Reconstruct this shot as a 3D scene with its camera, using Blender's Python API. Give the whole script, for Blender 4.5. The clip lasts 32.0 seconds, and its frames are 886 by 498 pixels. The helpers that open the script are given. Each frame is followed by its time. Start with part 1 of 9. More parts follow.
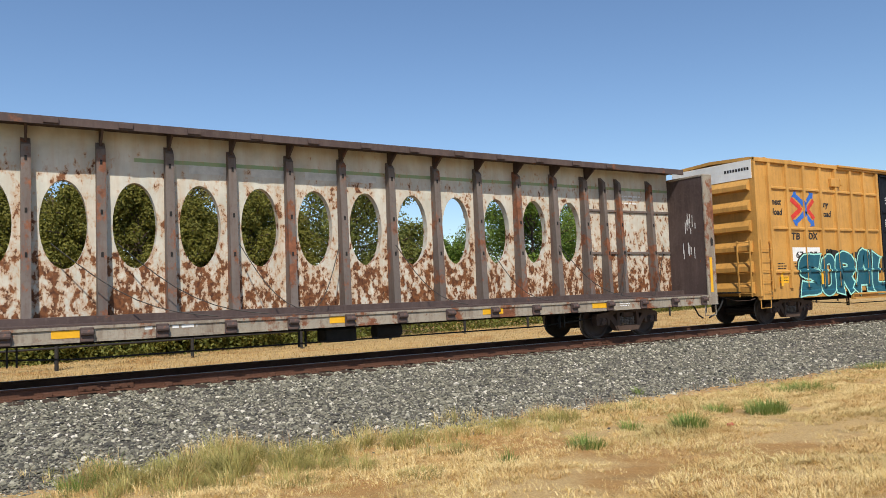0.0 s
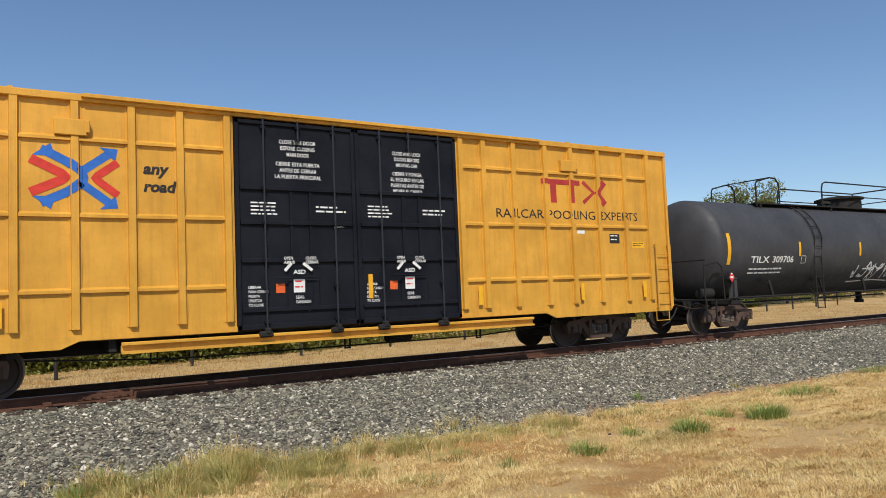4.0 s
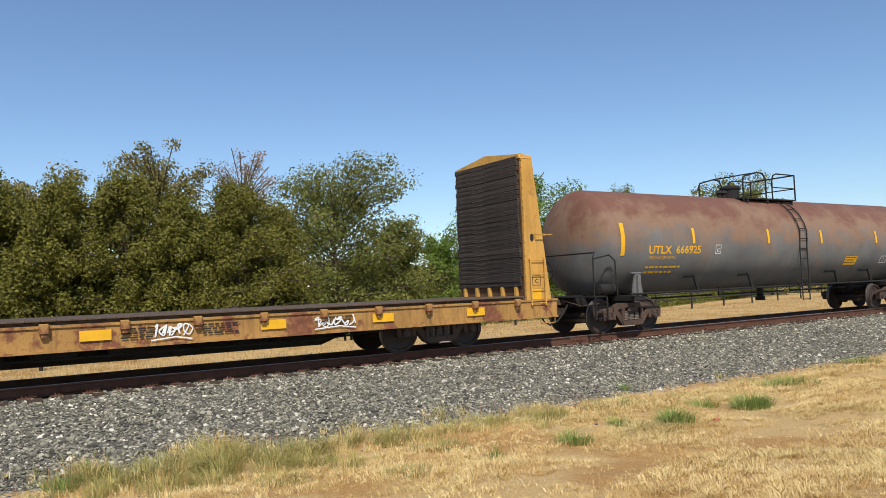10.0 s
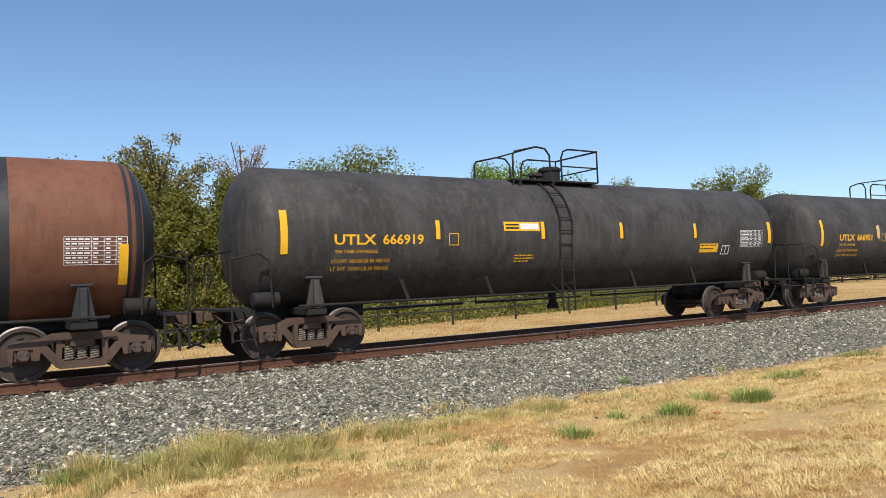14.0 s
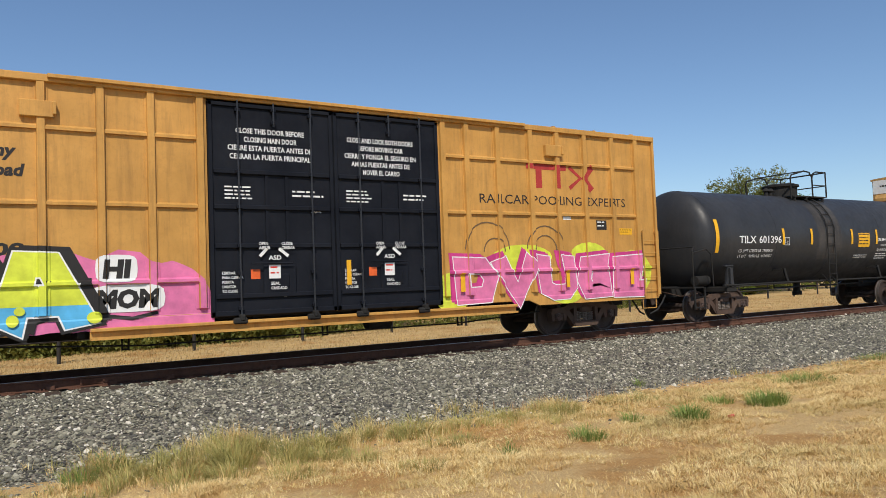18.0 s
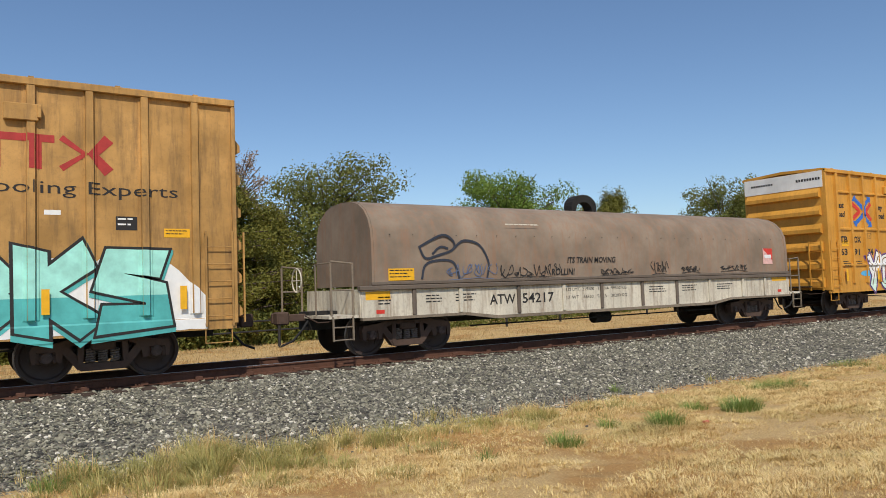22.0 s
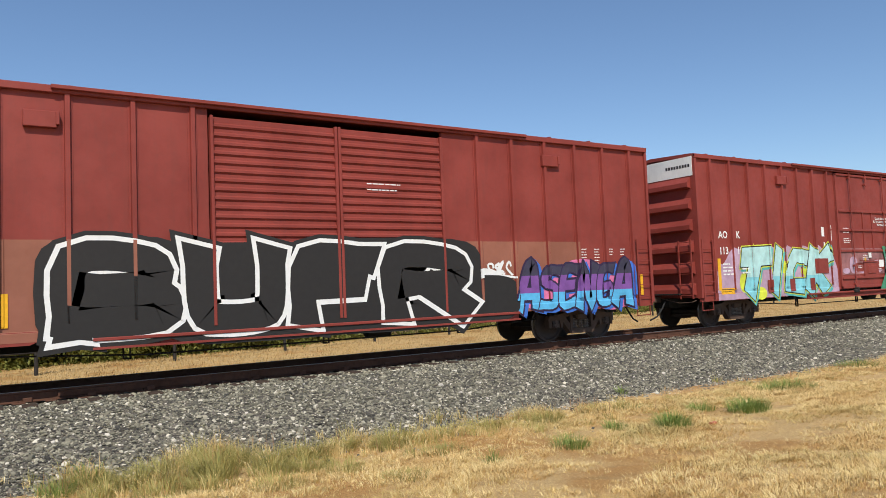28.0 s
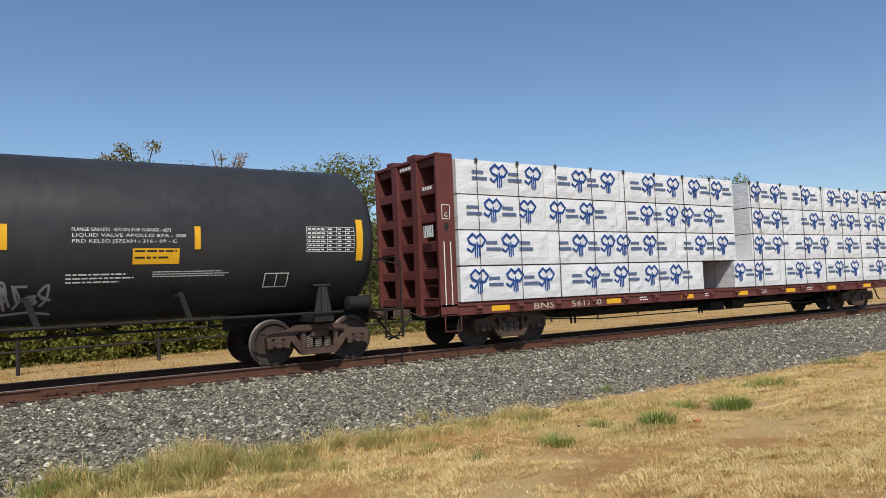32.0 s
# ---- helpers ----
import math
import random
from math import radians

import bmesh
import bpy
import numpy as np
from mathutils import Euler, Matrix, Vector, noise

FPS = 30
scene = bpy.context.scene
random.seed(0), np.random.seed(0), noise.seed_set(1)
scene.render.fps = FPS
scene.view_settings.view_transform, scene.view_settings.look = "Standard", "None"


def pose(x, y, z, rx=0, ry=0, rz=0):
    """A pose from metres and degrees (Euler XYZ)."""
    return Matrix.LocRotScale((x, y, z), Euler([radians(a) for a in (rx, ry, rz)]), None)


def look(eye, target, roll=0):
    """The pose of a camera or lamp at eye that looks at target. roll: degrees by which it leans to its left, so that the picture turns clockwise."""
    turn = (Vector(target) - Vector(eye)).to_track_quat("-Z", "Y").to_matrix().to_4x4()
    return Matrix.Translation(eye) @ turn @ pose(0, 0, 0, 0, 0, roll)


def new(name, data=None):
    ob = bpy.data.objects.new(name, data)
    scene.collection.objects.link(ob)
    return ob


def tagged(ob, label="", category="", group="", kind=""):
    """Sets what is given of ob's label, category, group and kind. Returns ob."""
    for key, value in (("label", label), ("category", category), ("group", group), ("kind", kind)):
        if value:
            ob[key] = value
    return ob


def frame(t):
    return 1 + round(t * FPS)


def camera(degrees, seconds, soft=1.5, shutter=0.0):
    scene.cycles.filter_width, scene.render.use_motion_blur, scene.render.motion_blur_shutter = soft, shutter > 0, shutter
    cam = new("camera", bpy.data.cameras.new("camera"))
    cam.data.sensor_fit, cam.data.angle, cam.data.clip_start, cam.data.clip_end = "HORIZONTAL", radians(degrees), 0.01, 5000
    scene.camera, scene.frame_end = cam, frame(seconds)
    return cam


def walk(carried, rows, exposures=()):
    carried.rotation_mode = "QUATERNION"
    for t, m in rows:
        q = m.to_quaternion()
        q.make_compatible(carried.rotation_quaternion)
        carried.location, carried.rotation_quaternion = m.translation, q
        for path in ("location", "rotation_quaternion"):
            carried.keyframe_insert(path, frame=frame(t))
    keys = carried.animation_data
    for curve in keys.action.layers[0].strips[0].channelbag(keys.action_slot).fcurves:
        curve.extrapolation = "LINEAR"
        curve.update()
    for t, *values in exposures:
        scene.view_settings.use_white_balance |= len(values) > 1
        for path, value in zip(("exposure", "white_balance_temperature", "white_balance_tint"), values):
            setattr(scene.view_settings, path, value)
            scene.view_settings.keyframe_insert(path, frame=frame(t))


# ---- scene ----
# World: x along the track, y across it away from the camera, z = 0 at the railhead.
FOV = 62.54
EYE = 1.421
TRACK = 15.208
TURNS = [
    (0.0, -31.81, 3.23, -1.96), (0.5, -32.22, 3.19, -1.91), (1.0, -32.66, 3.22, -1.97), (1.5, -32.73, 3.29, -2.11),
    (2.0, -32.46, 3.41, -2.17), (2.5, -32.2, 3.55, -2.17), (3.0, -32.06, 3.68, -2.34), (3.5, -31.94, 3.74, -2.51),
    (4.0, -31.88, 3.74, -2.34), (4.5, -32.12, 3.71, -2.21), (6.5, -33.31, 3.37, -1.8), (7.0, -33.32, 3.36, -2.0),
    (7.5, -33.14, 3.3, -2.13), (8.0, -32.85, 3.2, -2.22), (8.5, -32.53, 3.21, -2.19), (9.0, -32.26, 3.25, -2.08),
    (9.5, -32.31, 3.19, -2.07), (10.0, -32.79, 3.0, -2.23), (10.5, -33.36, 2.84, -2.32), (11.0, -33.74, 2.72, -2.31),
    (11.5, -33.94, 2.67, -2.32), (12.0, -33.96, 2.7, -2.24), (12.5, -33.9, 2.8, -2.26), (13.0, -33.73, 2.78, -2.31),
    (13.5, -33.34, 2.66, -2.35), (14.0, -32.75, 2.52, -2.35), (14.5, -32.23, 2.45, -2.24), (16.5, -33.68, 2.57, -1.83),
    (17.0, -33.06, 2.6, -1.98), (17.5, -32.17, 2.65, -2.04), (18.0, -31.71, 2.64, -2.1), (18.5, -31.83, 2.56, -2.1),
    (19.0, -32.2, 2.45, -2.08), (19.5, -32.64, 2.6, -2.09), (20.0, -32.96, 2.7, -1.99), (20.5, -33.19, 2.87, -2.07),
    (21.0, -33.38, 2.93, -2.06), (21.5, -33.47, 2.99, -2.1), (22.0, -33.44, 3.07, -1.92), (22.5, -33.33, 3.18, -1.89),
    (23.0, -33.38, 3.27, -2.04), (23.5, -33.3, 3.29, -2.02), (24.0, -33.16, 3.28, -2.1), (24.5, -33.14, 3.32, -2.3),
    (25.0, -33.07, 3.32, -2.33), (25.5, -32.98, 3.31, -2.37), (26.0, -32.9, 3.22, -2.29), (26.5, -32.91, 3.12, -2.22),
    (28.5, -33.25, 3.31, -2.34), (29.0, -33.53, 3.24, -2.34), (29.5, -33.79, 3.18, -2.33), (30.0, -34.02, 3.11, -2.33),
    (30.5, -34.16, 3.09, -2.28), (31.0, -34.25, 3.09, -2.25), (31.5, -34.21, 3.1, -2.27), (32.0, -34.16, 3.14, -2.35),
]
RUN = [
    (0.0, 0.0), (1.0, 10.91), (2.0, 21.84), (3.0, 32.78), (4.0, 43.74), (5.0, 54.71), (6.0, 65.7), (7.0, 76.71),
    (8.0, 87.81), (9.0, 98.99), (10.0, 110.26), (11.0, 121.61), (12.0, 132.81), (13.0, 144.08), (14.0, 155.39), (15.0, 166.81),
    (16.0, 178.38), (17.0, 189.93), (18.0, 201.47), (19.0, 212.98), (20.0, 224.82), (21.0, 236.4), (22.0, 247.97), (23.0, 259.57),
    (24.0, 271.19), (25.0, 282.81), (26.0, 294.45), (27.0, 306.12), (28.0, 317.83), (29.0, 329.56), (30.0, 341.34), (31.0, 353.17),
    (32.0, 365.27),
]
cam = camera(FOV, 32.0, soft=0.9)


def cam_pose(yaw, pitch, roll):
    y, p, r = radians(yaw), radians(pitch), radians(roll)
    ahead = Vector((-math.sin(y) * math.cos(p), math.cos(y) * math.cos(p), math.sin(p)))
    return look((0, 0, EYE), Vector((0, 0, EYE)) + ahead * 10, roll)


EXPOSURES = [(0.0, -0.03), (1.0, -0.18), (2.0, -0.39), (3.0, -0.37), (4.0, -0.21), (7.0, -0.08), (9.0, -0.03), (14.0, 0.10), (17.0, -0.08), (18.0, -0.21), (20.0, -0.15), (21.0, -0.29), (22.0, -0.25), (23.0, -0.25), (24.0, -0.39), (25.0, -0.29), (26.0, -0.26), (29.0, -0.04), (30.0, -0.07), (31.0, -0.11), (32.0, -0.29)]
walk(cam, [(t, cam_pose(a, b, c)) for t, a, b, c in TURNS], EXPOSURES)

# ---- light ----
SUN = Vector((-0.50, -1.0, 1.25)).normalized()
world = bpy.data.worlds.new("sky")
scene.world = world
world.use_nodes = True
wn = world.node_tree
bg = wn.nodes["Background"]
sky = wn.nodes.new("ShaderNodeTexSky")
sky.sky_type = "NISHITA"
sky.sun_disc = False
sky.sun_elevation = math.asin(SUN.z)
sky.sun_rotation = math.atan2(SUN.x, SUN.y)
sky.air_density, sky.dust_density, sky.ozone_density = 1.0, 0.3, 5.0
wn.links.new(sky.outputs[0], bg.inputs[0])
bg.inputs[1].default_value = 0.134
sun_data = bpy.data.lights.new("sun", "SUN")
sun_data.energy, sun_data.angle, sun_data.color = 4.5, radians(0.53), (1.0, 0.93, 0.82)
sun = new("sun", sun_data)
sun.matrix_world = look(SUN * 100, (0, 0, 0))


# ---- materials ----
def node(nt, kind, **values):
    n = nt.nodes.new(kind)
    for k, v in values.items():
        n.inputs[k.replace("_", " ")].default_value = v
    return n


def ramp(nt, source, a, b, lo=0.0, hi=1.0):
    n = nt.nodes.new("ShaderNodeMapRange")
    n.inputs["From Min"].default_value, n.inputs["From Max"].default_value = a, b
    n.inputs["To Min"].default_value, n.inputs["To Max"].default_value = lo, hi
    nt.links.new(source, n.inputs["Value"])
    return n.outputs[0]


def blend(nt, fac, a, b):
    n = nt.nodes.new("ShaderNodeMix")
    n.data_type = "RGBA"
    for sock, v in ((n.inputs[0], fac), (n.inputs[6], a), (n.inputs[7], b)):
        if isinstance(v, (tuple, list)):
            sock.default_value = (*v, 1.0)
        elif isinstance(v, float):
            sock.default_value = v
        else:
            nt.links.new(v, sock)
    return n.outputs[2]


def base(name, rough=0.5, metal=0.0):
    m = bpy.data.materials.new(name)
    m.use_nodes = True
    nt = m.node_tree
    p = nt.nodes["Principled BSDF"]
    p.inputs["Roughness"].default_value = rough
    p.inputs["Metallic"].default_value = metal
    p.inputs["Specular IOR Level"].default_value = 0.32
    return m, nt, p


def noise_at(nt, scale, stretch=(1, 1, 1), detail=4.0, rough=0.6):
    c = nt.nodes.new("ShaderNodeTexCoord")
    mp = nt.nodes.new("ShaderNodeMapping")
    mp.inputs["Scale"].default_value = stretch
    nt.links.new(c.outputs["Object"], mp.inputs[0])
    n = node(nt, "ShaderNodeTexNoise", Scale=scale, Detail=detail, Roughness=rough)
    nt.links.new(mp.outputs[0], n.inputs["Vector"])
    return n.outputs["Fac"]


def painted(name, colour, dirt=(0.16, 0.11, 0.07), grime=0.35, streak=0.3, rust=0.0, rough=0.45, bump=0.15, fade=0.12, rust_colour=(0.13, 0.05, 0.025)):
    """Weathered paint: fading at metre scale, run-down streaks, fine speckle and, if asked, rust that breaks through."""
    m, nt, p = base(name, rough)
    light = tuple(min(1, c * (1 + fade) + fade * 0.05) for c in colour)
    dark = tuple(c * (1 - fade) for c in colour)
    col = blend(nt, ramp(nt, noise_at(nt, 0.9, (1, 1, 1)), 0.35, 0.65), dark, light)
    run = ramp(nt, noise_at(nt, 3.0, (2.2, 2.2, 0.22), 6.0, 0.7), 0.48, 0.78, 0.0, streak)
    col = blend(nt, run, col, dirt)
    speck = ramp(nt, noise_at(nt, 14.0, (1, 1, 1), 6.0, 0.75), 0.5, 0.8, 0.0, grime)
    col = blend(nt, speck, col, dirt)
    if rust > 0:
        a = noise_at(nt, 1.6, (1.0, 1.0, 0.8), 8.0, 0.72)
        r = ramp(nt, a, 0.66 - 0.3 * rust, 0.72 - 0.3 * rust)
        rc = blend(nt, ramp(nt, noise_at(nt, 9.0), 0.3, 0.7), rust_colour, tuple(c * 2.2 for c in rust_colour))
        col = blend(nt, r, col, rc)
    nt.links.new(col, p.inputs["Base Color"])
    rg = ramp(nt, noise_at(nt, 5.0), 0.2, 0.8, max(0.05, rough - 0.1), min(1, rough + 0.2))
    nt.links.new(rg, p.inputs["Roughness"])
    b = node(nt, "ShaderNodeBump", Strength=bump, Distance=0.01)
    nt.links.new(noise_at(nt, 2.4, (1, 1, 1), 5.0), b.inputs["Height"])
    nt.links.new(b.outputs[0], p.inputs["Normal"])
    return m


def plain(name, colour, rough=0.6, metal=0.0, vary=0.15, scale=8.0):
    m, nt, p = base(name, rough, metal)
    col = blend(nt, ramp(nt, noise_at(nt, scale, detail=6.0), 0.3, 0.7), tuple(c * (1 - vary) for c in colour), tuple(min(1, c * (1 + vary)) for c in colour))
    nt.links.new(col, p.inputs["Base Color"])
    return m


# ---- mesh helpers ----
class Shape:
    """Collects vertices and faces of one mesh."""

    def __init__(self):
        self.v, self.f = [], []

    def add(self, verts, faces):
        n = len(self.v)
        self.v += [tuple(p) for p in verts]
        self.f += [tuple(i + n for i in q) for q in faces]
        return self

    def box(self, x0, x1, y0, y1, z0, z1, c=0.0):
        x0, x1, y0, y1, z0, z1 = min(x0, x1), max(x0, x1), min(y0, y1), max(y0, y1), min(z0, z1), max(z0, z1)
        if c <= 0:
            v = [(x, y, z) for x in (x0, x1) for y in (y0, y1) for z in (z0, z1)]
            return self.add(v, [(0, 1, 3, 2), (4, 6, 7, 5), (0, 4, 5, 1), (2, 3, 7, 6), (0, 2, 6, 4), (1, 5, 7, 3)])
        v, key = [], {}
        for i, x in enumerate((x0, x1)):
            for j, y in enumerate((y0, y1)):
                for k, z in enumerate((z0, z1)):
                    dx, dy, dz = (c if i == 0 else -c), (c if j == 0 else -c), (c if k == 0 else -c)
                    for a, p in (("x", (x, y + dy, z + dz)), ("y", (x + dx, y, z + dz)), ("z", (x + dx, y + dy, z))):
                        key[i, j, k, a] = len(v)
                        v.append(p)
        f = []
        for i in (0, 1):
            f.append([key[i, 0, 0, "x"], key[i, 1, 0, "x"], key[i, 1, 1, "x"], key[i, 0, 1, "x"]])
            f.append([key[0, i, 0, "y"], key[1, i, 0, "y"], key[1, i, 1, "y"], key[0, i, 1, "y"]])
            f.append([key[0, 0, i, "z"], key[1, 0, i, "z"], key[1, 1, i, "z"], key[0, 1, i, "z"]])
            for j in (0, 1):
                f.append([key[0, i, j, "y"], key[1, i, j, "y"], key[1, i, j, "z"], key[0, i, j, "z"]])
                f.append([key[i, 0, j, "x"], key[i, 1, j, "x"], key[i, 1, j, "z"], key[i, 0, j, "z"]])
                f.append([key[i, j, 0, "x"], key[i, j, 1, "x"], key[i, j, 1, "y"], key[i, j, 0, "y"]])
                for k in (0, 1):
                    f.append([key[i, j, k, "x"], key[i, j, k, "y"], key[i, j, k, "z"]])
        return self.add(v, f)

    def tube(self, pts, r, n=8, closed=False):
        """A round pipe along points."""
        pts = [Vector(p) for p in pts]
        rings, up = [], None
        for i, p in enumerate(pts):
            d = (pts[min(i + 1, len(pts) - 1)] - pts[max(i - 1, 0)]).normalized()
            if up is None or abs(up.dot(d)) > 0.99:
                up = Vector((0, 0, 1)) if abs(d.z) < 0.9 else Vector((1, 0, 0))
            a = d.cross(up).normalized()
            up = a.cross(d).normalized()
            rings.append([p + r * (math.cos(2 * math.pi * k / n) * a + math.sin(2 * math.pi * k / n) * up) for k in range(n)])
        v = [q for ring in rings for q in ring]
        f = [(i * n + k, i * n + (k + 1) % n, (i + 1) * n + (k + 1) % n, (i + 1) * n + k) for i in range(len(pts) - 1) for k in range(n)]
        f += [tuple(range(n - 1, -1, -1)), tuple((len(pts) - 1) * n + k for k in range(n))]
        return self.add(v, f)

    def lathe(self, profile, axis="y", n=32, at=(0, 0, 0)):
        """Spins (along, radius) pairs about an axis through a point."""
        v = []
        for s, r in profile:
            for k in range(n):
                a = 2 * math.pi * k / n
                c, d = r * math.cos(a), r * math.sin(a)
                q = {"x": (s, c, d), "y": (c, s, d), "z": (c, d, s)}[axis]
                v.append(tuple(q[i] + at[i] for i in range(3)))
        f = [(i * n + k, i * n + (k + 1) % n, (i + 1) * n + (k + 1) % n, (i + 1) * n + k) for i in range(len(profile) - 1) for k in range(n)]
        f += [tuple(range(n)), tuple((len(profile) - 1) * n + k for k in range(n))]
        return self.add(v, f)

    def prism(self, outline, y0, y1, axis="y"):
        """An outline in (x, z) pushed out from y0 to y1, or in (y, z) along x."""
        n = len(outline)
        put = (lambda a, b, s: (a, s, b)) if axis == "y" else ((lambda a, b, s: (s, a, b)) if axis == "x" else (lambda a, b, s: (a, b, s)))
        v = [put(a, b, y0) for a, b in outline] + [put(a, b, y1) for a, b in outline]
        f = [tuple(range(n)), tuple(range(2 * n - 1, n - 1, -1))] + [(i, (i + 1) % n, n + (i + 1) % n, n + i) for i in range(n)]
        return self.add(v, f)

    def mesh(self, name, material, smooth=False):
        me = bpy.data.meshes.new(name)
        me.from_pydata(self.v, [], self.f)
        bm = bmesh.new()
        bm.from_mesh(me)
        bmesh.ops.recalc_face_normals(bm, faces=bm.faces)
        bm.to_mesh(me)
        bm.free()
        me.materials.append(material)
        if smooth:
            me.shade_smooth()
            me.set_sharp_from_angle(angle=radians(40))
        return me


def part(name, shape, material, parent, label="", smooth=False, at=None):
    me = shape if isinstance(shape, bpy.types.Mesh) else shape.mesh(name, material, smooth)
    ob = new(name, me)
    ob.parent = parent
    if at is not None:
        ob.location = at
    if label:
        tagged(ob, label)
    return ob


def structure(name, shape, material, label, category, kind="structure", smooth=False):
    me = shape if isinstance(shape, bpy.types.Mesh) else shape.mesh(name, material, smooth)
    return tagged(new(name, me), label, category, "", kind)


def raw_mesh(name, verts, faces, material, smooth=False):
    """A large mesh from arrays; all faces have the same number of corners."""
    me = bpy.data.meshes.new(name)
    verts, faces = np.asarray(verts, np.float32), np.asarray(faces, np.int32)
    k = faces.shape[1]
    me.vertices.add(len(verts))
    me.vertices.foreach_set("co", verts.ravel())
    me.loops.add(faces.size)
    me.loops.foreach_set("vertex_index", faces.ravel())
    me.polygons.add(len(faces))
    me.polygons.foreach_set("loop_start", np.arange(0, faces.size, k, dtype=np.int32))
    me.polygons.foreach_set("use_smooth", np.full(len(faces), smooth))
    me.update(calc_edges=True)
    me.materials.append(material)
    return me


# ---- lettering and paint laid on surfaces ----
TEXTS = {}


def text_2d(body, height, bold=0.0, slant=0.0):
    """Vertices and faces of a line of lettering; capitals are as high as given, the left end is at 0."""
    k = (body, round(height, 3), bold, slant)
    if k not in TEXTS:
        cu = bpy.data.curves.new("letters", "FONT")
        cu.body, cu.size, cu.resolution_u, cu.offset, cu.shear = body, height / 0.72, 2, bold * height, slant
        ob = bpy.data.objects.new("letters", cu)
        me = ob.to_mesh()
        TEXTS[k] = ([(q.co.x, q.co.y) for q in me.vertices], [tuple(q.vertices) for q in me.polygons])
        ob.to_mesh_clear()
        bpy.data.objects.remove(ob)
        bpy.data.curves.remove(cu)
    return TEXTS[k]


def text_fit(body, x0, x1, z, height, bold=0.0, slant=0.0):
    """Lettering stretched from x0 to x1 with its foot at z."""
    v, f = text_2d(body, height, bold, slant)
    w = max(a for a, _ in v) or 1
    return [(x0 + a * (x1 - x0) / w, z + b) for a, b in v], f


def rect(x0, x1, z0, z1):
    return [(x0, z0), (x1, z0), (x1, z1), (x0, z1)], [(0, 1, 2, 3)]


def smooth_line(pts, n=6):
    """A curve through points."""
    out = []
    P = [pts[0]] + list(pts) + [pts[-1]]
    for i in range(1, len(P) - 2):
        for s in range(n):
            t = s / n
            out.append(tuple(0.5 * (2 * P[i][k] + (P[i + 1][k] - P[i - 1][k]) * t + (2 * P[i - 1][k] - 5 * P[i][k] + 4 * P[i + 1][k] - P[i + 2][k]) * t * t + (3 * P[i][k] - P[i - 1][k] - 3 * P[i + 1][k] + P[i + 2][k]) * t ** 3) for k in range(2)))
    return out + [pts[-1]]


def ribbon(pts, w):
    """A brush stroke of width w along points."""
    L, R = [], []
    n = len(pts)
    for i in range(n):
        a, b = pts[max(i - 1, 0)], pts[min(i + 1, n - 1)]
        dx, dz = b[0] - a[0], b[1] - a[1]
        d = math.hypot(dx, dz) or 1
        ex = (-1 if i == 0 else 1 if i == n - 1 else 0) * w * 0.35
        cx, cz = pts[i][0] + dx / d * ex, pts[i][1] + dz / d * ex
        L.append((cx - dz / d * w / 2, cz + dx / d * w / 2))
        R.append((cx + dz / d * w / 2, cz - dx / d * w / 2))
    return L + R, [(i, i + 1, n + i + 1, n + i) for i in range(n - 1)]


def lay(shapes, surface, lift=0.004, step=0.0):
    """Lays flat shapes in (x, z) on a surface; each later shape lies a hair above the one before."""
    out = Shape()
    for i, (v, f) in enumerate(shapes):
        bm = bmesh.new()
        vs = [bm.verts.new((a, 0, b)) for a, b in v]
        rank = bm.faces.layers.int.new("rank")
        for j, q in enumerate(f):
            try:
                bm.faces.new([vs[k] for k in q])[rank] = j if step else 0
            except ValueError:
                pass
        xs, zs = [a for a, _ in v], [b for _, b in v]
        for axis, cuts in ((0, surface.cuts_x(min(xs), max(xs))), (2, surface.cuts_z(min(zs), max(zs)))):
            for c in cuts:
                co, no = [0, 0, 0], [0, 0, 0]
                co[axis], no[axis] = c, 1
                bmesh.ops.bisect_plane(bm, geom=bm.verts[:] + bm.edges[:] + bm.faces[:], dist=1e-5, plane_co=co, plane_no=no)
        for face in bm.faces:
            m = face.calc_center_median()
            out.add([surface.point(q.co.x, q.co.z, m.x, lift + step * i + face[rank] * 0.00005) for q in face.verts], [tuple(range(len(face.verts)))])
        bm.free()
    return out


class FlatSide:
    """A car's side towards the camera: a sheet at depth y with upright ribs and level belts (from, to, proud) standing out of it."""

    def __init__(self, y, ribs=(), belts=(), foot=1.12):
        self.y, self.ribs, self.belts, self.foot = y, ribs, belts, foot

    def cuts_x(self, a, b):
        return [e for r in self.ribs for e in (r[0], r[0] + 0.02, r[1] - 0.02, r[1]) if a < e < b]

    def cuts_z(self, a, b):
        return [e for r in self.belts for e in (r[0], r[0] + 0.03, r[1] - 0.03, r[1]) if a < e < b] + ([e for e in (self.foot - 0.03, self.foot) if a < e < b] if self.ribs else [])

    def point(self, x, z, mid, lift):
        out = 0.0
        for a, b, h in self.ribs:
            out = max(out, h * max(0.0, min(1.0, (x - a) / 0.02, (b - x) / 0.02, (z - self.foot + 0.03) / 0.03)))
        for a, b, h in self.belts:
            out = max(out, h * max(0.0, min(1.0, (z - a) / 0.03, (b - z) / 0.03)))
        return (x, self.y - lift - out, z)


class RoundSide:
    """A tank's side towards the camera."""

    def __init__(self, radius, centre):
        self.r, self.c = radius, centre

    def cuts_x(self, a, b):
        return []

    def cuts_z(self, a, b):
        n = int((b - a) / 0.12)
        return [a + (b - a) * i / (n + 1) for i in range(1, n + 1)]

    def point(self, x, z, mid, lift):
        r = self.r + lift
        h = max(-0.98, min(0.98, (z - self.c) / self.r))
        return (x, -r * math.sqrt(1 - h * h), self.c + h * r)


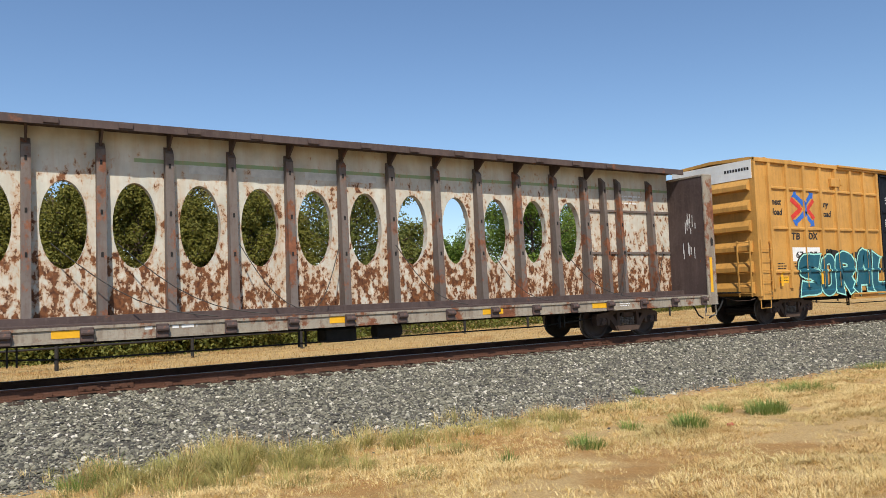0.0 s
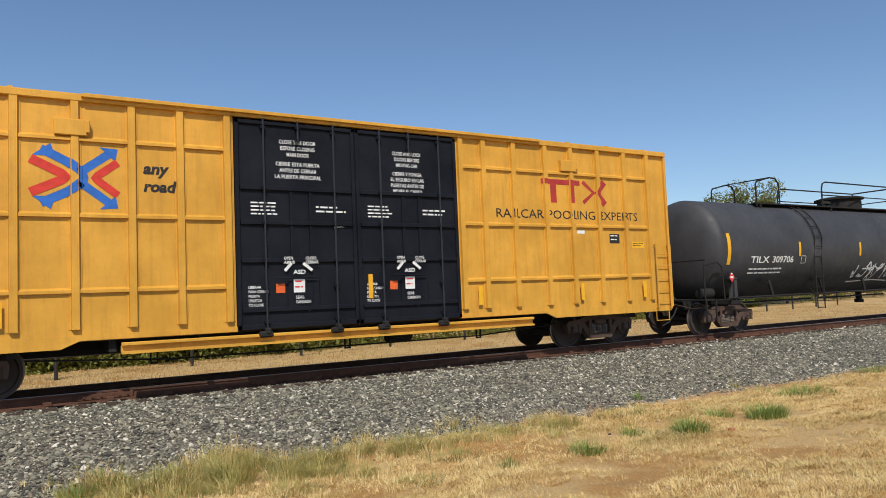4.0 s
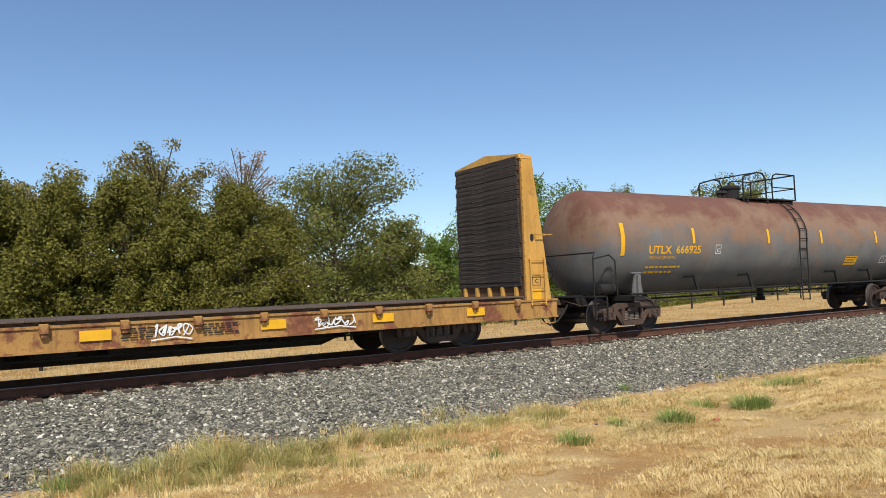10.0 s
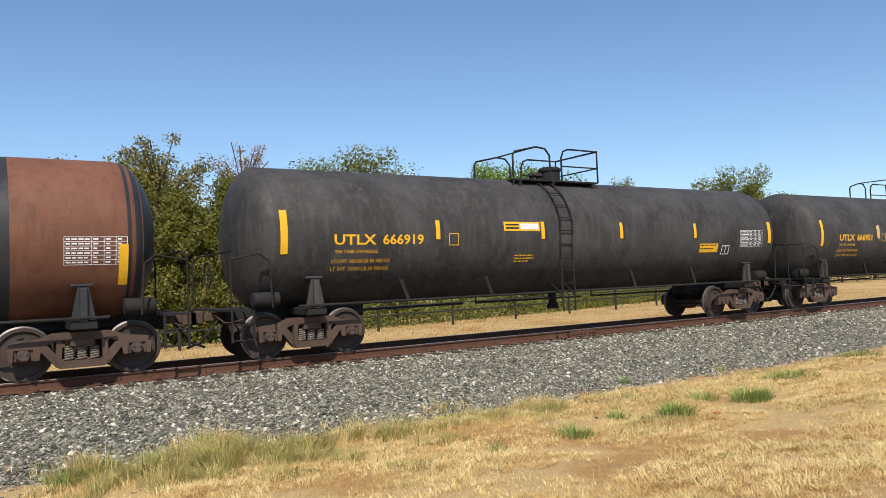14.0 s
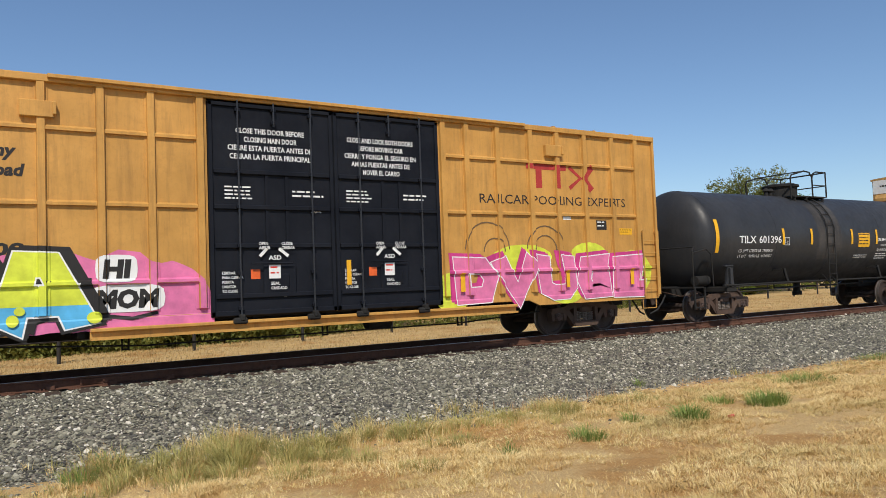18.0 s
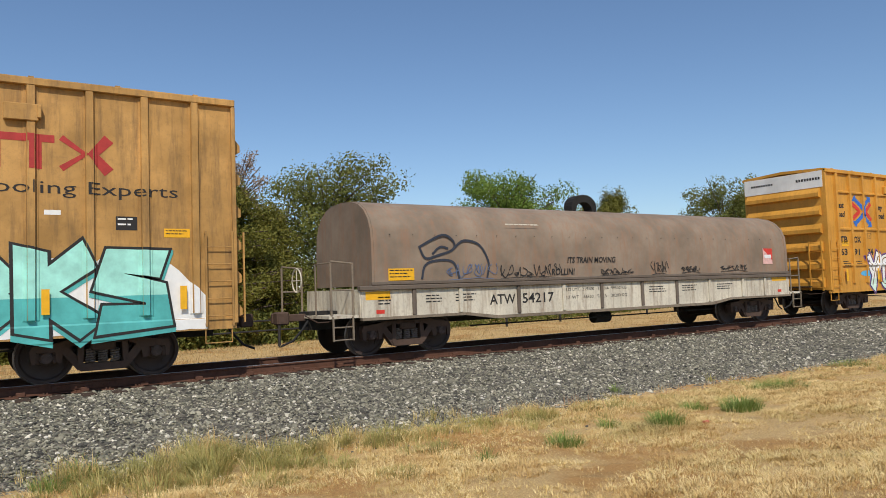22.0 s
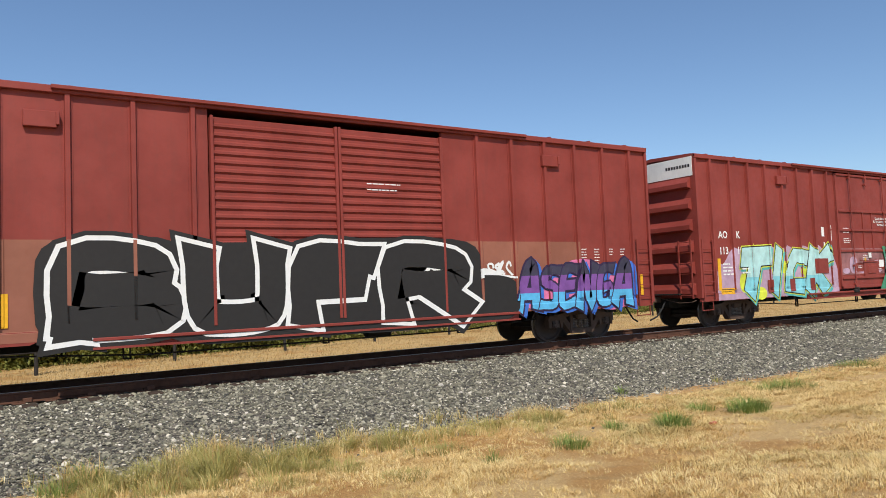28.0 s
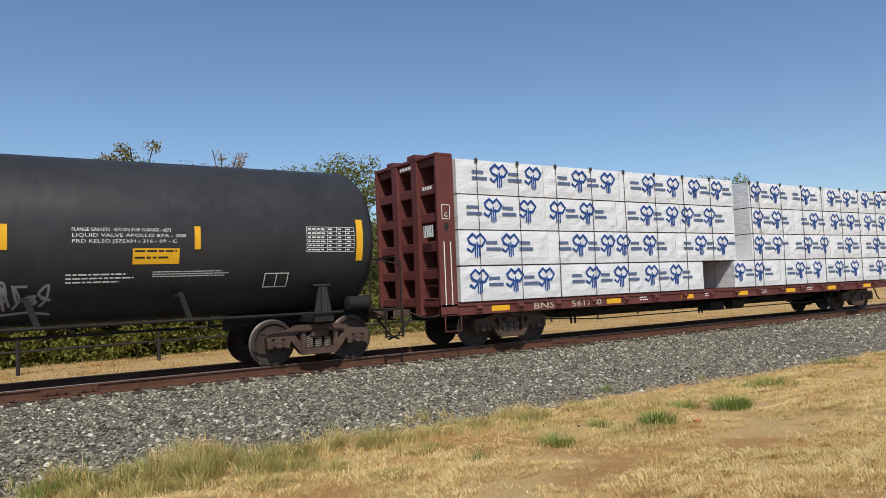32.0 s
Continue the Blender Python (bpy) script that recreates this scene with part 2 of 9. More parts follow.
LETTERS = {
    "A": [[(-0.95, -1), (-0.35, 0.9), (0.3, 0.9), (0.95, -1)], [(-0.55, -0.35), (0.6, -0.35)]],
    "B": [[(-0.8, -1), (-0.8, 0.85), (0.55, 0.8), (0.6, 0.2), (-0.5, 0.0)], [(-0.4, 0.0), (0.75, -0.1), (0.8, -0.8), (-0.8, -0.85)]],
    "C": [[(0.85, 0.75), (-0.35, 0.85), (-0.85, 0.2), (-0.7, -0.75), (0.85, -0.8)]],
    "D": [[(-0.8, -0.85), (-0.75, 0.85), (0.4, 0.8), (0.85, 0.1), (0.5, -0.8), (-0.8, -0.85)]],
    "E": [[(0.85, 0.85), (-0.75, 0.8), (-0.8, -0.85), (0.9, -0.8)], [(-0.7, 0.0), (0.6, 0.05)]],
    "F": [[(0.95, 0.8), (-0.75, 0.85), (-0.8, -1)], [(-0.7, 0.0), (0.65, 0.05)]],
    "G": [[(0.8, 0.85), (-0.6, 0.8), (-0.85, -0.1), (-0.5, -0.85), (0.8, -0.8), (0.75, -0.1), (0.05, -0.1)]],
    "I": [[(0, -1), (0, 1)]],
    "K": [[(-0.75, -1), (-0.75, 1)], [(0.85, 0.95), (-0.55, 0.0), (0.9, -0.95)]],
    "L": [[(-0.7, 1), (-0.75, -0.8), (0.9, -0.85)]],
    "N": [[(-0.8, -1), (-0.75, 0.95), (0.7, -0.9), (0.8, 1)]],
    "O": [[(-0.8, -0.6), (-0.8, 0.6), (-0.3, 0.9), (0.45, 0.85), (0.85, 0.4), (0.8, -0.6), (0.3, -0.9), (-0.4, -0.9), (-0.8, -0.6)]],
    "P": [[(-0.75, -1), (-0.75, 0.85), (0.7, 0.8), (0.75, 0.0), (-0.6, -0.1)]],
    "R": [[(-0.8, -1), (-0.8, 0.85), (0.6, 0.8), (0.65, 0.1), (-0.55, 0.0)], [(-0.1, 0.0), (0.9, -1)]],
    "S": [[(0.85, 0.8), (-0.6, 0.85), (-0.85, 0.25), (0.75, -0.1), (0.8, -0.8), (-0.9, -0.85)]],
    "T": [[(-1, 0.8), (1, 0.85)], [(0.05, 0.8), (-0.1, -1)]],
    "U": [[(-0.8, 1), (-0.8, -0.6), (-0.3, -0.88), (0.5, -0.85), (0.8, -0.5), (0.8, 1)]],
    "V": [[(-0.9, 1), (-0.1, -0.85), (0.9, 1)]],
    "Y": [[(-0.9, 0.95), (0.0, 0.0)], [(0.95, 1), (-0.25, -1)]],
    "Z": [[(-0.95, 0.85), (0.85, 0.8), (-0.8, -0.8), (0.95, -0.85)]],
}


def cloud_shape(x0, x1, z0, z1, seed):
    """A sprayed patch with a billowing top and rounded ends."""
    rnd = random.Random(seed)
    n, w, h = 41, x1 - x0, z1 - z0
    top = []
    for i in range(n):
        u = i / (n - 1)
        end = min(1.0, 6 * u, 6 * (1 - u))
        top.append((x0 - 0.15 + (w + 0.3) * u, z0 + h * (0.35 + 0.5 * math.sqrt(end)) + h * (0.16 * abs(math.sin(i * 0.55 + seed)) + 0.05 * rnd.random() - 0.06)))
    v = top + [(a, z0 - 0.02 + 0.03 * rnd.random()) for a, _ in top]
    return v, [(i, i + 1, n + i + 1, n + i) for i in range(n - 1)]


def bar(pts, w, ends):
    """A broad stroke with mitred corners along points, drawn out past its ends."""
    P = [Vector(p) for p in pts]
    loop = (P[0] - P[-1]).length < 1e-4
    if not loop:
        P[0] = P[0] + (P[0] - P[1]).normalized() * ends
        P[-1] = P[-1] + (P[-1] - P[-2]).normalized() * ends
    n, left, right = len(P), [], []
    for i in range(n):
        before = P[i] - P[i - 1] if i else (P[-1] - P[-2] if loop else P[1] - P[0])
        after = P[i + 1] - P[i] if i < n - 1 else (P[1] - P[0] if loop else P[-1] - P[-2])
        u, v = before.normalized(), after.normalized()
        m = (u + v).normalized() if (u + v).length > 0.2 else u
        side = Vector((-m.y, m.x)) * (w / 2 / max(0.6, m.dot(v)))
        skew = m * 0.0
        if not loop and i in (0, n - 1):
            side, skew = side * 1.22, m * w * 0.16
        left.append(tuple(P[i] + side + skew))
        right.append(tuple(P[i] - side - skew))
    return left + right, [(i, i + 1, n + i + 1, n + i) for i in range(n - 1)]


def clipped(shape, z, above):
    """The part of flat faces above or below a level."""
    v, f = [], []
    for q in shape[1]:
        pts, out = [shape[0][k] for k in q], []
        for i, p in enumerate(pts):
            r = pts[(i + 1) % len(pts)]
            if (p[1] >= z) == above:
                out.append(p)
            if (p[1] >= z) != (r[1] >= z):
                t = (z - p[1]) / (r[1] - p[1])
                out.append((p[0] + (r[0] - p[0]) * t, z))
        if len(out) > 2:
            f.append(tuple(range(len(v), len(v) + len(out))))
            v += out
    return v, f


def graffiti(parent, surface, x0, x1, z0, z1, letters, fill, line, w=0.34, edge=0.04, lean=0.1, cloud=None, back=None, halo=None, top=None, low=None, inner=None, shares=None, seed=1, lift=0.004, soft=False):
    """A spray-painted piece of broad letters. back: paint, shift along and up, for the block shadow; halo: paint and breadth outside the outline; top and low: paint and level for a fill that changes colour; inner: paint of a thin line inside the strokes; soft: rounded corners."""
    rnd = random.Random(seed)
    width, h = x1 - x0, z1 - z0
    layers = {}

    def spray(name, shape, paint, step=0.0005):
        nonlocal lift
        if shape[1]:
            q = lay([shape], surface, lift)
            layers.setdefault((name, paint.name), (Shape(), paint))[0].add(q.v, q.f)
            lift += step

    if cloud:
        spray("graffiti_cloud", cloud_shape(x0, x1, z0, z1, seed), cloud, 0.002)
    shares = shares or [1.0] * len(letters)
    marks, x = [], x0
    for ch, share in zip(letters, shares):
        cell = width * share / sum(shares)
        wd = min(w, cell * 0.33, h * 0.30)
        sx, sz, cx, cz = max(0.02, cell * 0.5 - wd * 0.34), h * 0.5 - wd * 0.5, x + cell * 0.5, z0 + h * 0.5
        tilt, drop = rnd.uniform(-0.05, 0.05), rnd.uniform(-0.02, 0.03) * h
        strokes = [[(cx + sx * (a + rnd.uniform(-0.05, 0.05)) + (lean + tilt) * sz * b, cz + drop + sz * (b + rnd.uniform(-0.03, 0.03))) for a, b in stroke] for stroke in LETTERS[ch]]
        strokes = [st[:-1] + [st[0]] if len(st) > 2 and LETTERS[ch][k][0] == LETTERS[ch][k][-1] else st for k, st in enumerate(strokes)]
        if soft:
            strokes = [smooth_line(st[-2:-1] + st + st[1:2], 4)[4:-4] if st[0] == st[-1] and len(st) > 3 else (smooth_line(st, 4) if len(st) > 2 else st) for st in strokes]
        marks.append((strokes, wd))
        x += cell
    if back:
        paint, dx, dz = back
        for strokes, wd in marks:
            for f in (1.0, 0.5):
                for st in strokes:
                    spray("graffiti_shadow", bar([(a + dx * f, b + dz * f) for a, b in st], wd + 2 * edge, wd * 0.4 + edge), paint)
    if halo:
        for strokes, wd in marks:
            for st in strokes:
                spray("graffiti_halo", bar(st, wd + 2 * edge + 2 * halo[1], wd * 0.35 + edge + halo[1]), halo[0])
    for strokes, wd in marks:
        for st in strokes:
            spray("graffiti_outline", bar(st, wd + 2 * edge, wd * 0.35 + edge), line)
        for st in strokes:
            body = bar(st, wd, wd * 0.35)
            spray("graffiti_fill", body, fill)
            if top:
                spray("graffiti_upper_fill", clipped(body, z0 + h * top[1], True), top[0])
            if low:
                spray("graffiti_lower_fill", clipped(body, z0 + h * low[1], False), low[0])
        if inner:
            for st in strokes:
                spray("graffiti_inner_line", bar([(a - wd * 0.12, b + wd * 0.1) for a, b in st], max(0.025, wd * 0.13), 0.0), inner)
    for (name, _), (shape, paint) in layers.items():
        part(name, shape, paint, parent)


def blob(cx, cz, rx, rz, n=16, squash=2.0):
    """A rounded patch of paint."""
    pts = []
    for k in range(n):
        a = 2 * math.pi * k / n
        c, d = math.cos(a), math.sin(a)
        pts.append((cx + rx * math.copysign(abs(c) ** (2 / squash), c), cz + rz * math.copysign(abs(d) ** (2 / squash), d)))
    return pts, [tuple(range(n))]


def blobs(parent, surface, rows, paint, lift, name="graffiti_patch"):
    part(name, lay([blob(*r) for r in rows], surface, lift, 0.0004), paint, parent)


def scrawl(parent, surface, x0, x1, z0, z1, count, ink, seed=1, weight=0.035, lift=0.006):
    """Thin tags: a row of looping marker strokes that spell nothing."""
    rnd = random.Random(seed)
    cell = (x1 - x0) / count
    strokes = []
    for k in range(count):
        cx, cz, h = x0 + cell * (k + 0.5), (z0 + z1) / 2, (z1 - z0) / 2
        n = rnd.randrange(4, 8)
        a, pts = rnd.uniform(0, 6.28), []
        for j in range(n):
            a += rnd.choice((1.0, 1.6, 2.6, -2.2))
            pts.append((cx + cell * (0.45 * math.cos(a) + 0.7 * (j / n - 0.5)), cz + h * math.sin(a) * rnd.uniform(0.5, 1.0)))
        strokes.append(ribbon(smooth_line(pts, 4), weight * rnd.uniform(0.7, 1.1)))
    strokes.append(ribbon([(x0, z0 - 0.02), (x0 + (x1 - x0) * 0.6, z0 + 0.02), (x1, z0 - 0.03)], weight * 0.8))
    part("graffiti_tag", lay(strokes, surface, lift, 0.0003), ink, parent)


def small_print(parent, surface, x0, x1, z, rows, ink, seed=1, height=0.05, gap=1.7, lift=0.004):
    """Lines of print too small to read: plain bars."""
    rnd = random.Random(seed)
    bars = []
    for r in range(rows):
        x, top = x0, z - r * height * gap
        end = x1 - (x1 - x0) * rnd.uniform(0, 0.3)
        while x < end:
            w = min(rnd.uniform(1.2, 4) * height, end - x)
            bars.append(rect(x, x + w, top - height * 0.68, top))
            x += w + height * 0.6
    part("lettering", lay(bars, surface, lift), ink, parent)


# ---- ground, track bed, rails ----
BERM_NEAR, BERM_FAR = 5.5, 5.2


def ground_height(x, y):
    """Ground level; it drops from where the camera stands to the ballast's foot and lies flat behind the track."""
    near = TRACK - BERM_NEAR
    if y < near:
        s = max(0.0, min(1.0, (near - y) / near))
        h = -0.78 + 0.55 * s ** 1.3
    else:
        h = -0.80 if y < TRACK + BERM_FAR else -0.62
    if abs(y - TRACK) > 5 and abs(x) < 150 and abs(y) < 120:
        h += 0.05 * noise.noise((x * 0.35, y * 0.35, 0.3)) + 0.02 * noise.noise((x * 1.7, y * 1.7, 2.1))
    return h


def ground_mat():
    m, nt, p = base("dry_grass_ground", 0.95)
    big = noise_at(nt, 0.55, detail=5.0)
    mid = noise_at(nt, 2.3, detail=6.0)
    fine = noise_at(nt, 38.0, (1, 1, 1), 6.0, 0.7)
    straw = blend(nt, ramp(nt, fine, 0.3, 0.7), (0.44, 0.27, 0.10), (0.72, 0.52, 0.25))
    soil = blend(nt, ramp(nt, fine, 0.3, 0.7), (0.34, 0.175, 0.055), (0.60, 0.35, 0.125))
    col = blend(nt, ramp(nt, big, 0.50, 0.60), straw, soil)
    col = blend(nt, ramp(nt, mid, 0.55, 0.72, 0.0, 0.55), col, (0.25, 0.17, 0.075))
    col = blend(nt, ramp(nt, noise_at(nt, 95.0, detail=3.0), 0.56, 0.66, 0.0, 0.6), col, (0.17, 0.10, 0.05))
    nt.links.new(col, p.inputs["Base Color"])
    b = node(nt, "ShaderNodeBump", Strength=0.7, Distance=0.04)
    nt.links.new(fine, b.inputs["Height"])
    nt.links.new(b.outputs[0], p.inputs["Normal"])
    return m


def stone_mat():
    m, nt, p = base("ballast_stone", 0.85)
    g = nt.nodes.new("ShaderNodeNewGeometry")
    r = g.outputs["Random Per Island"]
    cr = nt.nodes.new("ShaderNodeValToRGB")
    el = cr.color_ramp.elements
    el[0].position, el[0].color = 0.0, (0.05, 0.047, 0.042, 1)
    el[1].position, el[1].color = 1.0, (0.72, 0.66, 0.57, 1)
    for pos, c in ((0.34, (0.19, 0.178, 0.130)), (0.74, (0.315, 0.293, 0.212)), (0.91, (0.46, 0.425, 0.32)), (0.955, (0.76, 0.70, 0.56))):
        e = el.new(pos)
        e.color = (*c, 1)
    nt.links.new(r, cr.inputs[0])
    col = blend(nt, ramp(nt, noise_at(nt, 30.0), 0.35, 0.7, 0.0, 0.35), cr.outputs[0], (0.10, 0.095, 0.09))
    nt.links.new(col, p.inputs["Base Color"])
    return m


def bed_mat():
    m, nt, p = base("ballast_bed", 0.95)
    c = nt.nodes.new("ShaderNodeTexCoord")
    vo = node(nt, "ShaderNodeTexVoronoi", Scale=26.0)
    nt.links.new(c.outputs["Object"], vo.inputs["Vector"])
    sep = nt.nodes.new("ShaderNodeSeparateColor")
    nt.links.new(vo.outputs["Color"], sep.inputs[0])
    col = blend(nt, ramp(nt, sep.outputs[0], 0.0, 1.0), (0.035, 0.032, 0.028), (0.22, 0.198, 0.162))
    nt.links.new(col, p.inputs["Base Color"])
    b = node(nt, "ShaderNodeBump", Strength=0.9, Distance=0.03)
    b.invert = True
    nt.links.new(vo.outputs["Distance"], b.inputs["Height"])
    nt.links.new(b.outputs[0], p.inputs["Normal"])
    return m


GROUND, STONE, BED = ground_mat(), stone_mat(), bed_mat()
RAIL_RUST = painted("rail_steel_rusty", (0.105, 0.045, 0.026), (0.035, 0.018, 0.011), 0.7, 0.35, rough=0.8)
RAIL_TOP = plain("rail_head_polished", (0.42, 0.38, 0.35), 0.35, 0.8)
TIE = plain("tie_timber_dark", (0.06, 0.04, 0.03), 0.9, vary=0.4, scale=20)


def build_ground():
    xs = [-3000, -1200, -500, -200, -100, -60, -40, -30] + [-25 + 0.5 * i for i in range(171)] + [65, 72, 80, 90, 110, 140, 180, 240, 350, 600, 1200, 3000]
    ys = [-3000, -1200, -500, -200, -100, -60, -40, -25, -15, -8] + [-4 + 0.4 * i for i in range(35)] + [10.4, 12, 15, 18, 20, 20.6, 21] + [22 + 0.8 * i for i in range(40)] + [56, 62, 70, 85, 110, 150, 250, 500, 1200, 3000]
    v = [(x, y, ground_height(x, y)) for y in ys for x in xs]
    n = len(xs)
    f = [(j * n + i, j * n + i + 1, (j + 1) * n + i + 1, (j + 1) * n + i) for j in range(len(ys) - 1) for i in range(n - 1)]
    structure("ground", raw_mesh("ground", v, f, GROUND, True), GROUND, "dry straw-coloured grass field with bare dirt patches", "ground")


def bed_height(d, x=0.0):
    """Top of the ballast at the distance d from the track's centre."""
    prof = ((0, -0.24), (0.62, -0.25), (0.95, -0.215), (1.6, -0.25), (2.3, -0.36), (3.4, -0.55), (4.6, -0.72), (5.2, -0.83), (5.6, -0.95), (6.2, -1.2))
    for (a, h), (b, k) in zip(prof, prof[1:]):
        if d <= b:
            z = h + (k - h) * (d - a) / (b - a)
            break
    else:
        z = -1.2
    return z + 0.03 * noise.noise((x * 0.5, d * 0.8, 5.0)) * min(1, max(0, d - 1))


def build_bed():
    xs = [-300, -150, -80, -40] + [-20 + 0.5 * i for i in range(161)] + [70, 90, 130, 200, 300, 500, 800]
    ds = [-6.2, -5.2, -4.6, -3.4, -2.3, -1.6, -0.95, -0.62, 0, 0.62, 0.95, 1.3, 1.6, 1.95, 2.3, 2.8, 3.4, 4, 4.6, 5.2, 6.2]
    v = [(x, TRACK - d, bed_height(abs(d), x)) for d in ds for x in xs]
    n = len(xs)
    f = [(j * n + i, (j + 1) * n + i, (j + 1) * n + i + 1, j * n + i + 1) for j in range(len(ds) - 1) for i in range(n - 1)]
    structure("ballast_bed", raw_mesh("ballast_bed", v, f, BED, True), BED, "grey crushed stone track bed", "ballast")
    # loose stones on the side towards the camera
    rs = np.random.RandomState(4)
    ico = np.array([(0, 0, 1), (0.89, 0, 0.45), (0.28, 0.85, 0.45), (-0.72, 0.53, 0.45), (-0.72, -0.53, 0.45), (0.28, -0.85, 0.45), (0.72, 0.53, -0.3), (-0.28, 0.85, -0.3), (-0.89, 0, -0.3), (-0.28, -0.85, -0.3), (0.72, -0.53, -0.3)])
    tri = np.array([(0, 1, 2), (0, 2, 3), (0, 3, 4), (0, 4, 5), (0, 5, 1), (1, 6, 2), (2, 6, 7), (2, 7, 3), (3, 7, 8), (3, 8, 4), (4, 8, 9), (4, 9, 5), (5, 9, 10), (5, 10, 1), (1, 10, 6)])
    pts = []
    for x0, x1, per in ((-2, 9, 600), (9, 18, 470), (18, 32, 300), (32, 55, 100)):
        k = int((x1 - x0) * 4.75 * per)
        pts.append(np.stack([rs.uniform(x0, x1, k), rs.uniform(0.85, 5.35, k)], 1))
    # strays that rolled into the grass
    pts.append(np.stack([rs.uniform(-1, 24, 1500), 5.2 + rs.exponential(0.40, 1500)], 1))
    pts = np.concatenate(pts)
    k = len(pts)
    size = np.clip(rs.lognormal(-3.98, 0.36, k), 0.009, 0.05) * (1 + np.clip(pts[:, 0] - 20, 0, 30) * 0.02)
    ang = rs.uniform(0, 6.283, k)
    shape = ico[None] * (1 + rs.uniform(-0.35, 0.35, (k, 11, 1))) * np.stack([size * rs.uniform(0.8, 1.5, k), size * rs.uniform(0.7, 1.1, k), size * rs.uniform(0.5, 0.9, k)], 1)[:, None]
    tilt = rs.uniform(-0.6, 0.6, k)
    c, s, ct, st = np.cos(ang)[:, None], np.sin(ang)[:, None], np.cos(tilt)[:, None], np.sin(tilt)[:, None]
    x, y, z = shape[..., 0], shape[..., 1], shape[..., 2]
    x, z = x * ct - z * st, x * st + z * ct
    x, y = x * c - y * s, x * s + y * c
    zb = np.array([max(bed_height(d, a), ground_height(a, TRACK - d)) if d > 5 else bed_height(d, a) for a, d in pts])
    v = np.stack([x + pts[:, :1], TRACK - pts[:, 1:2] + y, z + zb[:, None] + size[:, None] * 0.25], -1).reshape(-1, 3)
    f = (tri[None] + 11 * np.arange(k)[:, None, None]).reshape(-1, 3)
    structure("ballast_stones", raw_mesh("ballast_stones", v, f, STONE), STONE, "loose angular grey and white ballast stones", "ballast", "stuff")


def build_rails():
    prof = [(-0.076, -0.185), (0.076, -0.185), (0.076, -0.172), (0.012, -0.15), (0.009, -0.045), (0.037, -0.035), (0.037, -0.006), (-0.037, -0.006), (-0.037, -0.035), (-0.009, -0.045), (-0.012, -0.15), (-0.076, -0.172)]
    for side, word in ((-1, "near"), (1, "far")):
        y = TRACK + side * 0.755
        s = Shape()
        s.prism([(y + a, b) for a, b in prof], -200, 600, "x")
        rail = structure("rail", s, RAIL_RUST, "rusty brown steel rail with a polished head", "rail")
        h = Shape()
        h.prism([(y - 0.035, -0.006), (y + 0.035, -0.006), (y + 0.033, -0.001), (y - 0.033, -0.001)], -200, 600, "x")
        part("rail_head", h, RAIL_TOP, rail, "worn shiny running surface")
        if side < 0:
            plate = Shape()
            plate.box(-0.10, 0.10, -0.19, -0.07, -0.198, -0.176, 0.004).box(-0.035, -0.01, -0.115, -0.09, -0.18, -0.145, 0.003).box(0.02, 0.045, -0.13, -0.105, -0.18, -0.148, 0.003)
            pm = plate.mesh("tie_plate", RAIL_RUST)
            clip = Shape()
            clip.box(-0.07, 0.07, -0.10, -0.06, -0.185, -0.11, 0.008)
            cm = clip.mesh("rail_anchor", RAIL_RUST)
            for i in range(62):
                part("tie_plate", pm, RAIL_RUST, rail, at=(0.2 + 0.495 * i, y, 0))
                if i % 2:
                    part("rail_anchor", cm, RAIL_RUST, rail, at=(0.33 + 0.495 * i, y, 0))
            for jx in (1.75, 13.6):
                j = Shape()
                j.box(jx - 0.46, jx + 0.46, y - 0.045, y - 0.012, -0.15, -0.045, 0.008)
                for b in (-0.36, -0.22, -0.08, 0.08, 0.22, 0.36):
                    j.lathe([(0, 0.02), (-0.03, 0.02)], "y", 6, (jx + b, y - 0.045, -0.095))
                part("joint_bar", j, RAIL_RUST, rail, "bolted joint bar")
    tie = Shape()
    tie.box(-0.115, 0.115, -1.3, 1.3, -0.40, -0.195, 0.008)
    tm = tie.mesh("tie", TIE)
    bed = bpy.data.objects["ballast_bed"]
    for i in range(150):
        part("tie", tm, TIE, bed, at=(-5.1 + 0.495 * i, TRACK, 0))


# ---- plants ----
def leaf_mat(name, a, b, rough=0.6):
    m, nt, p = base(name, rough)
    g = nt.nodes.new("ShaderNodeNewGeometry")
    col = blend(nt, g.outputs["Random Per Island"], a, b)
    col = blend(nt, ramp(nt, noise_at(nt, 0.5, detail=3.0), 0.4, 0.65, 0.0, 0.55), col, tuple(0.5 * (x + y) * 1.5 for x, y in zip(a, b)))
    nt.links.new(col, p.inputs["Base Color"])
    p.inputs["Specular IOR Level"].default_value = 0.25
    tr = nt.nodes.new("ShaderNodeBsdfTranslucent")
    mix = nt.nodes.new("ShaderNodeMixShader")
    mix.inputs[0].default_value = 0.22
    nt.links.new(col, tr.inputs[0])
    nt.links.new(p.outputs[0], mix.inputs[1])
    nt.links.new(tr.outputs[0], mix.inputs[2])
    nt.links.new(mix.outputs[0], nt.nodes["Material Output"].inputs[0])
    return m


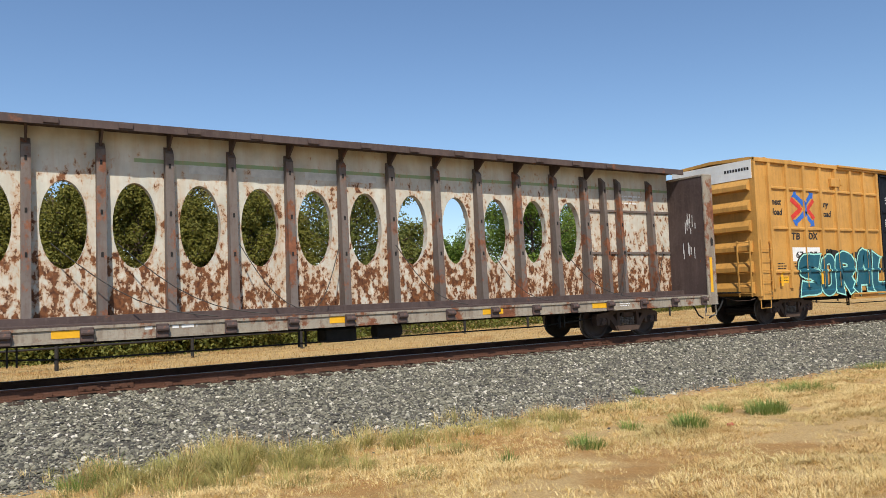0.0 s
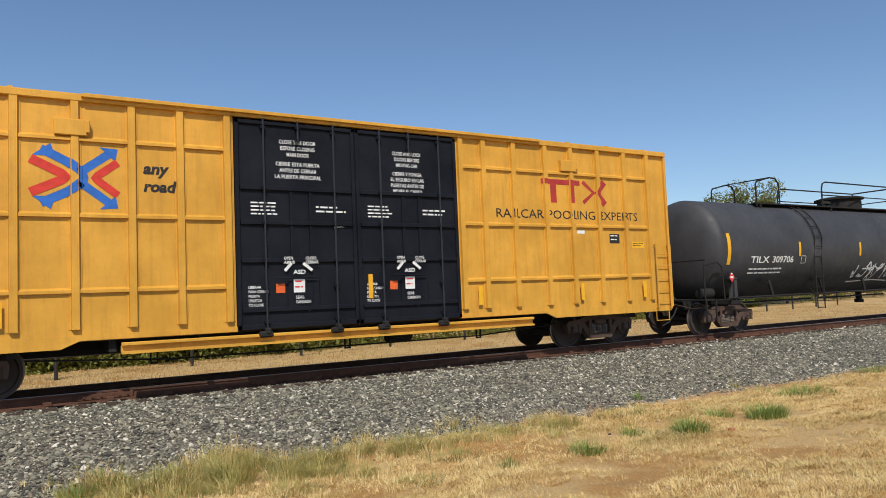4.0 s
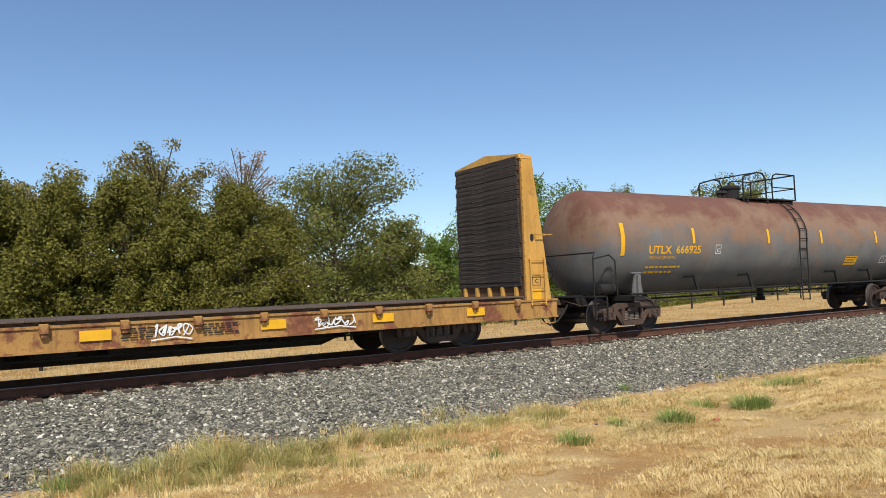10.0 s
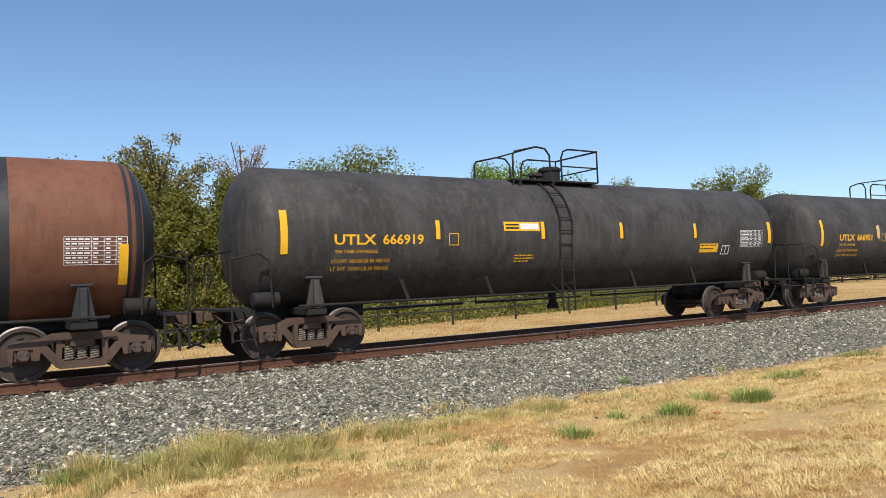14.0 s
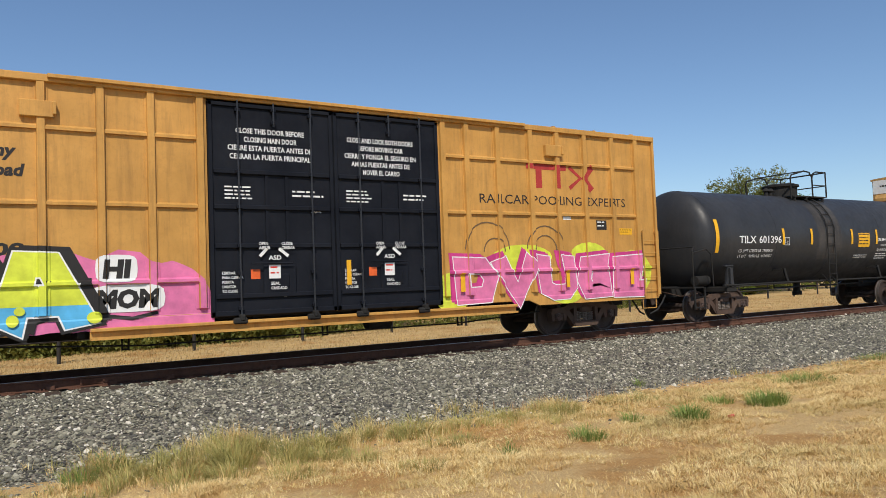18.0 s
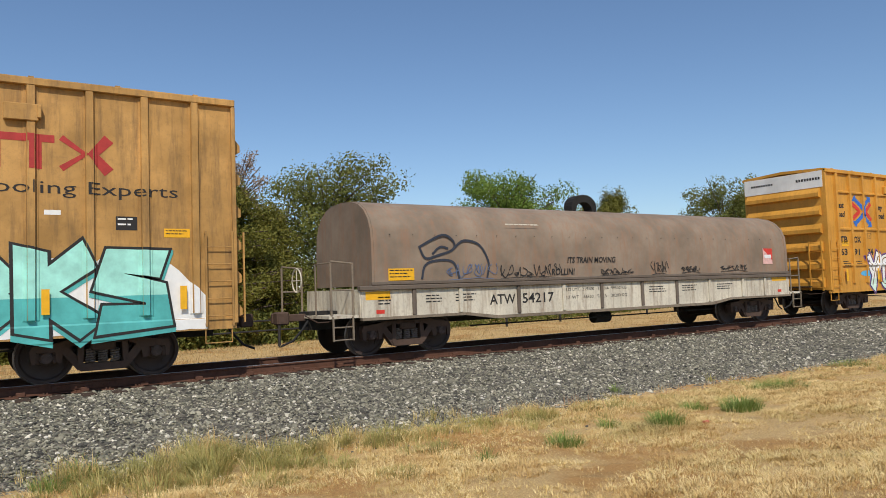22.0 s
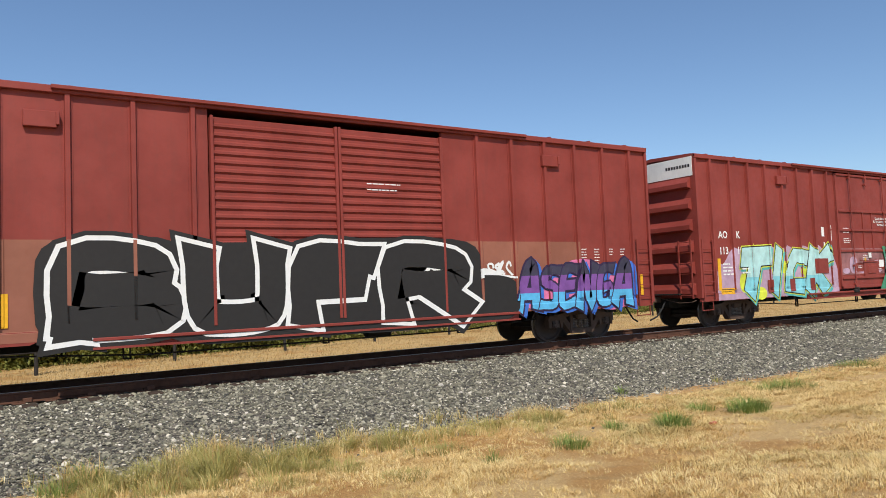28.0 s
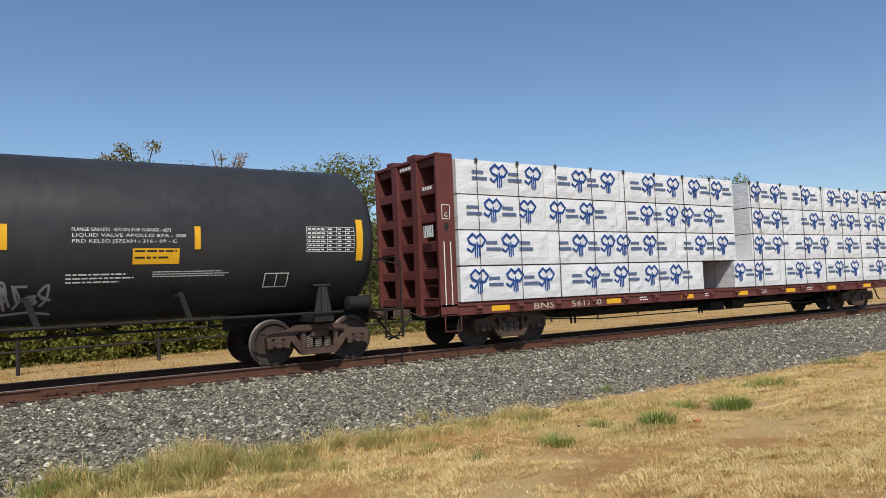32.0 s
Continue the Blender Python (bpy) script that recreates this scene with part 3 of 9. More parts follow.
BARK = plain("bark_grey_brown", (0.11, 0.08, 0.06), 0.9, vary=0.4, scale=12)
LEAF_BROAD = leaf_mat("broad_leaves", (0.085, 0.105, 0.018), (0.22, 0.22, 0.055))
LEAF_BRIGHT = leaf_mat("bright_leaves", (0.075, 0.135, 0.018), (0.2, 0.27, 0.05))
LEAF_CEDAR = leaf_mat("cedar_sprays", (0.078, 0.085, 0.012), (0.22, 0.20, 0.038))
LEAF_OLIVE = leaf_mat("olive_leaves", (0.11, 0.10, 0.024), (0.27, 0.225, 0.065))
LEAF_DRY = leaf_mat("dry_twigs", (0.24, 0.17, 0.11), (0.36, 0.25, 0.17))


def straw_mat():
    """Dry blades: straw to tan one by one, with browner patches a metre or so across."""
    m, nt, p = base("straw_blades", 0.75)
    g = nt.nodes.new("ShaderNodeNewGeometry")
    col = blend(nt, g.outputs["Random Per Island"], (0.58, 0.385, 0.12), (0.90, 0.745, 0.40))
    col = blend(nt, ramp(nt, noise_at(nt, 1.1, (1, 1, 0.2), 5.0, 0.65), 0.47, 0.62, 0.0, 0.75), col, (0.56, 0.34, 0.125))
    col = blend(nt, ramp(nt, noise_at(nt, 0.45, (1, 1, 0.2), 4.0), 0.5, 0.66, 0.0, 0.5), col, (0.45, 0.38, 0.145))
    nt.links.new(col, p.inputs["Base Color"])
    p.inputs["Specular IOR Level"].default_value = 0.2
    return m


STRAW = straw_mat()
GREEN_BLADE = leaf_mat("green_blades", (0.12, 0.20, 0.035), (0.30, 0.36, 0.10), 0.6)
MIXED_BLADE = leaf_mat("yellowing_blades", (0.20, 0.21, 0.055), (0.52, 0.43, 0.16), 0.65)
MEADOW = leaf_mat("meadow_blades", (0.40, 0.27, 0.11), (0.58, 0.43, 0.20), 0.75)
STALK = leaf_mat("seed_stalks", (0.36, 0.17, 0.08), (0.56, 0.36, 0.18), 0.7)


def leaves_mesh(name, centres, sizes, material, rs, flat=0.5, outward=None):
    """Small four-cornered leaves round given points; they tend to face outward where a direction is given."""
    k = len(centres)
    nrm = rs.normal(size=(k, 3))
    if outward is not None:
        nrm = nrm * 0.55 + outward
    nrm[:, 2] = np.abs(nrm[:, 2]) * flat + 0.2 if outward is None else nrm[:, 2] + 0.25
    nrm /= np.linalg.norm(nrm, axis=1)[:, None]
    a = np.cross(nrm, rs.normal(size=(k, 3)))
    a /= np.linalg.norm(a, axis=1)[:, None]
    b = np.cross(nrm, a)
    s = sizes[:, None]
    v = np.stack([centres - a * s, centres - b * s * 0.55 + nrm * s * 0.15, centres + a * s, centres + b * s * 0.55 + nrm * s * 0.15], 1).reshape(-1, 3)
    f = np.arange(4 * k).reshape(-1, 4)
    return raw_mesh(name, v, f, material)


def tree(x, y, height, width, form, leaf, label, seed, n=9000, bare=0.0, leaf_size=0.075, low=0.05):
    """A tree: tapered trunk, limbs, and a crown of small leaves gathered in clumps along the limbs."""
    rs = np.random.RandomState(seed)
    z0 = ground_height(x, y) - 0.05
    root = tagged(new("tree"), label, "tree", "trees behind the track")
    root.location = (x, y, z0)
    wood = Shape()
    trunk = [(0, 0, 0)]
    steps = 7
    for i in range(1, steps + 1):
        t = i / steps
        trunk.append((trunk[-1][0] + rs.normal(0, 0.06), trunk[-1][1] + rs.normal(0, 0.06), height * 0.86 * t))
    for i in range(steps):
        r = 0.045 * height ** 0.9 * 0.28 * (1 - i / steps) + 0.02
        wood.tube([trunk[i], trunk[i + 1]], r + 0.012, 7)
    part("trunk", wood, BARK, root)
    limbs, tips = Shape(), []
    nl = 115 if form == "cone" else 100
    for i in range(nl):
        t = low + (0.97 - low) * (i + rs.rand()) / nl
        k = min(steps - 1, int(t / 0.86 * steps)) if t < 0.86 else steps - 1
        bx, by = trunk[k][0], trunk[k][1]
        a = rs.uniform(0, 6.283)
        if form == "cone":
            reach = width * 0.5 * min(1.0, (1.04 - t) * 1.35) ** 0.8 * rs.uniform(0.75, 1.1)
            rise = reach * rs.uniform(0.15, 0.5)
        else:
            reach = width * 0.5 * math.sqrt(max(0.3, 1 - ((t - 0.45) / 0.60) ** 2)) * rs.uniform(0.5, 1.05)
            rise = reach * rs.uniform(0.05, 0.55)
        base_z = height * min(t, 0.84) * (0.85 if form != "cone" else 0.98)
        tip = (bx + reach * math.cos(a), by + reach * math.sin(a), min(height * 1.0, height * t + rise * 0.35))
        mid = (bx + 0.5 * reach * math.cos(a), by + 0.5 * reach * math.sin(a), (base_z + tip[2]) / 2 + 0.1)
        limbs.tube([(bx, by, base_z * 0.9), mid, tip], 0.022 + 0.012 * (1 - t), 5)
        for s in (0.35, 0.6, 0.8, 1.0):
            tips.append((bx + (tip[0] - bx) * s, by + (tip[1] - by) * s, base_z + (tip[2] - base_z) * s, 0.15 * width * rs.uniform(0.55, 1.0) * (0.85 if form == "cone" else 1.0)))
    part("branchwork", limbs, BARK, root)
    tips = np.array(tips)
    tips = tips[rs.rand(len(tips)) > max(bare, 0.0 if form == "cone" else 0.42)]
    pick = rs.randint(0, len(tips), n)
    out = rs.normal(size=(n, 3))
    out /= np.linalg.norm(out, axis=1)[:, None]
    # most leaves sit on the outside of their clump, a few stray
    reach = np.where(rs.rand(n) < 0.95, rs.uniform(0.55, 1.0, n), rs.uniform(1.0, 1.3, n))
    stretch = np.array([1, 1, 0.80]) if form != "cone" else np.array([0.85, 0.85, 1.15])
    c = tips[pick, :3] + out * (tips[pick, 3] * 0.80 * reach)[:, None] * stretch
    c[:, 2] = np.clip(c[:, 2], 0.05, height * 1.05)
    part("crown", leaves_mesh("crown", c, leaf_size * rs.uniform(0.6, 1.3, n), leaf, rs, 0.8, out), leaf, root)
    return root


def blades(name, xy, heights, material, rs, spread=0.35, width=0.006, label="", bend=0.5, ang=None):
    """Grass blades, each a narrow bent strip that tapers; they lean in random directions unless angles are given."""
    k = len(xy)
    g = np.array([max(ground_height(a, b), bed_height(abs(TRACK - b), a)) if TRACK - b > 4 else (bed_height(abs(TRACK - b), a) if b - TRACK < BERM_FAR else ground_height(a, b)) for a, b in xy])
    if ang is None:
        ang = rs.uniform(0, 6.283, k)
    lean = rs.uniform(0.1, 1, k) * spread * heights
    dx, dy = np.cos(ang) * lean, np.sin(ang) * lean
    w = width * rs.uniform(0.6, 1.4, k)
    px, py = np.cos(ang + 1.2) * w, np.sin(ang + 1.2) * w
    b0 = np.stack([xy[:, 0] - px, xy[:, 1] - py, g - 0.01], 1)
    b1 = np.stack([xy[:, 0] + px, xy[:, 1] + py, g - 0.01], 1)
    m0 = np.stack([xy[:, 0] - px * 0.7 + dx * 0.35, xy[:, 1] - py * 0.7 + dy * 0.35, g + heights * 0.6], 1)
    m1 = np.stack([xy[:, 0] + px * 0.7 + dx * 0.35, xy[:, 1] + py * 0.7 + dy * 0.35, g + heights * 0.6], 1)
    t = np.stack([xy[:, 0] + dx, xy[:, 1] + dy, g + heights * (1 - bend * 0.25)], 1)
    v = np.stack([b0, b1, m1, m0, t], 1).reshape(-1, 3)
    o = 5 * np.arange(k)[:, None]
    f = np.concatenate([o + np.array([0, 1, 2]), o + np.array([0, 2, 3]), o + np.array([3, 2, 4])])
    return structure(name, raw_mesh(name, v, f, material), material, label, "grass", "stuff")


def tussocks(name, centres, radii, heights, counts, material, rs, spread, width, label, bend=0.5):
    """Bunches of blades that fan out from their roots."""
    pick = np.repeat(np.arange(len(centres)), counts)
    a = rs.uniform(0, 6.283, len(pick))
    u = np.sqrt(rs.rand(len(pick)))
    xy = centres[pick] + (radii[pick] * u)[:, None] * np.stack([np.cos(a), np.sin(a)], 1)
    h = heights[pick] * rs.uniform(0.35, 1.1, len(pick)) * (1.1 - 0.5 * u)
    return blades(name, xy, np.clip(h, 0.012, 0.8), material, rs, spread, width, label, bend, a + rs.normal(0, 0.5, len(pick)))


def edge_y(x):
    """Where the ballast gives way to grass."""
    return 10.08 - 0.03 * x - 0.55 * max(0.0, 1.1 - x) - 0.34 * noise.noise((x * 0.55, 3.3, 0)) - 0.20 * noise.noise((x * 1.9, 1.3, 0))


def bare(a, b):
    """How bare the soil is: high on worn patches."""
    return noise.noise((a * 0.42, b * 0.95, 4.2)) + 0.55 * noise.noise((a * 1.4, b * 2.3, 8.2)) + 0.25 * noise.noise((a * 3.7, b * 4.6, 1.1))


def build_grass():
    rs = np.random.RandomState(9)
    # tussocks of dry turf
    k = 30000
    xy = np.stack([rs.uniform(-1, 24, k), rs.uniform(2.6, 10.2, k)], 1)
    xy = xy[xy[:, 0] < 2.2 * xy[:, 1] + 0.6]
    k = len(xy)
    soil = np.array([bare(a, b) for a, b in xy])
    ok = (rs.rand(k) < np.clip(0.80 - 1.5 * soil, 0.10, 1.0)) & np.array([b < edge_y(a) - 0.05 for a, b in xy])
    xy, soil = xy[ok], soil[ok]
    k = len(xy)
    size = np.clip(1.0 - 0.9 * soil, 0.5, 1.6)
    tussocks("dry_turf", xy, rs.uniform(0.03, 0.10, k) * size, rs.uniform(0.035, 0.095, k) * size, (rs.uniform(11, 26, k) * size).astype(int), STRAW, rs, 2.3, 0.0030, "short dry straw-coloured turf in matted bunches beside the track")
    # broken stalks lying flat
    k = 105000
    xy = np.stack([rs.uniform(-1, 22, k), rs.uniform(2.4, 10.3, k)], 1)
    soil = np.array([bare(a, b) for a, b in xy])
    xy = xy[(rs.rand(k) < np.clip(0.75 - 0.7 * soil, 0.25, 1.0)) & (xy[:, 0] < 2.2 * xy[:, 1] + 0.6) & np.array([b < edge_y(a) + 0.05 for a, b in xy])]
    blades("straw_litter", xy, rs.uniform(0.008, 0.028, len(xy)), STRAW, rs, 5.0, 0.0027, "straw litter lying flat on the bare soil")
    # the taller strip along the ballast's foot
    k = 2600
    x = rs.uniform(-0.5, 27, k)
    y = np.array([edge_y(a) for a in x]) - np.abs(rs.normal(0, 0.75, k)) + 0.06 + rs.exponential(0.14, k)
    clump = np.array([noise.noise((a * 1.3, b * 1.5, 11.0)) for a, b in zip(x, y)])
    ok = clump > -0.16
    x, y, clump = x[ok], y[ok], clump[ok]
    near = np.clip(1.75 - x * 0.11, 0.5, 1.75)
    h = np.clip(0.09 + 0.42 * (clump + 0.16) * rs.uniform(0.4, 1, len(x)), 0.06, 0.48) * near
    tone = rs.rand(len(x)) - 0.35 * np.clip(1 - x / 5.0, 0, 1)
    for name, mat, sel, lab in (("tall_dry_grass", STRAW, tone > 0.42, "tall dry grass along the foot of the ballast"), ("yellowing_grass", MIXED_BLADE, tone <= 0.42, "yellow-green grass along the foot of the ballast")):
        q = np.stack([x[sel], y[sel]], 1)
        tussocks(name, q, 0.05 + 0.22 * h[sel], h[sel], (8 + 90 * h[sel]).astype(int), mat, rs, 1.1, 0.0030, lab)
    # thin reddish seed stalks over them
    k = 1500
    x = rs.uniform(0.2, 20, k)
    y = np.array([edge_y(a) for a in x]) - np.abs(rs.normal(0, 0.45, k)) + 0.1
    ok = np.array([noise.noise((a * 0.9, b * 1.2, 15.0)) > 0.02 for a, b in zip(x, y)])
    blades("seed_stalks", np.stack([x[ok], y[ok]], 1), rs.uniform(0.15, 0.42, int(ok.sum())) * np.clip(1.2 - x[ok] * 0.04, 0.5, 1.2), STALK, rs, 0.5, 0.0022, "thin reddish dry seed stalks at the ballast's foot")
    # separate green tufts
    tuft = np.array(TUFTS)
    where, r, th, count = tuft[:, :2], tuft[:, 2], tuft[:, 3], tuft[:, 4].astype(int)
    first = np.arange(len(tuft)) < 14
    for name, mat, sel, lab in (("green_grass", GREEN_BLADE, first, "fresh green grass tufts at the edge of the ballast"), ("mixed_grass", MIXED_BLADE, ~first, "yellow-green grass tufts in the dry turf")):
        tussocks(name, where[sel], r[sel] * 1.5, th[sel] * 1.1, (count[sel] * 1.2).astype(int), mat, rs, 1.6, 0.0034, lab, 0.9)
    litter = Shape()
    litter.lathe([(-0.06, 0.02), (-0.055, 0.032), (-0.01, 0.026), (0.03, 0.034), (0.06, 0.02)], "x", 10, (9.05, 6.9, -0.655))
    tagged(new("crushed_can", litter.mesh("crushed_can", plain("faded_red_can", (0.55, 0.13, 0.09), 0.5))), "crushed faded red can lying in the dry grass", "can")
    # the dry meadow behind the track
    k = 50000
    x = rs.uniform(-6, 60, k)
    y = 21.0 + rs.rand(k) * (7 + 0.15 * x)
    blades("dry_meadow", np.stack([x, y], 1), rs.uniform(0.03, 0.13, k), MEADOW, rs, 1.6, 0.006, "tall pale dry grass behind the track")


def build_fence():
    iron = plain("fence_pipe_black", (0.03, 0.028, 0.027), 0.6)
    fence = tagged(new("pipe_fence"), "dark metal pipe fence before the trees", "fence")
    fence.location = (0, 0, 0)

    def line(x):
        return 25.2 + 0.16 * x

    post = Shape()
    post.tube([(0, 0, 0), (0, 0, 1.25)], 0.06, 8)
    pm = post.mesh("post", iron)
    for i in range(16):
        x = -2.5 + 4.2 * i
        part("post", pm, iron, fence, at=(x, line(x), -0.75))
    for z in (0.05, 0.42):
        r = Shape()
        r.tube([(-6, line(-6), z), (62, line(62), z)], 0.035, 8)
        part("rail", r, iron, fence)


def build_trees():
    broad, cedar = "broad-leaved tree with a rounded green crown", "dense dark green cedar with a pointed top"
    rows = [
        # x, y, height, width, form, leaf, label, leaves, bare, size
        (-3.5, 31, 6.6, 5.5, "cone", LEAF_CEDAR, cedar, 16000, 0.0, 0.11),
        (0.6, 30.5, 6.6, 4.4, "cone", LEAF_CEDAR, cedar, 20000, 0.0, 0.10),
        (2.6, 30, 6.6, 4.0, "cone", LEAF_CEDAR, cedar, 20000, 0.0, 0.10),
        (4.9, 30, 7.0, 4.4, "cone", LEAF_CEDAR, cedar, 22000, 0.0, 0.10),
        (7.0, 34, 8.9, 5.2, "round", LEAF_OLIVE, "olive broad-leaved tree with a thinning brown top", 14000, 0.1, 0.10),
        (11.1, 34, 9.2, 3.4, "round", LEAF_DRY, "half-bare tree with reddish dry twigs", 6000, 0.3, 0.08),
        (7.0, 30.3, 6.2, 3.8, "cone", LEAF_CEDAR, cedar, 18000, 0.0, 0.10),
        (9.2, 30.5, 7.0, 4.4, "cone", LEAF_CEDAR, cedar, 22000, 0.0, 0.10),
        (11.4, 31.5, 6.0, 3.6, "cone", LEAF_CEDAR, cedar, 16000, 0.0, 0.10),
        (2.0, 34, 7.6, 5.0, "round", LEAF_OLIVE, "olive broad-leaved tree behind the cedars", 12000, 0.1, 0.10),
        (15.7, 34.0, 8.6, 8.6, "round", LEAF_BROAD, broad, 26000, 0.03, 0.105),
        (20.3, 36.5, 6.4, 4.2, "round", LEAF_BROAD, broad, 14000, 0.0, 0.105),
        (30.6, 38.0, 9.7, 9.2, "round", LEAF_BRIGHT, "broad tree with a bright green rounded crown", 38000, 0.0, 0.12),
        (26.0, 40.5, 5.6, 4.6, "round", LEAF_BRIGHT, broad, 11000, 0.0, 0.11),
        (39.0, 41.0, 8.0, 6.4, "round", LEAF_OLIVE, broad, 17000, 0.0, 0.12),
        (43.8, 41.0, 9.5, 5.6, "cone", LEAF_CEDAR, cedar, 20000, 0.0, 0.12),
        (47.0, 41.5, 7.2, 5.0, "cone", LEAF_CEDAR, cedar, 15000, 0.0, 0.12),
        (51.5, 41.5, 7.4, 6.0, "round", LEAF_OLIVE, broad, 14000, 0.0, 0.12),
        (58.8, 42.0, 11.4, 8.6, "round", LEAF_BROAD, broad, 24000, 0.0, 0.13),
        (55.0, 41.0, 6.4, 5.6, "round", LEAF_BRIGHT, broad, 12000, 0.0, 0.12),
        (66.0, 43.0, 9.2, 7.6, "round", LEAF_BRIGHT, broad, 15000, 0.0, 0.14),
        (74.0, 44.0, 8.8, 8.0, "round", LEAF_BROAD, broad, 14000, 0.0, 0.15),
        (84.0, 46.0, 8.6, 9.0, "round", LEAF_OLIVE, broad, 12000, 0.0, 0.16),
        (95.0, 48.0, 8.6, 10.0, "round", LEAF_BROAD, broad, 10000, 0.0, 0.18),
    ]
    for i, (x, y, h, w, form, leaf, label, n, bare, size) in enumerate(rows):
        conifer = form == "cone"
        count = n * (2.0 if conifer else 1.45) * (1.0 if x < 60 else 0.6)
        tree(x, y, h, w * (1.25 if conifer else 1.12), form, leaf, label, 20 + i, int(count), bare, size * (0.60 if conifer else 0.76))
    # low growth at the trees' feet
    rs = np.random.RandomState(3)
    k = 95000
    x = np.concatenate([rs.uniform(-8, 13, 60000), rs.uniform(13, 80, 35000)])
    y = 29.2 + 0.06 * x + 0.0035 * np.clip(x - 5, 0, 80) ** 2 + rs.normal(0, 0.6, k)
    top = np.array([0.8 + 1.5 * abs(noise.noise((a * 0.45, 2.0, 0.5))) for a in x])
    z = -0.66 + rs.rand(k) * top
    structure("undergrowth", leaves_mesh("undergrowth", np.stack([x, y, z], 1), 0.085 * rs.uniform(0.6, 1.3, k), LEAF_BROAD, rs), LEAF_BROAD, "tangled low green shrubs at the feet of the trees", "shrub", "stuff")
    # distant woods
    k = 40000
    x = rs.uniform(-40, 260, k)
    y = 78 + 0.12 * x + rs.normal(0, 3.0, k)
    top = np.array([4.0 + 3.0 * abs(noise.noise((a * 0.12, 6.0, 0.5))) for a in x])
    z = -0.6 + rs.rand(k) ** 0.7 * top
    structure("far_woods", leaves_mesh("far_woods", np.stack([x, y, z], 1), 0.34 * rs.uniform(0.6, 1.3, k), LEAF_OLIVE, rs), LEAF_OLIVE, "distant line of green woods", "woods", "stuff")


# x, y, radius, height, blades; the fresh green ones first
TUFTS = [
    (6.55, 7.2, 0.16, 0.24, 260), (7.96, 7.78, 0.12, 0.18, 150), (8.54, 7.2, 0.17, 0.34, 340), (8.75, 7.35, 0.10, 0.26, 130),
    (10.14, 7.95, 0.15, 0.20, 170), (10.36, 7.24, 0.20, 0.34, 400), (10.75, 7.35, 0.16, 0.22, 190), (13.28, 8.3, 0.30, 0.26, 360),
    (10.89, 10.41, 0.07, 0.22, 60), (1.24, 10.1, 0.13, 0.38, 170), (0.85, 9.66, 0.12, 0.34, 140), (5.28, 7.2, 0.08, 0.24, 50),
    (17.66, 9.37, 0.3, 0.26, 260), (12.9, 8.5, 0.2, 0.2, 160),
    (2.53, 9.09, 0.16, 0.50, 330), (2.4, 9.5, 0.12, 0.42, 180), (1.72, 9.49, 0.20, 0.36, 300), (3.27, 9.22, 0.16, 0.42, 260),
    (3.5, 8.7, 0.18, 0.30, 240), (5.19, 9.41, 0.18, 0.40, 280), (4.9, 9.2, 0.16, 0.30, 200), (4.16, 7.33, 0.2, 0.13, 260),
    (7.74, 9.12, 0.18, 0.30, 220), (1.82, 8.72, 0.22, 0.24, 260), (3.83, 8.37, 0.2, 0.18, 220), (13.56, 10.18, 0.06, 0.24, 40),
    (5.3, 8.3, 0.22, 0.16, 240), (2.9, 8.1, 0.22, 0.16, 240), (2.0, 9.85, 0.16, 0.40, 240), (3.0, 9.75, 0.15, 0.42, 220),
    (3.8, 9.45, 0.16, 0.36, 220), (4.4, 9.6, 0.16, 0.34, 200), (6.0, 9.3, 0.18, 0.26, 200), (6.9, 9.45, 0.16, 0.26, 170),
    (2.3, 8.6, 0.2, 0.28, 220), (3.1, 8.75, 0.2, 0.26, 220), (9.0, 9.3, 0.2, 0.18, 170), (1.3, 9.2, 0.18, 0.3, 220),
]


def build_place():
    build_ground()
    build_bed()
    build_rails()
    build_trees()
    build_fence()
    build_grass()


# ---- rolling stock: shared parts ----
CAST = painted("cast_steel_brown", (0.085, 0.052, 0.037), (0.03, 0.022, 0.016), 0.6, 0.35, rough=0.75)
WHEEL = painted("wheel_steel", (0.05, 0.034, 0.028), (0.02, 0.015, 0.013), 0.5, 0.1, rough=0.6)
BLACK = painted("underframe_black", (0.014, 0.013, 0.012), (0.045, 0.035, 0.026), 0.4, 0.2, rough=0.8)
SPRING = plain("spring_steel", (0.16, 0.13, 0.11), 0.6)
CAP = plain("bearing_cap_rusty", (0.085, 0.058, 0.048), 0.6, vary=0.5)
TREAD = plain("wheel_tread_polished", (0.2, 0.175, 0.16), 0.42, 0.7)
WHITE_INK = plain("white_lettering", (0.78, 0.78, 0.76), 0.6, vary=0.06)
BLACK_INK = plain("black_lettering", (0.025, 0.023, 0.022), 0.6, vary=0.1)
YELLOW_MARK = plain("yellow_reflective", (0.80, 0.42, 0.02), 0.5, vary=0.08)
ORANGE_MARK = plain("orange_tag", (0.75, 0.13, 0.03), 0.5)
RED_PAINT = plain("logo_red", (0.60, 0.045, 0.03), 0.5)
BLUE_PAINT = plain("logo_blue", (0.03, 0.14, 0.50), 0.5)
MAROON_PAINT = plain("logo_maroon", (0.40, 0.04, 0.035), 0.55)
NAVY = painted("door_navy", (0.0035, 0.005, 0.010), (0.018, 0.018, 0.019), 0.3, 0.2, rough=0.55)
NAVY.node_tree.nodes["Principled BSDF"].inputs["Specular IOR Level"].default_value = 0.2
ROD_STEEL = plain("lock_rod_steel", (0.05, 0.052, 0.058), 0.4, 0.5)
END_WHITE = painted("end_band_white", (0.75, 0.74, 0.70), (0.4, 0.36, 0.3), 0.2, 0.2)
HOSE = plain("rubber_hose", (0.02, 0.02, 0.02), 0.8)

CARS, WHEELSETS = [], []


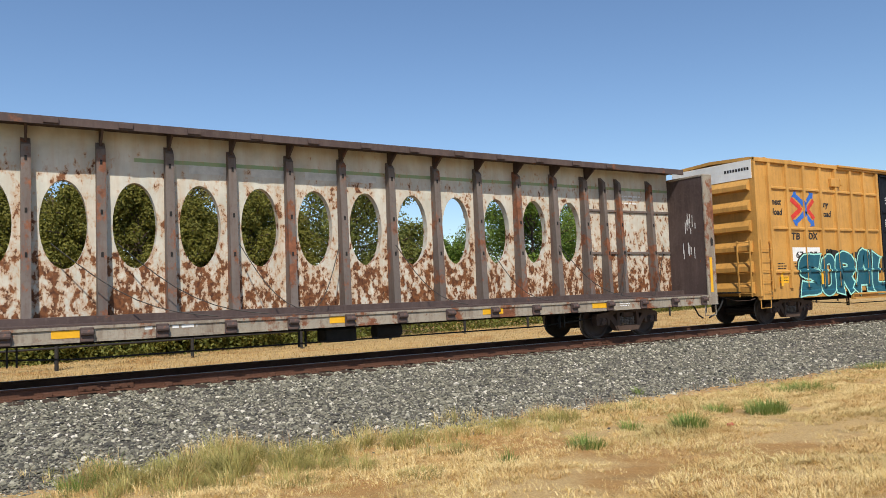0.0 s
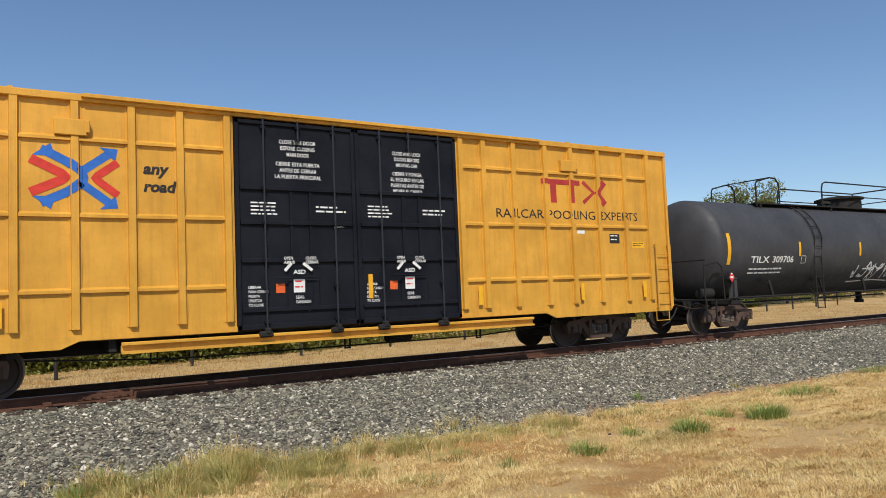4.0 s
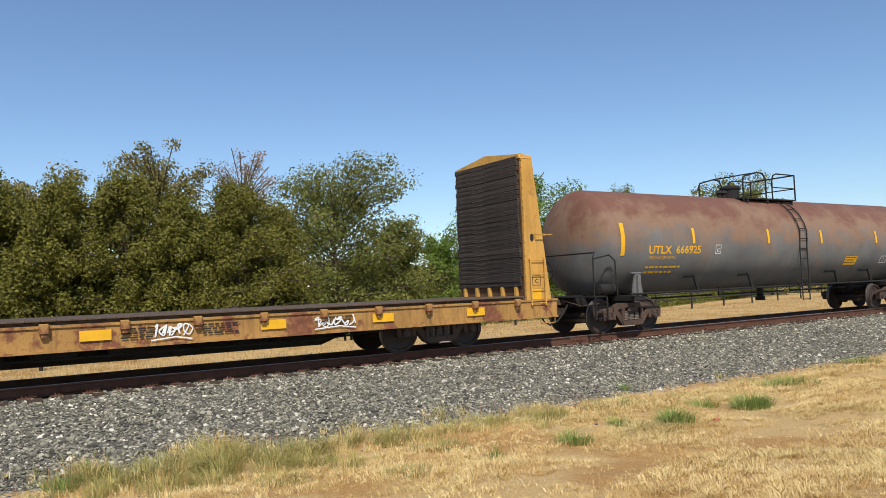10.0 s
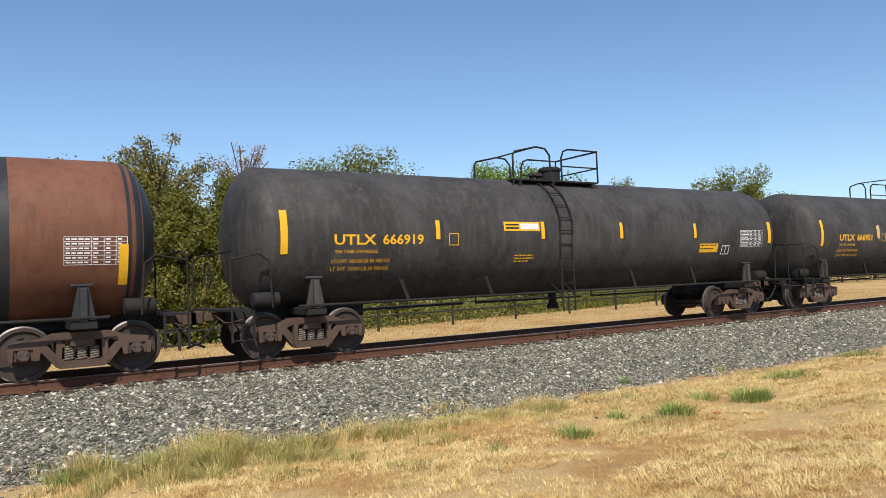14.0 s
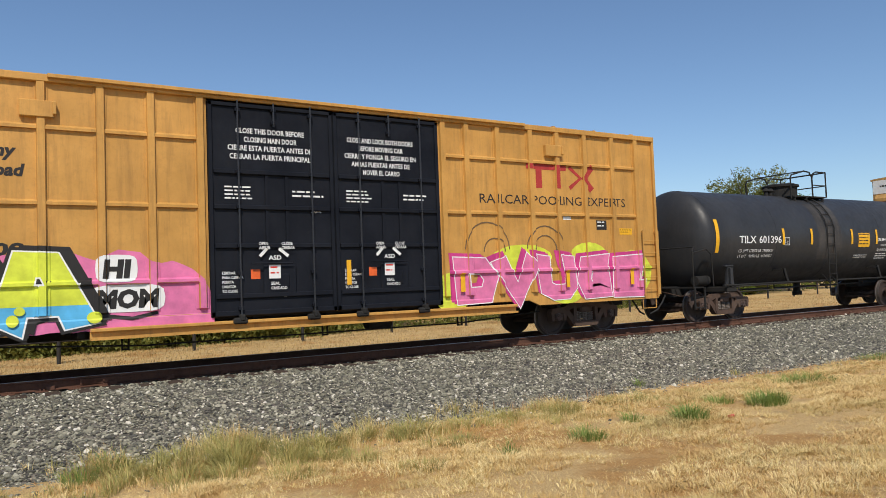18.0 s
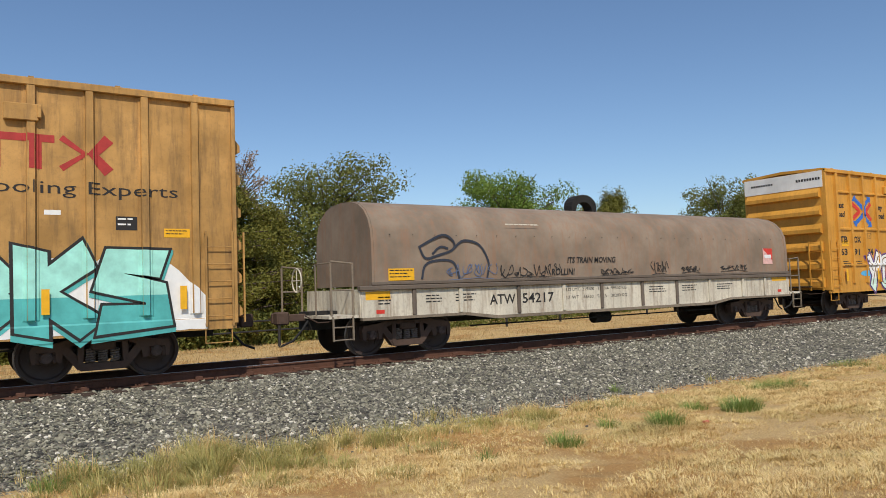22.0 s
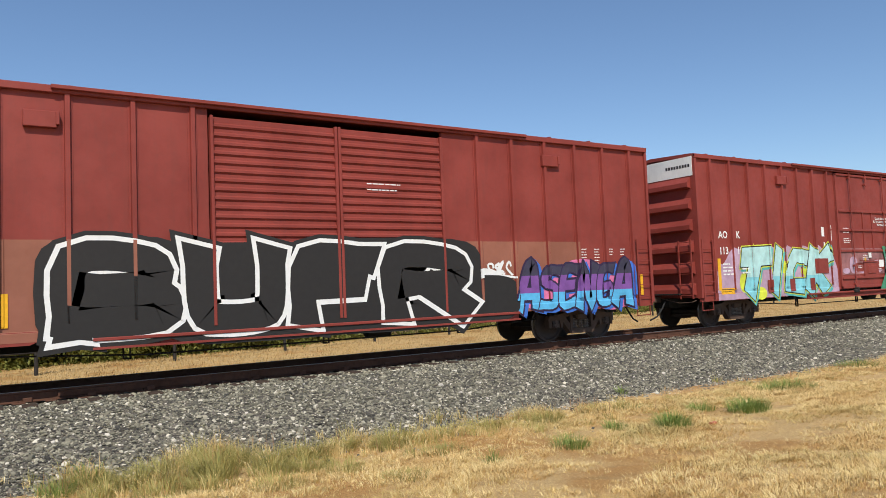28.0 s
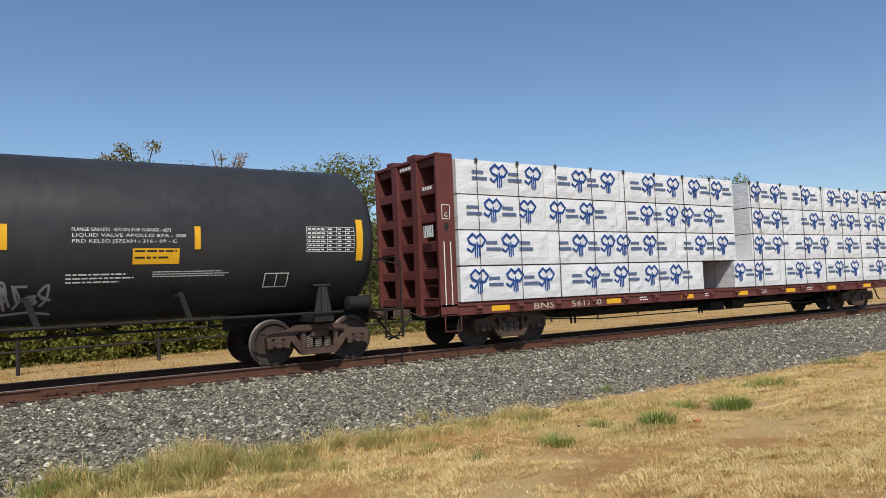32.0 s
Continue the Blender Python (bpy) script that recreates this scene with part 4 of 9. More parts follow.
def settle(x):
    """Coupler slack: how the cars stand along the running train."""
    for end, slack in ((123.5, 0.0), (142.0, -0.05), (159.5, -0.35), (178.5, -0.80), (197.3, -0.725), (218.9, -0.775), (233.2, -0.875), (253.9, -0.5), (293.0, -0.625), (374.5, -0.60)):
        if x < end:
            return x + slack
    return x - 0.345


def wheelset_mesh():
    s = Shape()
    s.lathe([(-1.0, 0.07), (-0.8, 0.085), (0.8, 0.085), (1.0, 0.07)], "y", 14)
    for d in (-1, 1):
        prof = [(0.66, 0.10), (0.66, 0.16), (0.705, 0.22), (0.705, 0.36), (0.675, 0.40), (0.675, 0.484), (0.705, 0.484), (0.715, 0.459), (0.81, 0.454), (0.81, 0.40), (0.77, 0.37), (0.745, 0.24), (0.79, 0.15), (0.82, 0.14), (0.82, 0.09)]
        s.lathe([(d * a, r) for a, r in prof], "y", 40)
        for k in range(3):
            a = 2.094 * k
            s.box(0.30 * math.cos(a) - 0.02, 0.30 * math.cos(a) + 0.02, d * 0.758, d * 0.772, 0.30 * math.sin(a) - 0.05, 0.30 * math.sin(a) + 0.05)
    me = s.mesh("wheelset", WHEEL, True)
    me.materials.append(TREAD)
    for q in me.polygons:
        if 0.70 < abs(q.center.y) < 0.812 and math.hypot(q.center.x, q.center.z) > 0.43:
            q.material_index = 1
    return me


def side_frame_mesh():
    s = Shape()
    for d in (-1, 1):
        y0, y1 = d * 0.93, d * 1.10
        s.prism([(-1.14, 0.56), (-1.10, 0.66), (-0.72, 0.70), (-0.45, 0.80), (0.45, 0.80), (0.72, 0.70), (1.10, 0.66), (1.14, 0.56), (0.70, 0.55), (0.42, 0.66), (-0.42, 0.66), (-0.70, 0.55)], y0, y1)
        for e in (-1, 1):
            s.prism([(e * 0.70, 0.58), (e * 0.55, 0.62), (e * 0.26, 0.26), (e * 0.40, 0.21)], y0, y1)
            s.prism([(e * 0.62, 0.60), (e * 0.76, 0.60), (e * 0.73, 0.36), (e * 0.66, 0.36)], y0, y1)
            s.prism([(e * 1.03, 0.60), (e * 1.14, 0.58), (e * 1.11, 0.36), (e * 1.05, 0.36)], y0, y1)
            s.prism([(e * 0.30, 0.68), (e * 0.40, 0.68), (e * 0.42, 0.28), (e * 0.33, 0.28)], y0 - d * 0.01, y1 + d * 0.015)
            s.box(e * 0.73, e * 1.05, d * 0.95, d * 1.08, 0.545, 0.60)
        s.prism([(-0.42, 0.32), (0.42, 0.32), (0.36, 0.19), (-0.36, 0.19)], y0, y1 + d * 0.02)
    return s


def one_side(d):
    full = side_frame_mesh()
    keep = [i for i, q in enumerate(full.f) if d * sum(full.v[k][1] for k in q) > 0]
    s = Shape()
    for i in keep:
        s.add([full.v[k] for k in full.f[i]], [tuple(range(len(full.f[i])))])
    me = s.mesh("side_frame", CAST)
    bm = bmesh.new()
    bm.from_mesh(me)
    bmesh.ops.remove_doubles(bm, verts=bm.verts, dist=1e-5)
    bmesh.ops.recalc_face_normals(bm, faces=bm.faces)
    bm.to_mesh(me)
    bm.free()
    return me


def spring_mesh(d):
    s = Shape()
    for _ in (0,):
        coil = [(0.075 * math.cos(a * 0.9), d * 1.03 + 0.06 * math.sin(a * 0.9), 0.32 + 0.24 * a / 40) for a in range(41)]
        s.tube(coil, 0.017, 5)
    return s.mesh("spring", SPRING)


WHEEL_ME, FRAME_ME, SPRING_ME = wheelset_mesh(), {d: one_side(d) for d in (-1, 1)}, {d: spring_mesh(d) for d in (-1, 1)}
BOLSTER_ME = Shape().box(-0.20, 0.20, -1.14, 1.14, 0.54, 0.70, 0.03).box(-0.3, 0.3, -0.35, 0.35, 0.68, 0.80, 0.02).box(-1.0, -0.9, -0.75, 0.75, 0.30, 0.38).box(0.9, 1.0, -0.75, 0.75, 0.30, 0.38).mesh("truck", CAST)


def cap_mesh(d):
    s = Shape().lathe([(d * 0.98, 0.105), (d * 1.09, 0.105), (d * 1.095, 0.092), (d * 1.125, 0.088), (d * 1.128, 0.03)], "y", 14)
    for k in range(3):
        a = 0.5 + 2.094 * k
        s.lathe([(d * 1.12, 0.019), (d * 1.15, 0.019)], "y", 6, (0.056 * math.cos(a), 0, 0.056 * math.sin(a)))
    return s.mesh("bearing_cap", CAP)


CAP_ME = {d: cap_mesh(d) for d in (-1, 1)}
ADAPT_ME = {d: Shape().box(-0.15, 0.15, d * 0.96, d * 1.09, 0.08, 0.13, 0.01).box(-0.16, -0.10, d * 0.97, d * 1.07, -0.1, 0.12, 0.01).box(0.10, 0.16, d * 0.97, d * 1.07, -0.1, 0.12, 0.01).mesh("bearing_adapter", CAST) for d in (-1, 1)}


def truck(parent, x):
    t = part("truck", BOLSTER_ME, CAST, parent, at=(x, 0, 0))
    for d in (-1, 1):
        part("side_frame", FRAME_ME[d], CAST, t)
        [part("spring", SPRING_ME[d], SPRING, t, at=(k, 0, 0)) for k in (-0.2, 0.0, 0.2)]
    for e in (-0.889, 0.889):
        w = part("wheelset", WHEEL_ME, WHEEL, t, at=(e, 0, 0.457))
        WHEELSETS.append((w, parent, x + e))
        for d in (-1, 1):
            part("bearing_cap", CAP_ME[d], CAP, t, at=(e, 0, 0.457))
            part("bearing_adapter", ADAPT_ME[d], CAST, t, at=(e, 0, 0.457))
    return t


def coupler(parent, x, d):
    """Knuckle coupler, air hose and cut lever at a car's end; d is +1 at the right end."""
    s = Shape()
    s.box(x, x + d * 0.55, -0.09, 0.09, 0.80, 0.96, 0.015).box(x + d * 0.5, x + d * 0.78, -0.17, 0.10, 0.74, 1.02, 0.03).box(x + d * 0.62, x + d * 0.80, 0.06, 0.19, 0.76, 1.0, 0.03)
    part("coupler", s, CAST, parent)
    h = Shape()
    h.tube([(x + d * 0.15, -0.35, 0.82), (x + d * 0.3, -0.36, 0.62), (x + d * 0.5, -0.33, 0.40), (x + d * 0.75, -0.28, 0.30)], 0.025, 7)
    part("air_hose", h, HOSE, parent)
    c = Shape()
    c.tube([(x - d * 0.05, -1.35, 0.85), (x + d * 0.12, -1.3, 0.80), (x + d * 0.16, -0.9, 0.78), (x + d * 0.18, -0.25, 0.92)], 0.014, 6)
    part("cut_lever", c, CAST, parent)


def start_car(name, left, right, label, category):
    root = tagged(new(name), label, category, "cars of the freight train")
    mid = (left + right) / 2
    root.location = (mid, TRACK, 0)
    CARS.append((root, settle(mid)))
    return root, mid


def rungs(parent, x0, x1, y, zs, material, rail_z=None, stand=0.06):
    """A ladder on a side: two stiles and one rung a step."""
    s = Shape()
    z0, z1 = (min(zs) - 0.06, max(zs) + 0.06) if rail_z is None else rail_z
    for x in (x0, x1):
        s.box(x - 0.018, x + 0.018, y - stand - 0.012, y - stand + 0.012, z0, z1, 0.003)
        for z in (z0 + 0.05, z1 - 0.05):
            s.box(x - 0.015, x + 0.015, y - stand, y, z - 0.02, z + 0.02)
    lad = part("ladder", s, material, parent)
    for z in zs:
        r = Shape()
        r.tube([(x0, y - stand, z), (x1, y - stand, z)], 0.011, 6)
        part("rung", r, material, lad)
    return lad


def brake_wheel(parent, x, y, z, material, d=-1):
    s = Shape()
    ring = [(x, y + 0.27 * math.cos(a * math.pi / 12), z + 0.27 * math.sin(a * math.pi / 12)) for a in range(25)]
    s.tube(ring, 0.016, 6)
    for a in range(4):
        s.tube([(x, y, z), (x, y + 0.27 * math.cos(a * 1.571), z + 0.27 * math.sin(a * 1.571))], 0.012, 5)
    part("brake_wheel", s, material, parent)


# ---- box cars ----
def arrow_logo(parent, surface, x0, x1, z0, z1):
    """The two crossed, bent arrows in blue and red."""
    def at(pts):
        return [(x0 + (x1 - x0) * a, z0 + (z1 - z0) * b) for a, b in pts]

    def poly(pts):
        return (at(pts), [tuple(range(len(pts)))])

    h = z1 - z0
    blue = [ribbon(smooth_line(at([(0.12, 0.93), (0.44, 0.72), (0.60, 0.5), (0.44, 0.28), (0.12, 0.07)]), 5), h * 0.15),
            ribbon(at([(0.57, 0.60), (0.92, 0.93)]), h * 0.14), ribbon(at([(0.57, 0.40), (0.92, 0.07)]), h * 0.14),
            poly([(-0.02, 0.84), (0.20, 1.06), (0.26, 0.84)]), poly([(-0.02, 0.16), (0.26, 0.16), (0.20, -0.06)]),
            poly([(0.80, 1.04), (1.03, 1.02), (1.0, 0.80)]), poly([(0.80, -0.04), (1.0, 0.20), (1.03, -0.02)])]
    red = [ribbon(at([(0.0, 0.76), (0.34, 0.55), (0.39, 0.5), (0.34, 0.45), (0.0, 0.24)]), h * 0.15),
           ribbon(at([(1.0, 0.76), (0.77, 0.54), (0.74, 0.5), (0.77, 0.46), (1.0, 0.24)]), h * 0.13)]
    part("arrow_logo_blue", lay(blue, surface, 0.004, 0.0003), BLUE_PAINT, parent)
    part("arrow_logo_red", lay(red, surface, 0.0075, 0.0003), RED_PAINT, parent)


def block_logo(parent, surface, x0, x1, z0, z1):
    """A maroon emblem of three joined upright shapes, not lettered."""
    w, h = x1 - x0, z1 - z0
    bars = [rect(x0, x0 + 0.60 * w, z1 - 0.22 * h, z1), rect(x0 + 0.14 * w, x0 + 0.23 * w, z0, z1 - 0.22 * h), rect(x0 + 0.42 * w, x0 + 0.51 * w, z0, z1 - 0.22 * h),
            ribbon([(x0 + 0.66 * w, z1 - 0.08 * h), (x0 + 0.82 * w, z0 + 0.5 * h), (x0 + 0.66 * w, z0 + 0.08 * h)], 0.05 * w), ribbon([(x0 + 0.98 * w, z1 - 0.08 * h), (x0 + 0.88 * w, z0 + 0.5 * h), (x0 + 0.98 * w, z0 + 0.08 * h)], 0.09 * w)]
    part("emblem", lay(bars, surface, 0.004, 0.0004), MAROON_PAINT, parent, "maroon emblem")


def car_end(root, x, d, material, band=None, corrugations=6, top=5.08):
    """A car's end with pressed horizontal ridges; d is -1 at the left end."""
    e = Shape()
    e.box(x - d * 0.06, x, -1.52, 1.52, 0.92, top)
    wall = part("end_wall", e, material, root)
    n = corrugations
    for i in range(n):
        z = 1.15 + (top - 1.95) * i / (n - 1)
        c = Shape()
        out = x + d * 0.15
        c.prism([(x, z - 0.16), (out, z - 0.11), (out, z + 0.02), (x, z + 0.20)], -1.40, 1.40)
        part("end_ridge", c, material, wall)
    if band:
        b = Shape()
        b.box(x, x + d * 0.018, -1.50, 1.50, top - 0.58, top - 0.01)
        bd = part("end_band", b, band, wall, "white band across the top of the end")
        if d < 0:
            t = Shape()
            for y0, y1, z0, z1 in ((-1.42, -0.55, top - 0.32, top - 0.23), (0.35, 1.25, top - 0.30, top - 0.23)):
                y = y0
                while y < y1:
                    t.box(x + d * 0.019, x + d * 0.022, y, min(y + 0.07, y1), z0, z1)
                    y += 0.10
            part("end_lettering", t, BLACK_INK, wall)
    lad = Shape()
    for y in (-1.42, -0.98):
        lad.box(x + d * 0.17, x + d * 0.20, y - 0.02, y + 0.02, 0.9, 2.62)
    l = part("end_ladder", lad, material, root)
    for k in range(6):
        r = Shape()
        r.tube([(x + d * 0.185, -1.42, 1.0 + 0.31 * k), (x + d * 0.185, -0.98, 1.0 + 0.31 * k)], 0.011, 6)
        part("rung", r, material, l)
    pl = Shape()
    pl.box(x, x + d * 0.28, -1.0, 1.0, 1.02, 1.06)
    part("end_platform", pl, BLACK, root)
    gi = Shape()
    gi.tube([(x, -0.85, 2.45), (x + d * 0.12, -0.85, 2.45), (x + d * 0.12, 1.2, 2.45), (x, 1.2, 2.45)], 0.012, 6)
    part("grab_iron", gi, material, root)


def side_door(root, name, x0, x1, z0, z1, y, material, rods=3):
    """A plug door: a panel with pressed cross rails, lock rods, cams and a handle."""
    w = x1 - x0
    s = Shape()
    s.box(x0 + 0.01, x1 - 0.01, y - 0.03, y + 0.05, z0, z1, 0.012)
    door = part(name, s, material, root)
    fr = Shape()
    yy = y - 0.03
    for a, b, c, e in ((x0, x0 + 0.10, z0, z1), (x1 - 0.10, x1, z0, z1), (x0, x1, z1 - 0.10, z1), (x0, x1, z0, z0 + 0.12)):
        fr.box(a + 0.012, b - 0.012, yy - 0.04, yy, c + 0.012, e - 0.012, 0.01)
    part("door_frame", fr, material, door)
    for z in (z0 + 0.42 * 0.9, z0 + 1.32, z0 + 2.05, z0 + 2.72):
        r = Shape()
        r.box(x0 + 0.10, x1 - 0.10, yy - 0.05, yy, z - 0.045, z + 0.045, 0.012)
        part("door_rail", r, material, door)
    st = Shape()
    for a in (0.44, 0.60):
        st.box(x0 + w * a - 0.03, x0 + w * a + 0.03, yy - 0.028, yy, z0 + 1.35, z0 + 2.70)
    st.box(x0 + w * 0.40, x0 + w * 0.66, yy - 0.045, yy, z0 + 0.36, z0 + 0.95, 0.02)
    st.box(x0 + w * 0.46, x0 + w * 0.60, yy - 0.07, yy, z0 + 0.50, z0 + 0.78, 0.02)
    part("lock_box", st, material, door)
    for a in (0.22, 0.5, 0.80)[:rods]:
        short = a == 0.5
        r = Shape()
        r.tube([(x0 + w * a, yy - 0.085, z1 - 0.42 if short else z0 - 0.04), (x0 + w * a, yy - 0.085, z1 + 0.03)], 0.019, 7)
        rod = part("lock_rod", r, ROD_STEEL if material is NAVY else material, door)
        for z in ((z1 - 0.1, z1 - 0.35) if short else (z0 + 0.15, z0 + 0.8, z0 + 1.32, z0 + 2.05, z0 + 2.72, z1 - 0.15)):
            part("rod_bracket", Shape().box(x0 + w * a - 0.05, x0 + w * a + 0.05, yy - 0.10, yy - 0.02, z - 0.035, z + 0.035, 0.008), material, rod)
        if not short:
            c = Shape()
            c.box(x0 + w * a - 0.16, x0 + w * a + 0.10, yy - 0.15, yy - 0.02, z0 - 0.14, z0 - 0.02, 0.03)
            c.box(x0 + w * a - 0.05, x0 + w * a + 0.05, yy - 0.17, yy - 0.02, z0 - 0.08, z0 + 0.04, 0.02)
            part("lock_cam", c, BLACK, rod)
    h = Shape()
    h.tube([(x0 + w * 0.30, yy - 0.11, z0 + 0.98), (x0 + w * 0.62, yy - 0.11, z0 + 0.98)], 0.016, 6)
    part("door_handle", h, material, door)
    return door


def box_car(left, right, paint, label, doors, ribs, belts=(1.76, 3.04, 4.35), door_paint=None, end_paint=None, band=None, rib_w=0.14, sill_drop=True, door_style="plug"):
    """A tall box car. Measures along it are from its left end."""
    root, mid = start_car("box_car", left, right, label, "box car")
    L = right - left
    o = -L / 2
    y = -1.53
    end_paint = end_paint or paint
    far = Shape()
    far.box(o + 0.06, -o - 0.06, 1.46, 1.56, 0.92, 5.07)
    part("side_wall", far, paint, root)
    d0, d1 = doors
    for a, b in ((0.0, d0), (d1, L)):
        s = Shape()
        s.box(o + a + 0.06 * (a == 0), o + b - 0.06 * (b == L), y, y + 0.08, 0.92, 5.07)
        part("side_wall", s, paint, root)
    # roof and eave
    r = Shape()
    r.prism([(-1.60, 5.06), (-1.60, 5.13), (-1.45, 5.155), (0, 5.23), (1.45, 5.155), (1.60, 5.13), (1.60, 5.06), (0, 5.13)], o, -o, "x")
    roof = part("roof", r, paint, root)
    for k in range(14):
        rb = Shape()
        x = o + 0.7 + (L - 1.4) * k / 13
        rb.prism([(-1.5, 5.15), (0, 5.235), (1.5, 5.15), (1.5, 5.18), (0, 5.265), (-1.5, 5.18)], x - 0.04, x + 0.04, "x")
        part("roof_seam", rb, paint, roof)
    e = Shape()
    e.box(o, -o, y - 0.085, y, 5.0, 5.125, 0.012)
    part("top_chord", e, paint, root)
    t = Shape()
    t.box(o + d0 - 2.6, o + d1 + 2.4, y - 0.15, y - 0.085, 5.06, 5.13, 0.01)
    part("door_track", t, paint, root)
    # ribs and belt rails
    spans = []
    for u in ribs:
        s = Shape()
        g = rib_w * 0.5
        s.prism([(o + u - g - 0.035, y), (o + u - g - 0.035, y - 0.012), (o + u - g, y - 0.012), (o + u - g + 0.012, y - 0.075), (o + u + g - 0.012, y - 0.075), (o + u + g, y - 0.012), (o + u + g + 0.035, y - 0.012), (o + u + g + 0.035, y)], 1.12, 5.0, "z")
        part("rib", s, paint, root)
        spans.append((o + u - rib_w / 2, o + u + rib_w / 2, 0.077))
        spans.append((o + u - rib_w / 2 - 0.058, o + u + rib_w / 2 + 0.058, 0.015))
    for s in (0.0, L):
        p = Shape()
        x0, x1 = (o - 0.005, o + 0.07) if s == 0 else (-o - 0.07, -o + 0.005)
        p.box(x0, x1, y - 0.07, y + 0.1, 0.9, 5.0, 0.01)
        part("corner_post", p, paint, root)
    edges = sorted([0.35] + [u for u in ribs if u < d0] + [d0 + 0.07]), sorted([d1 - 0.07] + [u for u in ribs if u > d1] + [L - 0.35])
    for z in belts:
        for row in edges:
            for a, b in zip(row, row[1:]):
                if (a == 0.35) or (b == L - 0.35) or b - a < 0.3:
                    continue
                s = Shape()
                x0, x1 = o + a + rib_w / 2 * 0.9, o + b - rib_w / 2 * 0.9
                s.prism([(y, z - 0.03), (y - 0.055, z - 0.03), (y - 0.055, z + 0.02), (y, z + 0.06)], x0, x1, "x")
                part("belt_rail", s, paint, root)
    # sills
    s = Shape()
    s.prism([(o, 0.95), (o + 0.02, 0.80), (o + 4.1, 0.80), (o + 4.4, 0.93), (-o - 4.4, 0.93), (-o - 4.1, 0.80), (-o - 0.02, 0.80), (-o, 0.95), (-o, 1.02), (o, 1.02)], y - 0.012, y + 0.05)
    part("side_sill", s, paint, root)
    s = Shape()
    q0, q1 = o + d0 - 2.0, o + d1 + 2.0
    s.box(q0, q1, y - 0.10, y + 0.02, 0.80, 0.86, 0.01).box(q0, q1, y - 0.02, y + 0.06, 0.66, 0.80).box(q0, q1, y - 0.10, y - 0.04, 0.66, 0.70)
    part("door_sill", s, paint, root)
    s = Shape()
    s.box(o + 0.1, -o - 0.1, -0.28, 0.28, 0.62, 0.95).box(o + 0.2, -o - 0.2, -1.45, 1.45, 0.90, 0.94)
    for k in range(9):
        x = o + 3.4 + (L - 6.8) * k / 8
        s.box(x - 0.06, x + 0.06, -1.4, 1.4, 0.70, 0.9)
    part("underframe", s, BLACK, root)
    rod = Shape()
    rod.tube([(o + 3.6, -0.9, 0.62), (o + 6, -1.0, 0.48), (-o - 6, -1.0, 0.48), (-o - 3.6, -0.9, 0.62)], 0.018, 6)
    for x in (o + 5.6, 0.0, -o - 6.1):
        rod.box(x - 0.012, x + 0.012, -1.02, -0.98, 0.42, 0.80).box(x + 0.10, x + 0.124, -1.02, -0.98, 0.42, 0.80).box(x, x + 0.12, -1.02, -0.98, 0.42, 0.45)
    part("brake_rod", rod, BLACK, root)
    cyl = Shape()
    cyl.lathe([(-0.3, 0.05), (-0.28, 0.16), (0.28, 0.16), (0.3, 0.05)], "x", 14, (1.4, -0.75, 0.62))
    part("brake_cylinder", cyl, BLACK, root, smooth=True)
    # ends
    car_end(root, o, -1, end_paint, band)
    car_end(root, -o, 1, end_paint, band)
    brake_wheel(root, o - 0.32, 0.45, 2.1, end_paint)
    for d in (-1, 1):
        coupler(root, d * -o, d)
    # doors
    dm = (d0 + d1) / 2
    surface = FlatSide(y, spans, [(z - 0.05, z + 0.06, 0.058) for z in belts] + [(0.70, 1.03, 0.014)])
    if door_style == "plug":
        for a, b in ((d0, dm), (dm, d1)):
            side_door(root, "door", o + a, o + b, 0.93, 4.97, y, door_paint)
    # ladders, steps
    for x0, x1 in ((o + 0.09, o + 0.58), (-o - 0.58, -o - 0.09)):
        rungs(root, x0, x1, y - 0.02, [1.05 + 0.32 * k for k in range(5)], paint, (0.85, 2.62))
        st = Shape()
        st.tube([(x0, y + 0.02, 0.90), (x0, y + 0.02, 0.55), (x1, y + 0.02, 0.55), (x1, y + 0.02, 0.90)], 0.016, 6)
        part("step", st, paint, root)
    for u in (4.4, L - 3.4):
        for z in (4.55,):
            br = Shape()
            br.box(o + u - 0.38, o + u + 0.12, y - 0.10, y, z - 0.15, z + 0.13, 0.012).box(o + u + 0.10, o + u + 0.16, y - 0.13, y, z - 0.10, z + 0.12, 0.01)
            part("door_stop", br, paint, root)
    truck(root, o + 2.25)
    truck(root, -o - 2.25)
    return root, o, surface, FlatSide(y - 0.03)


def label_box(root, surface, x0, x1, z0, z1, ground, ink, rows=2, lift=0.004, seed=1):
    """A small coloured panel with a frame and unreadable print."""
    part("placard", lay([rect(x0, x1, z0, z1)], surface, lift), ground, root)
    small_print(root, surface, x0 + 0.03, x1 - 0.02, z1 - 0.03, rows, ink, seed, (z1 - z0 - 0.05) / rows / 2.3, 2.3, lift + 0.003)


def frame_box(root, surface, x0, x1, z0, z1, ink, w=0.015, mid=False, lift=0.004):
    bars = [rect(x0, x1, z1 - w, z1), rect(x0, x1, z0, z0 + w), rect(x0, x0 + w, z0 + w, z1 - w), rect(x1 - w, x1, z0 + w, z1 - w)]
    if mid:
        bars.append(rect((x0 + x1) / 2 - w / 2, (x0 + x1) / 2 + w / 2, z0 + w, z1 - w))
    part("stencil_frame", lay(bars, surface, lift), ink, root)


def write(root, surface, body, x0, x1, z, height, ink, bold=0.02, slant=0.0, lift=0.004):
    part("lettering", lay([text_fit(body, x0, x1, z, height, bold, slant)], surface, lift), ink, root)


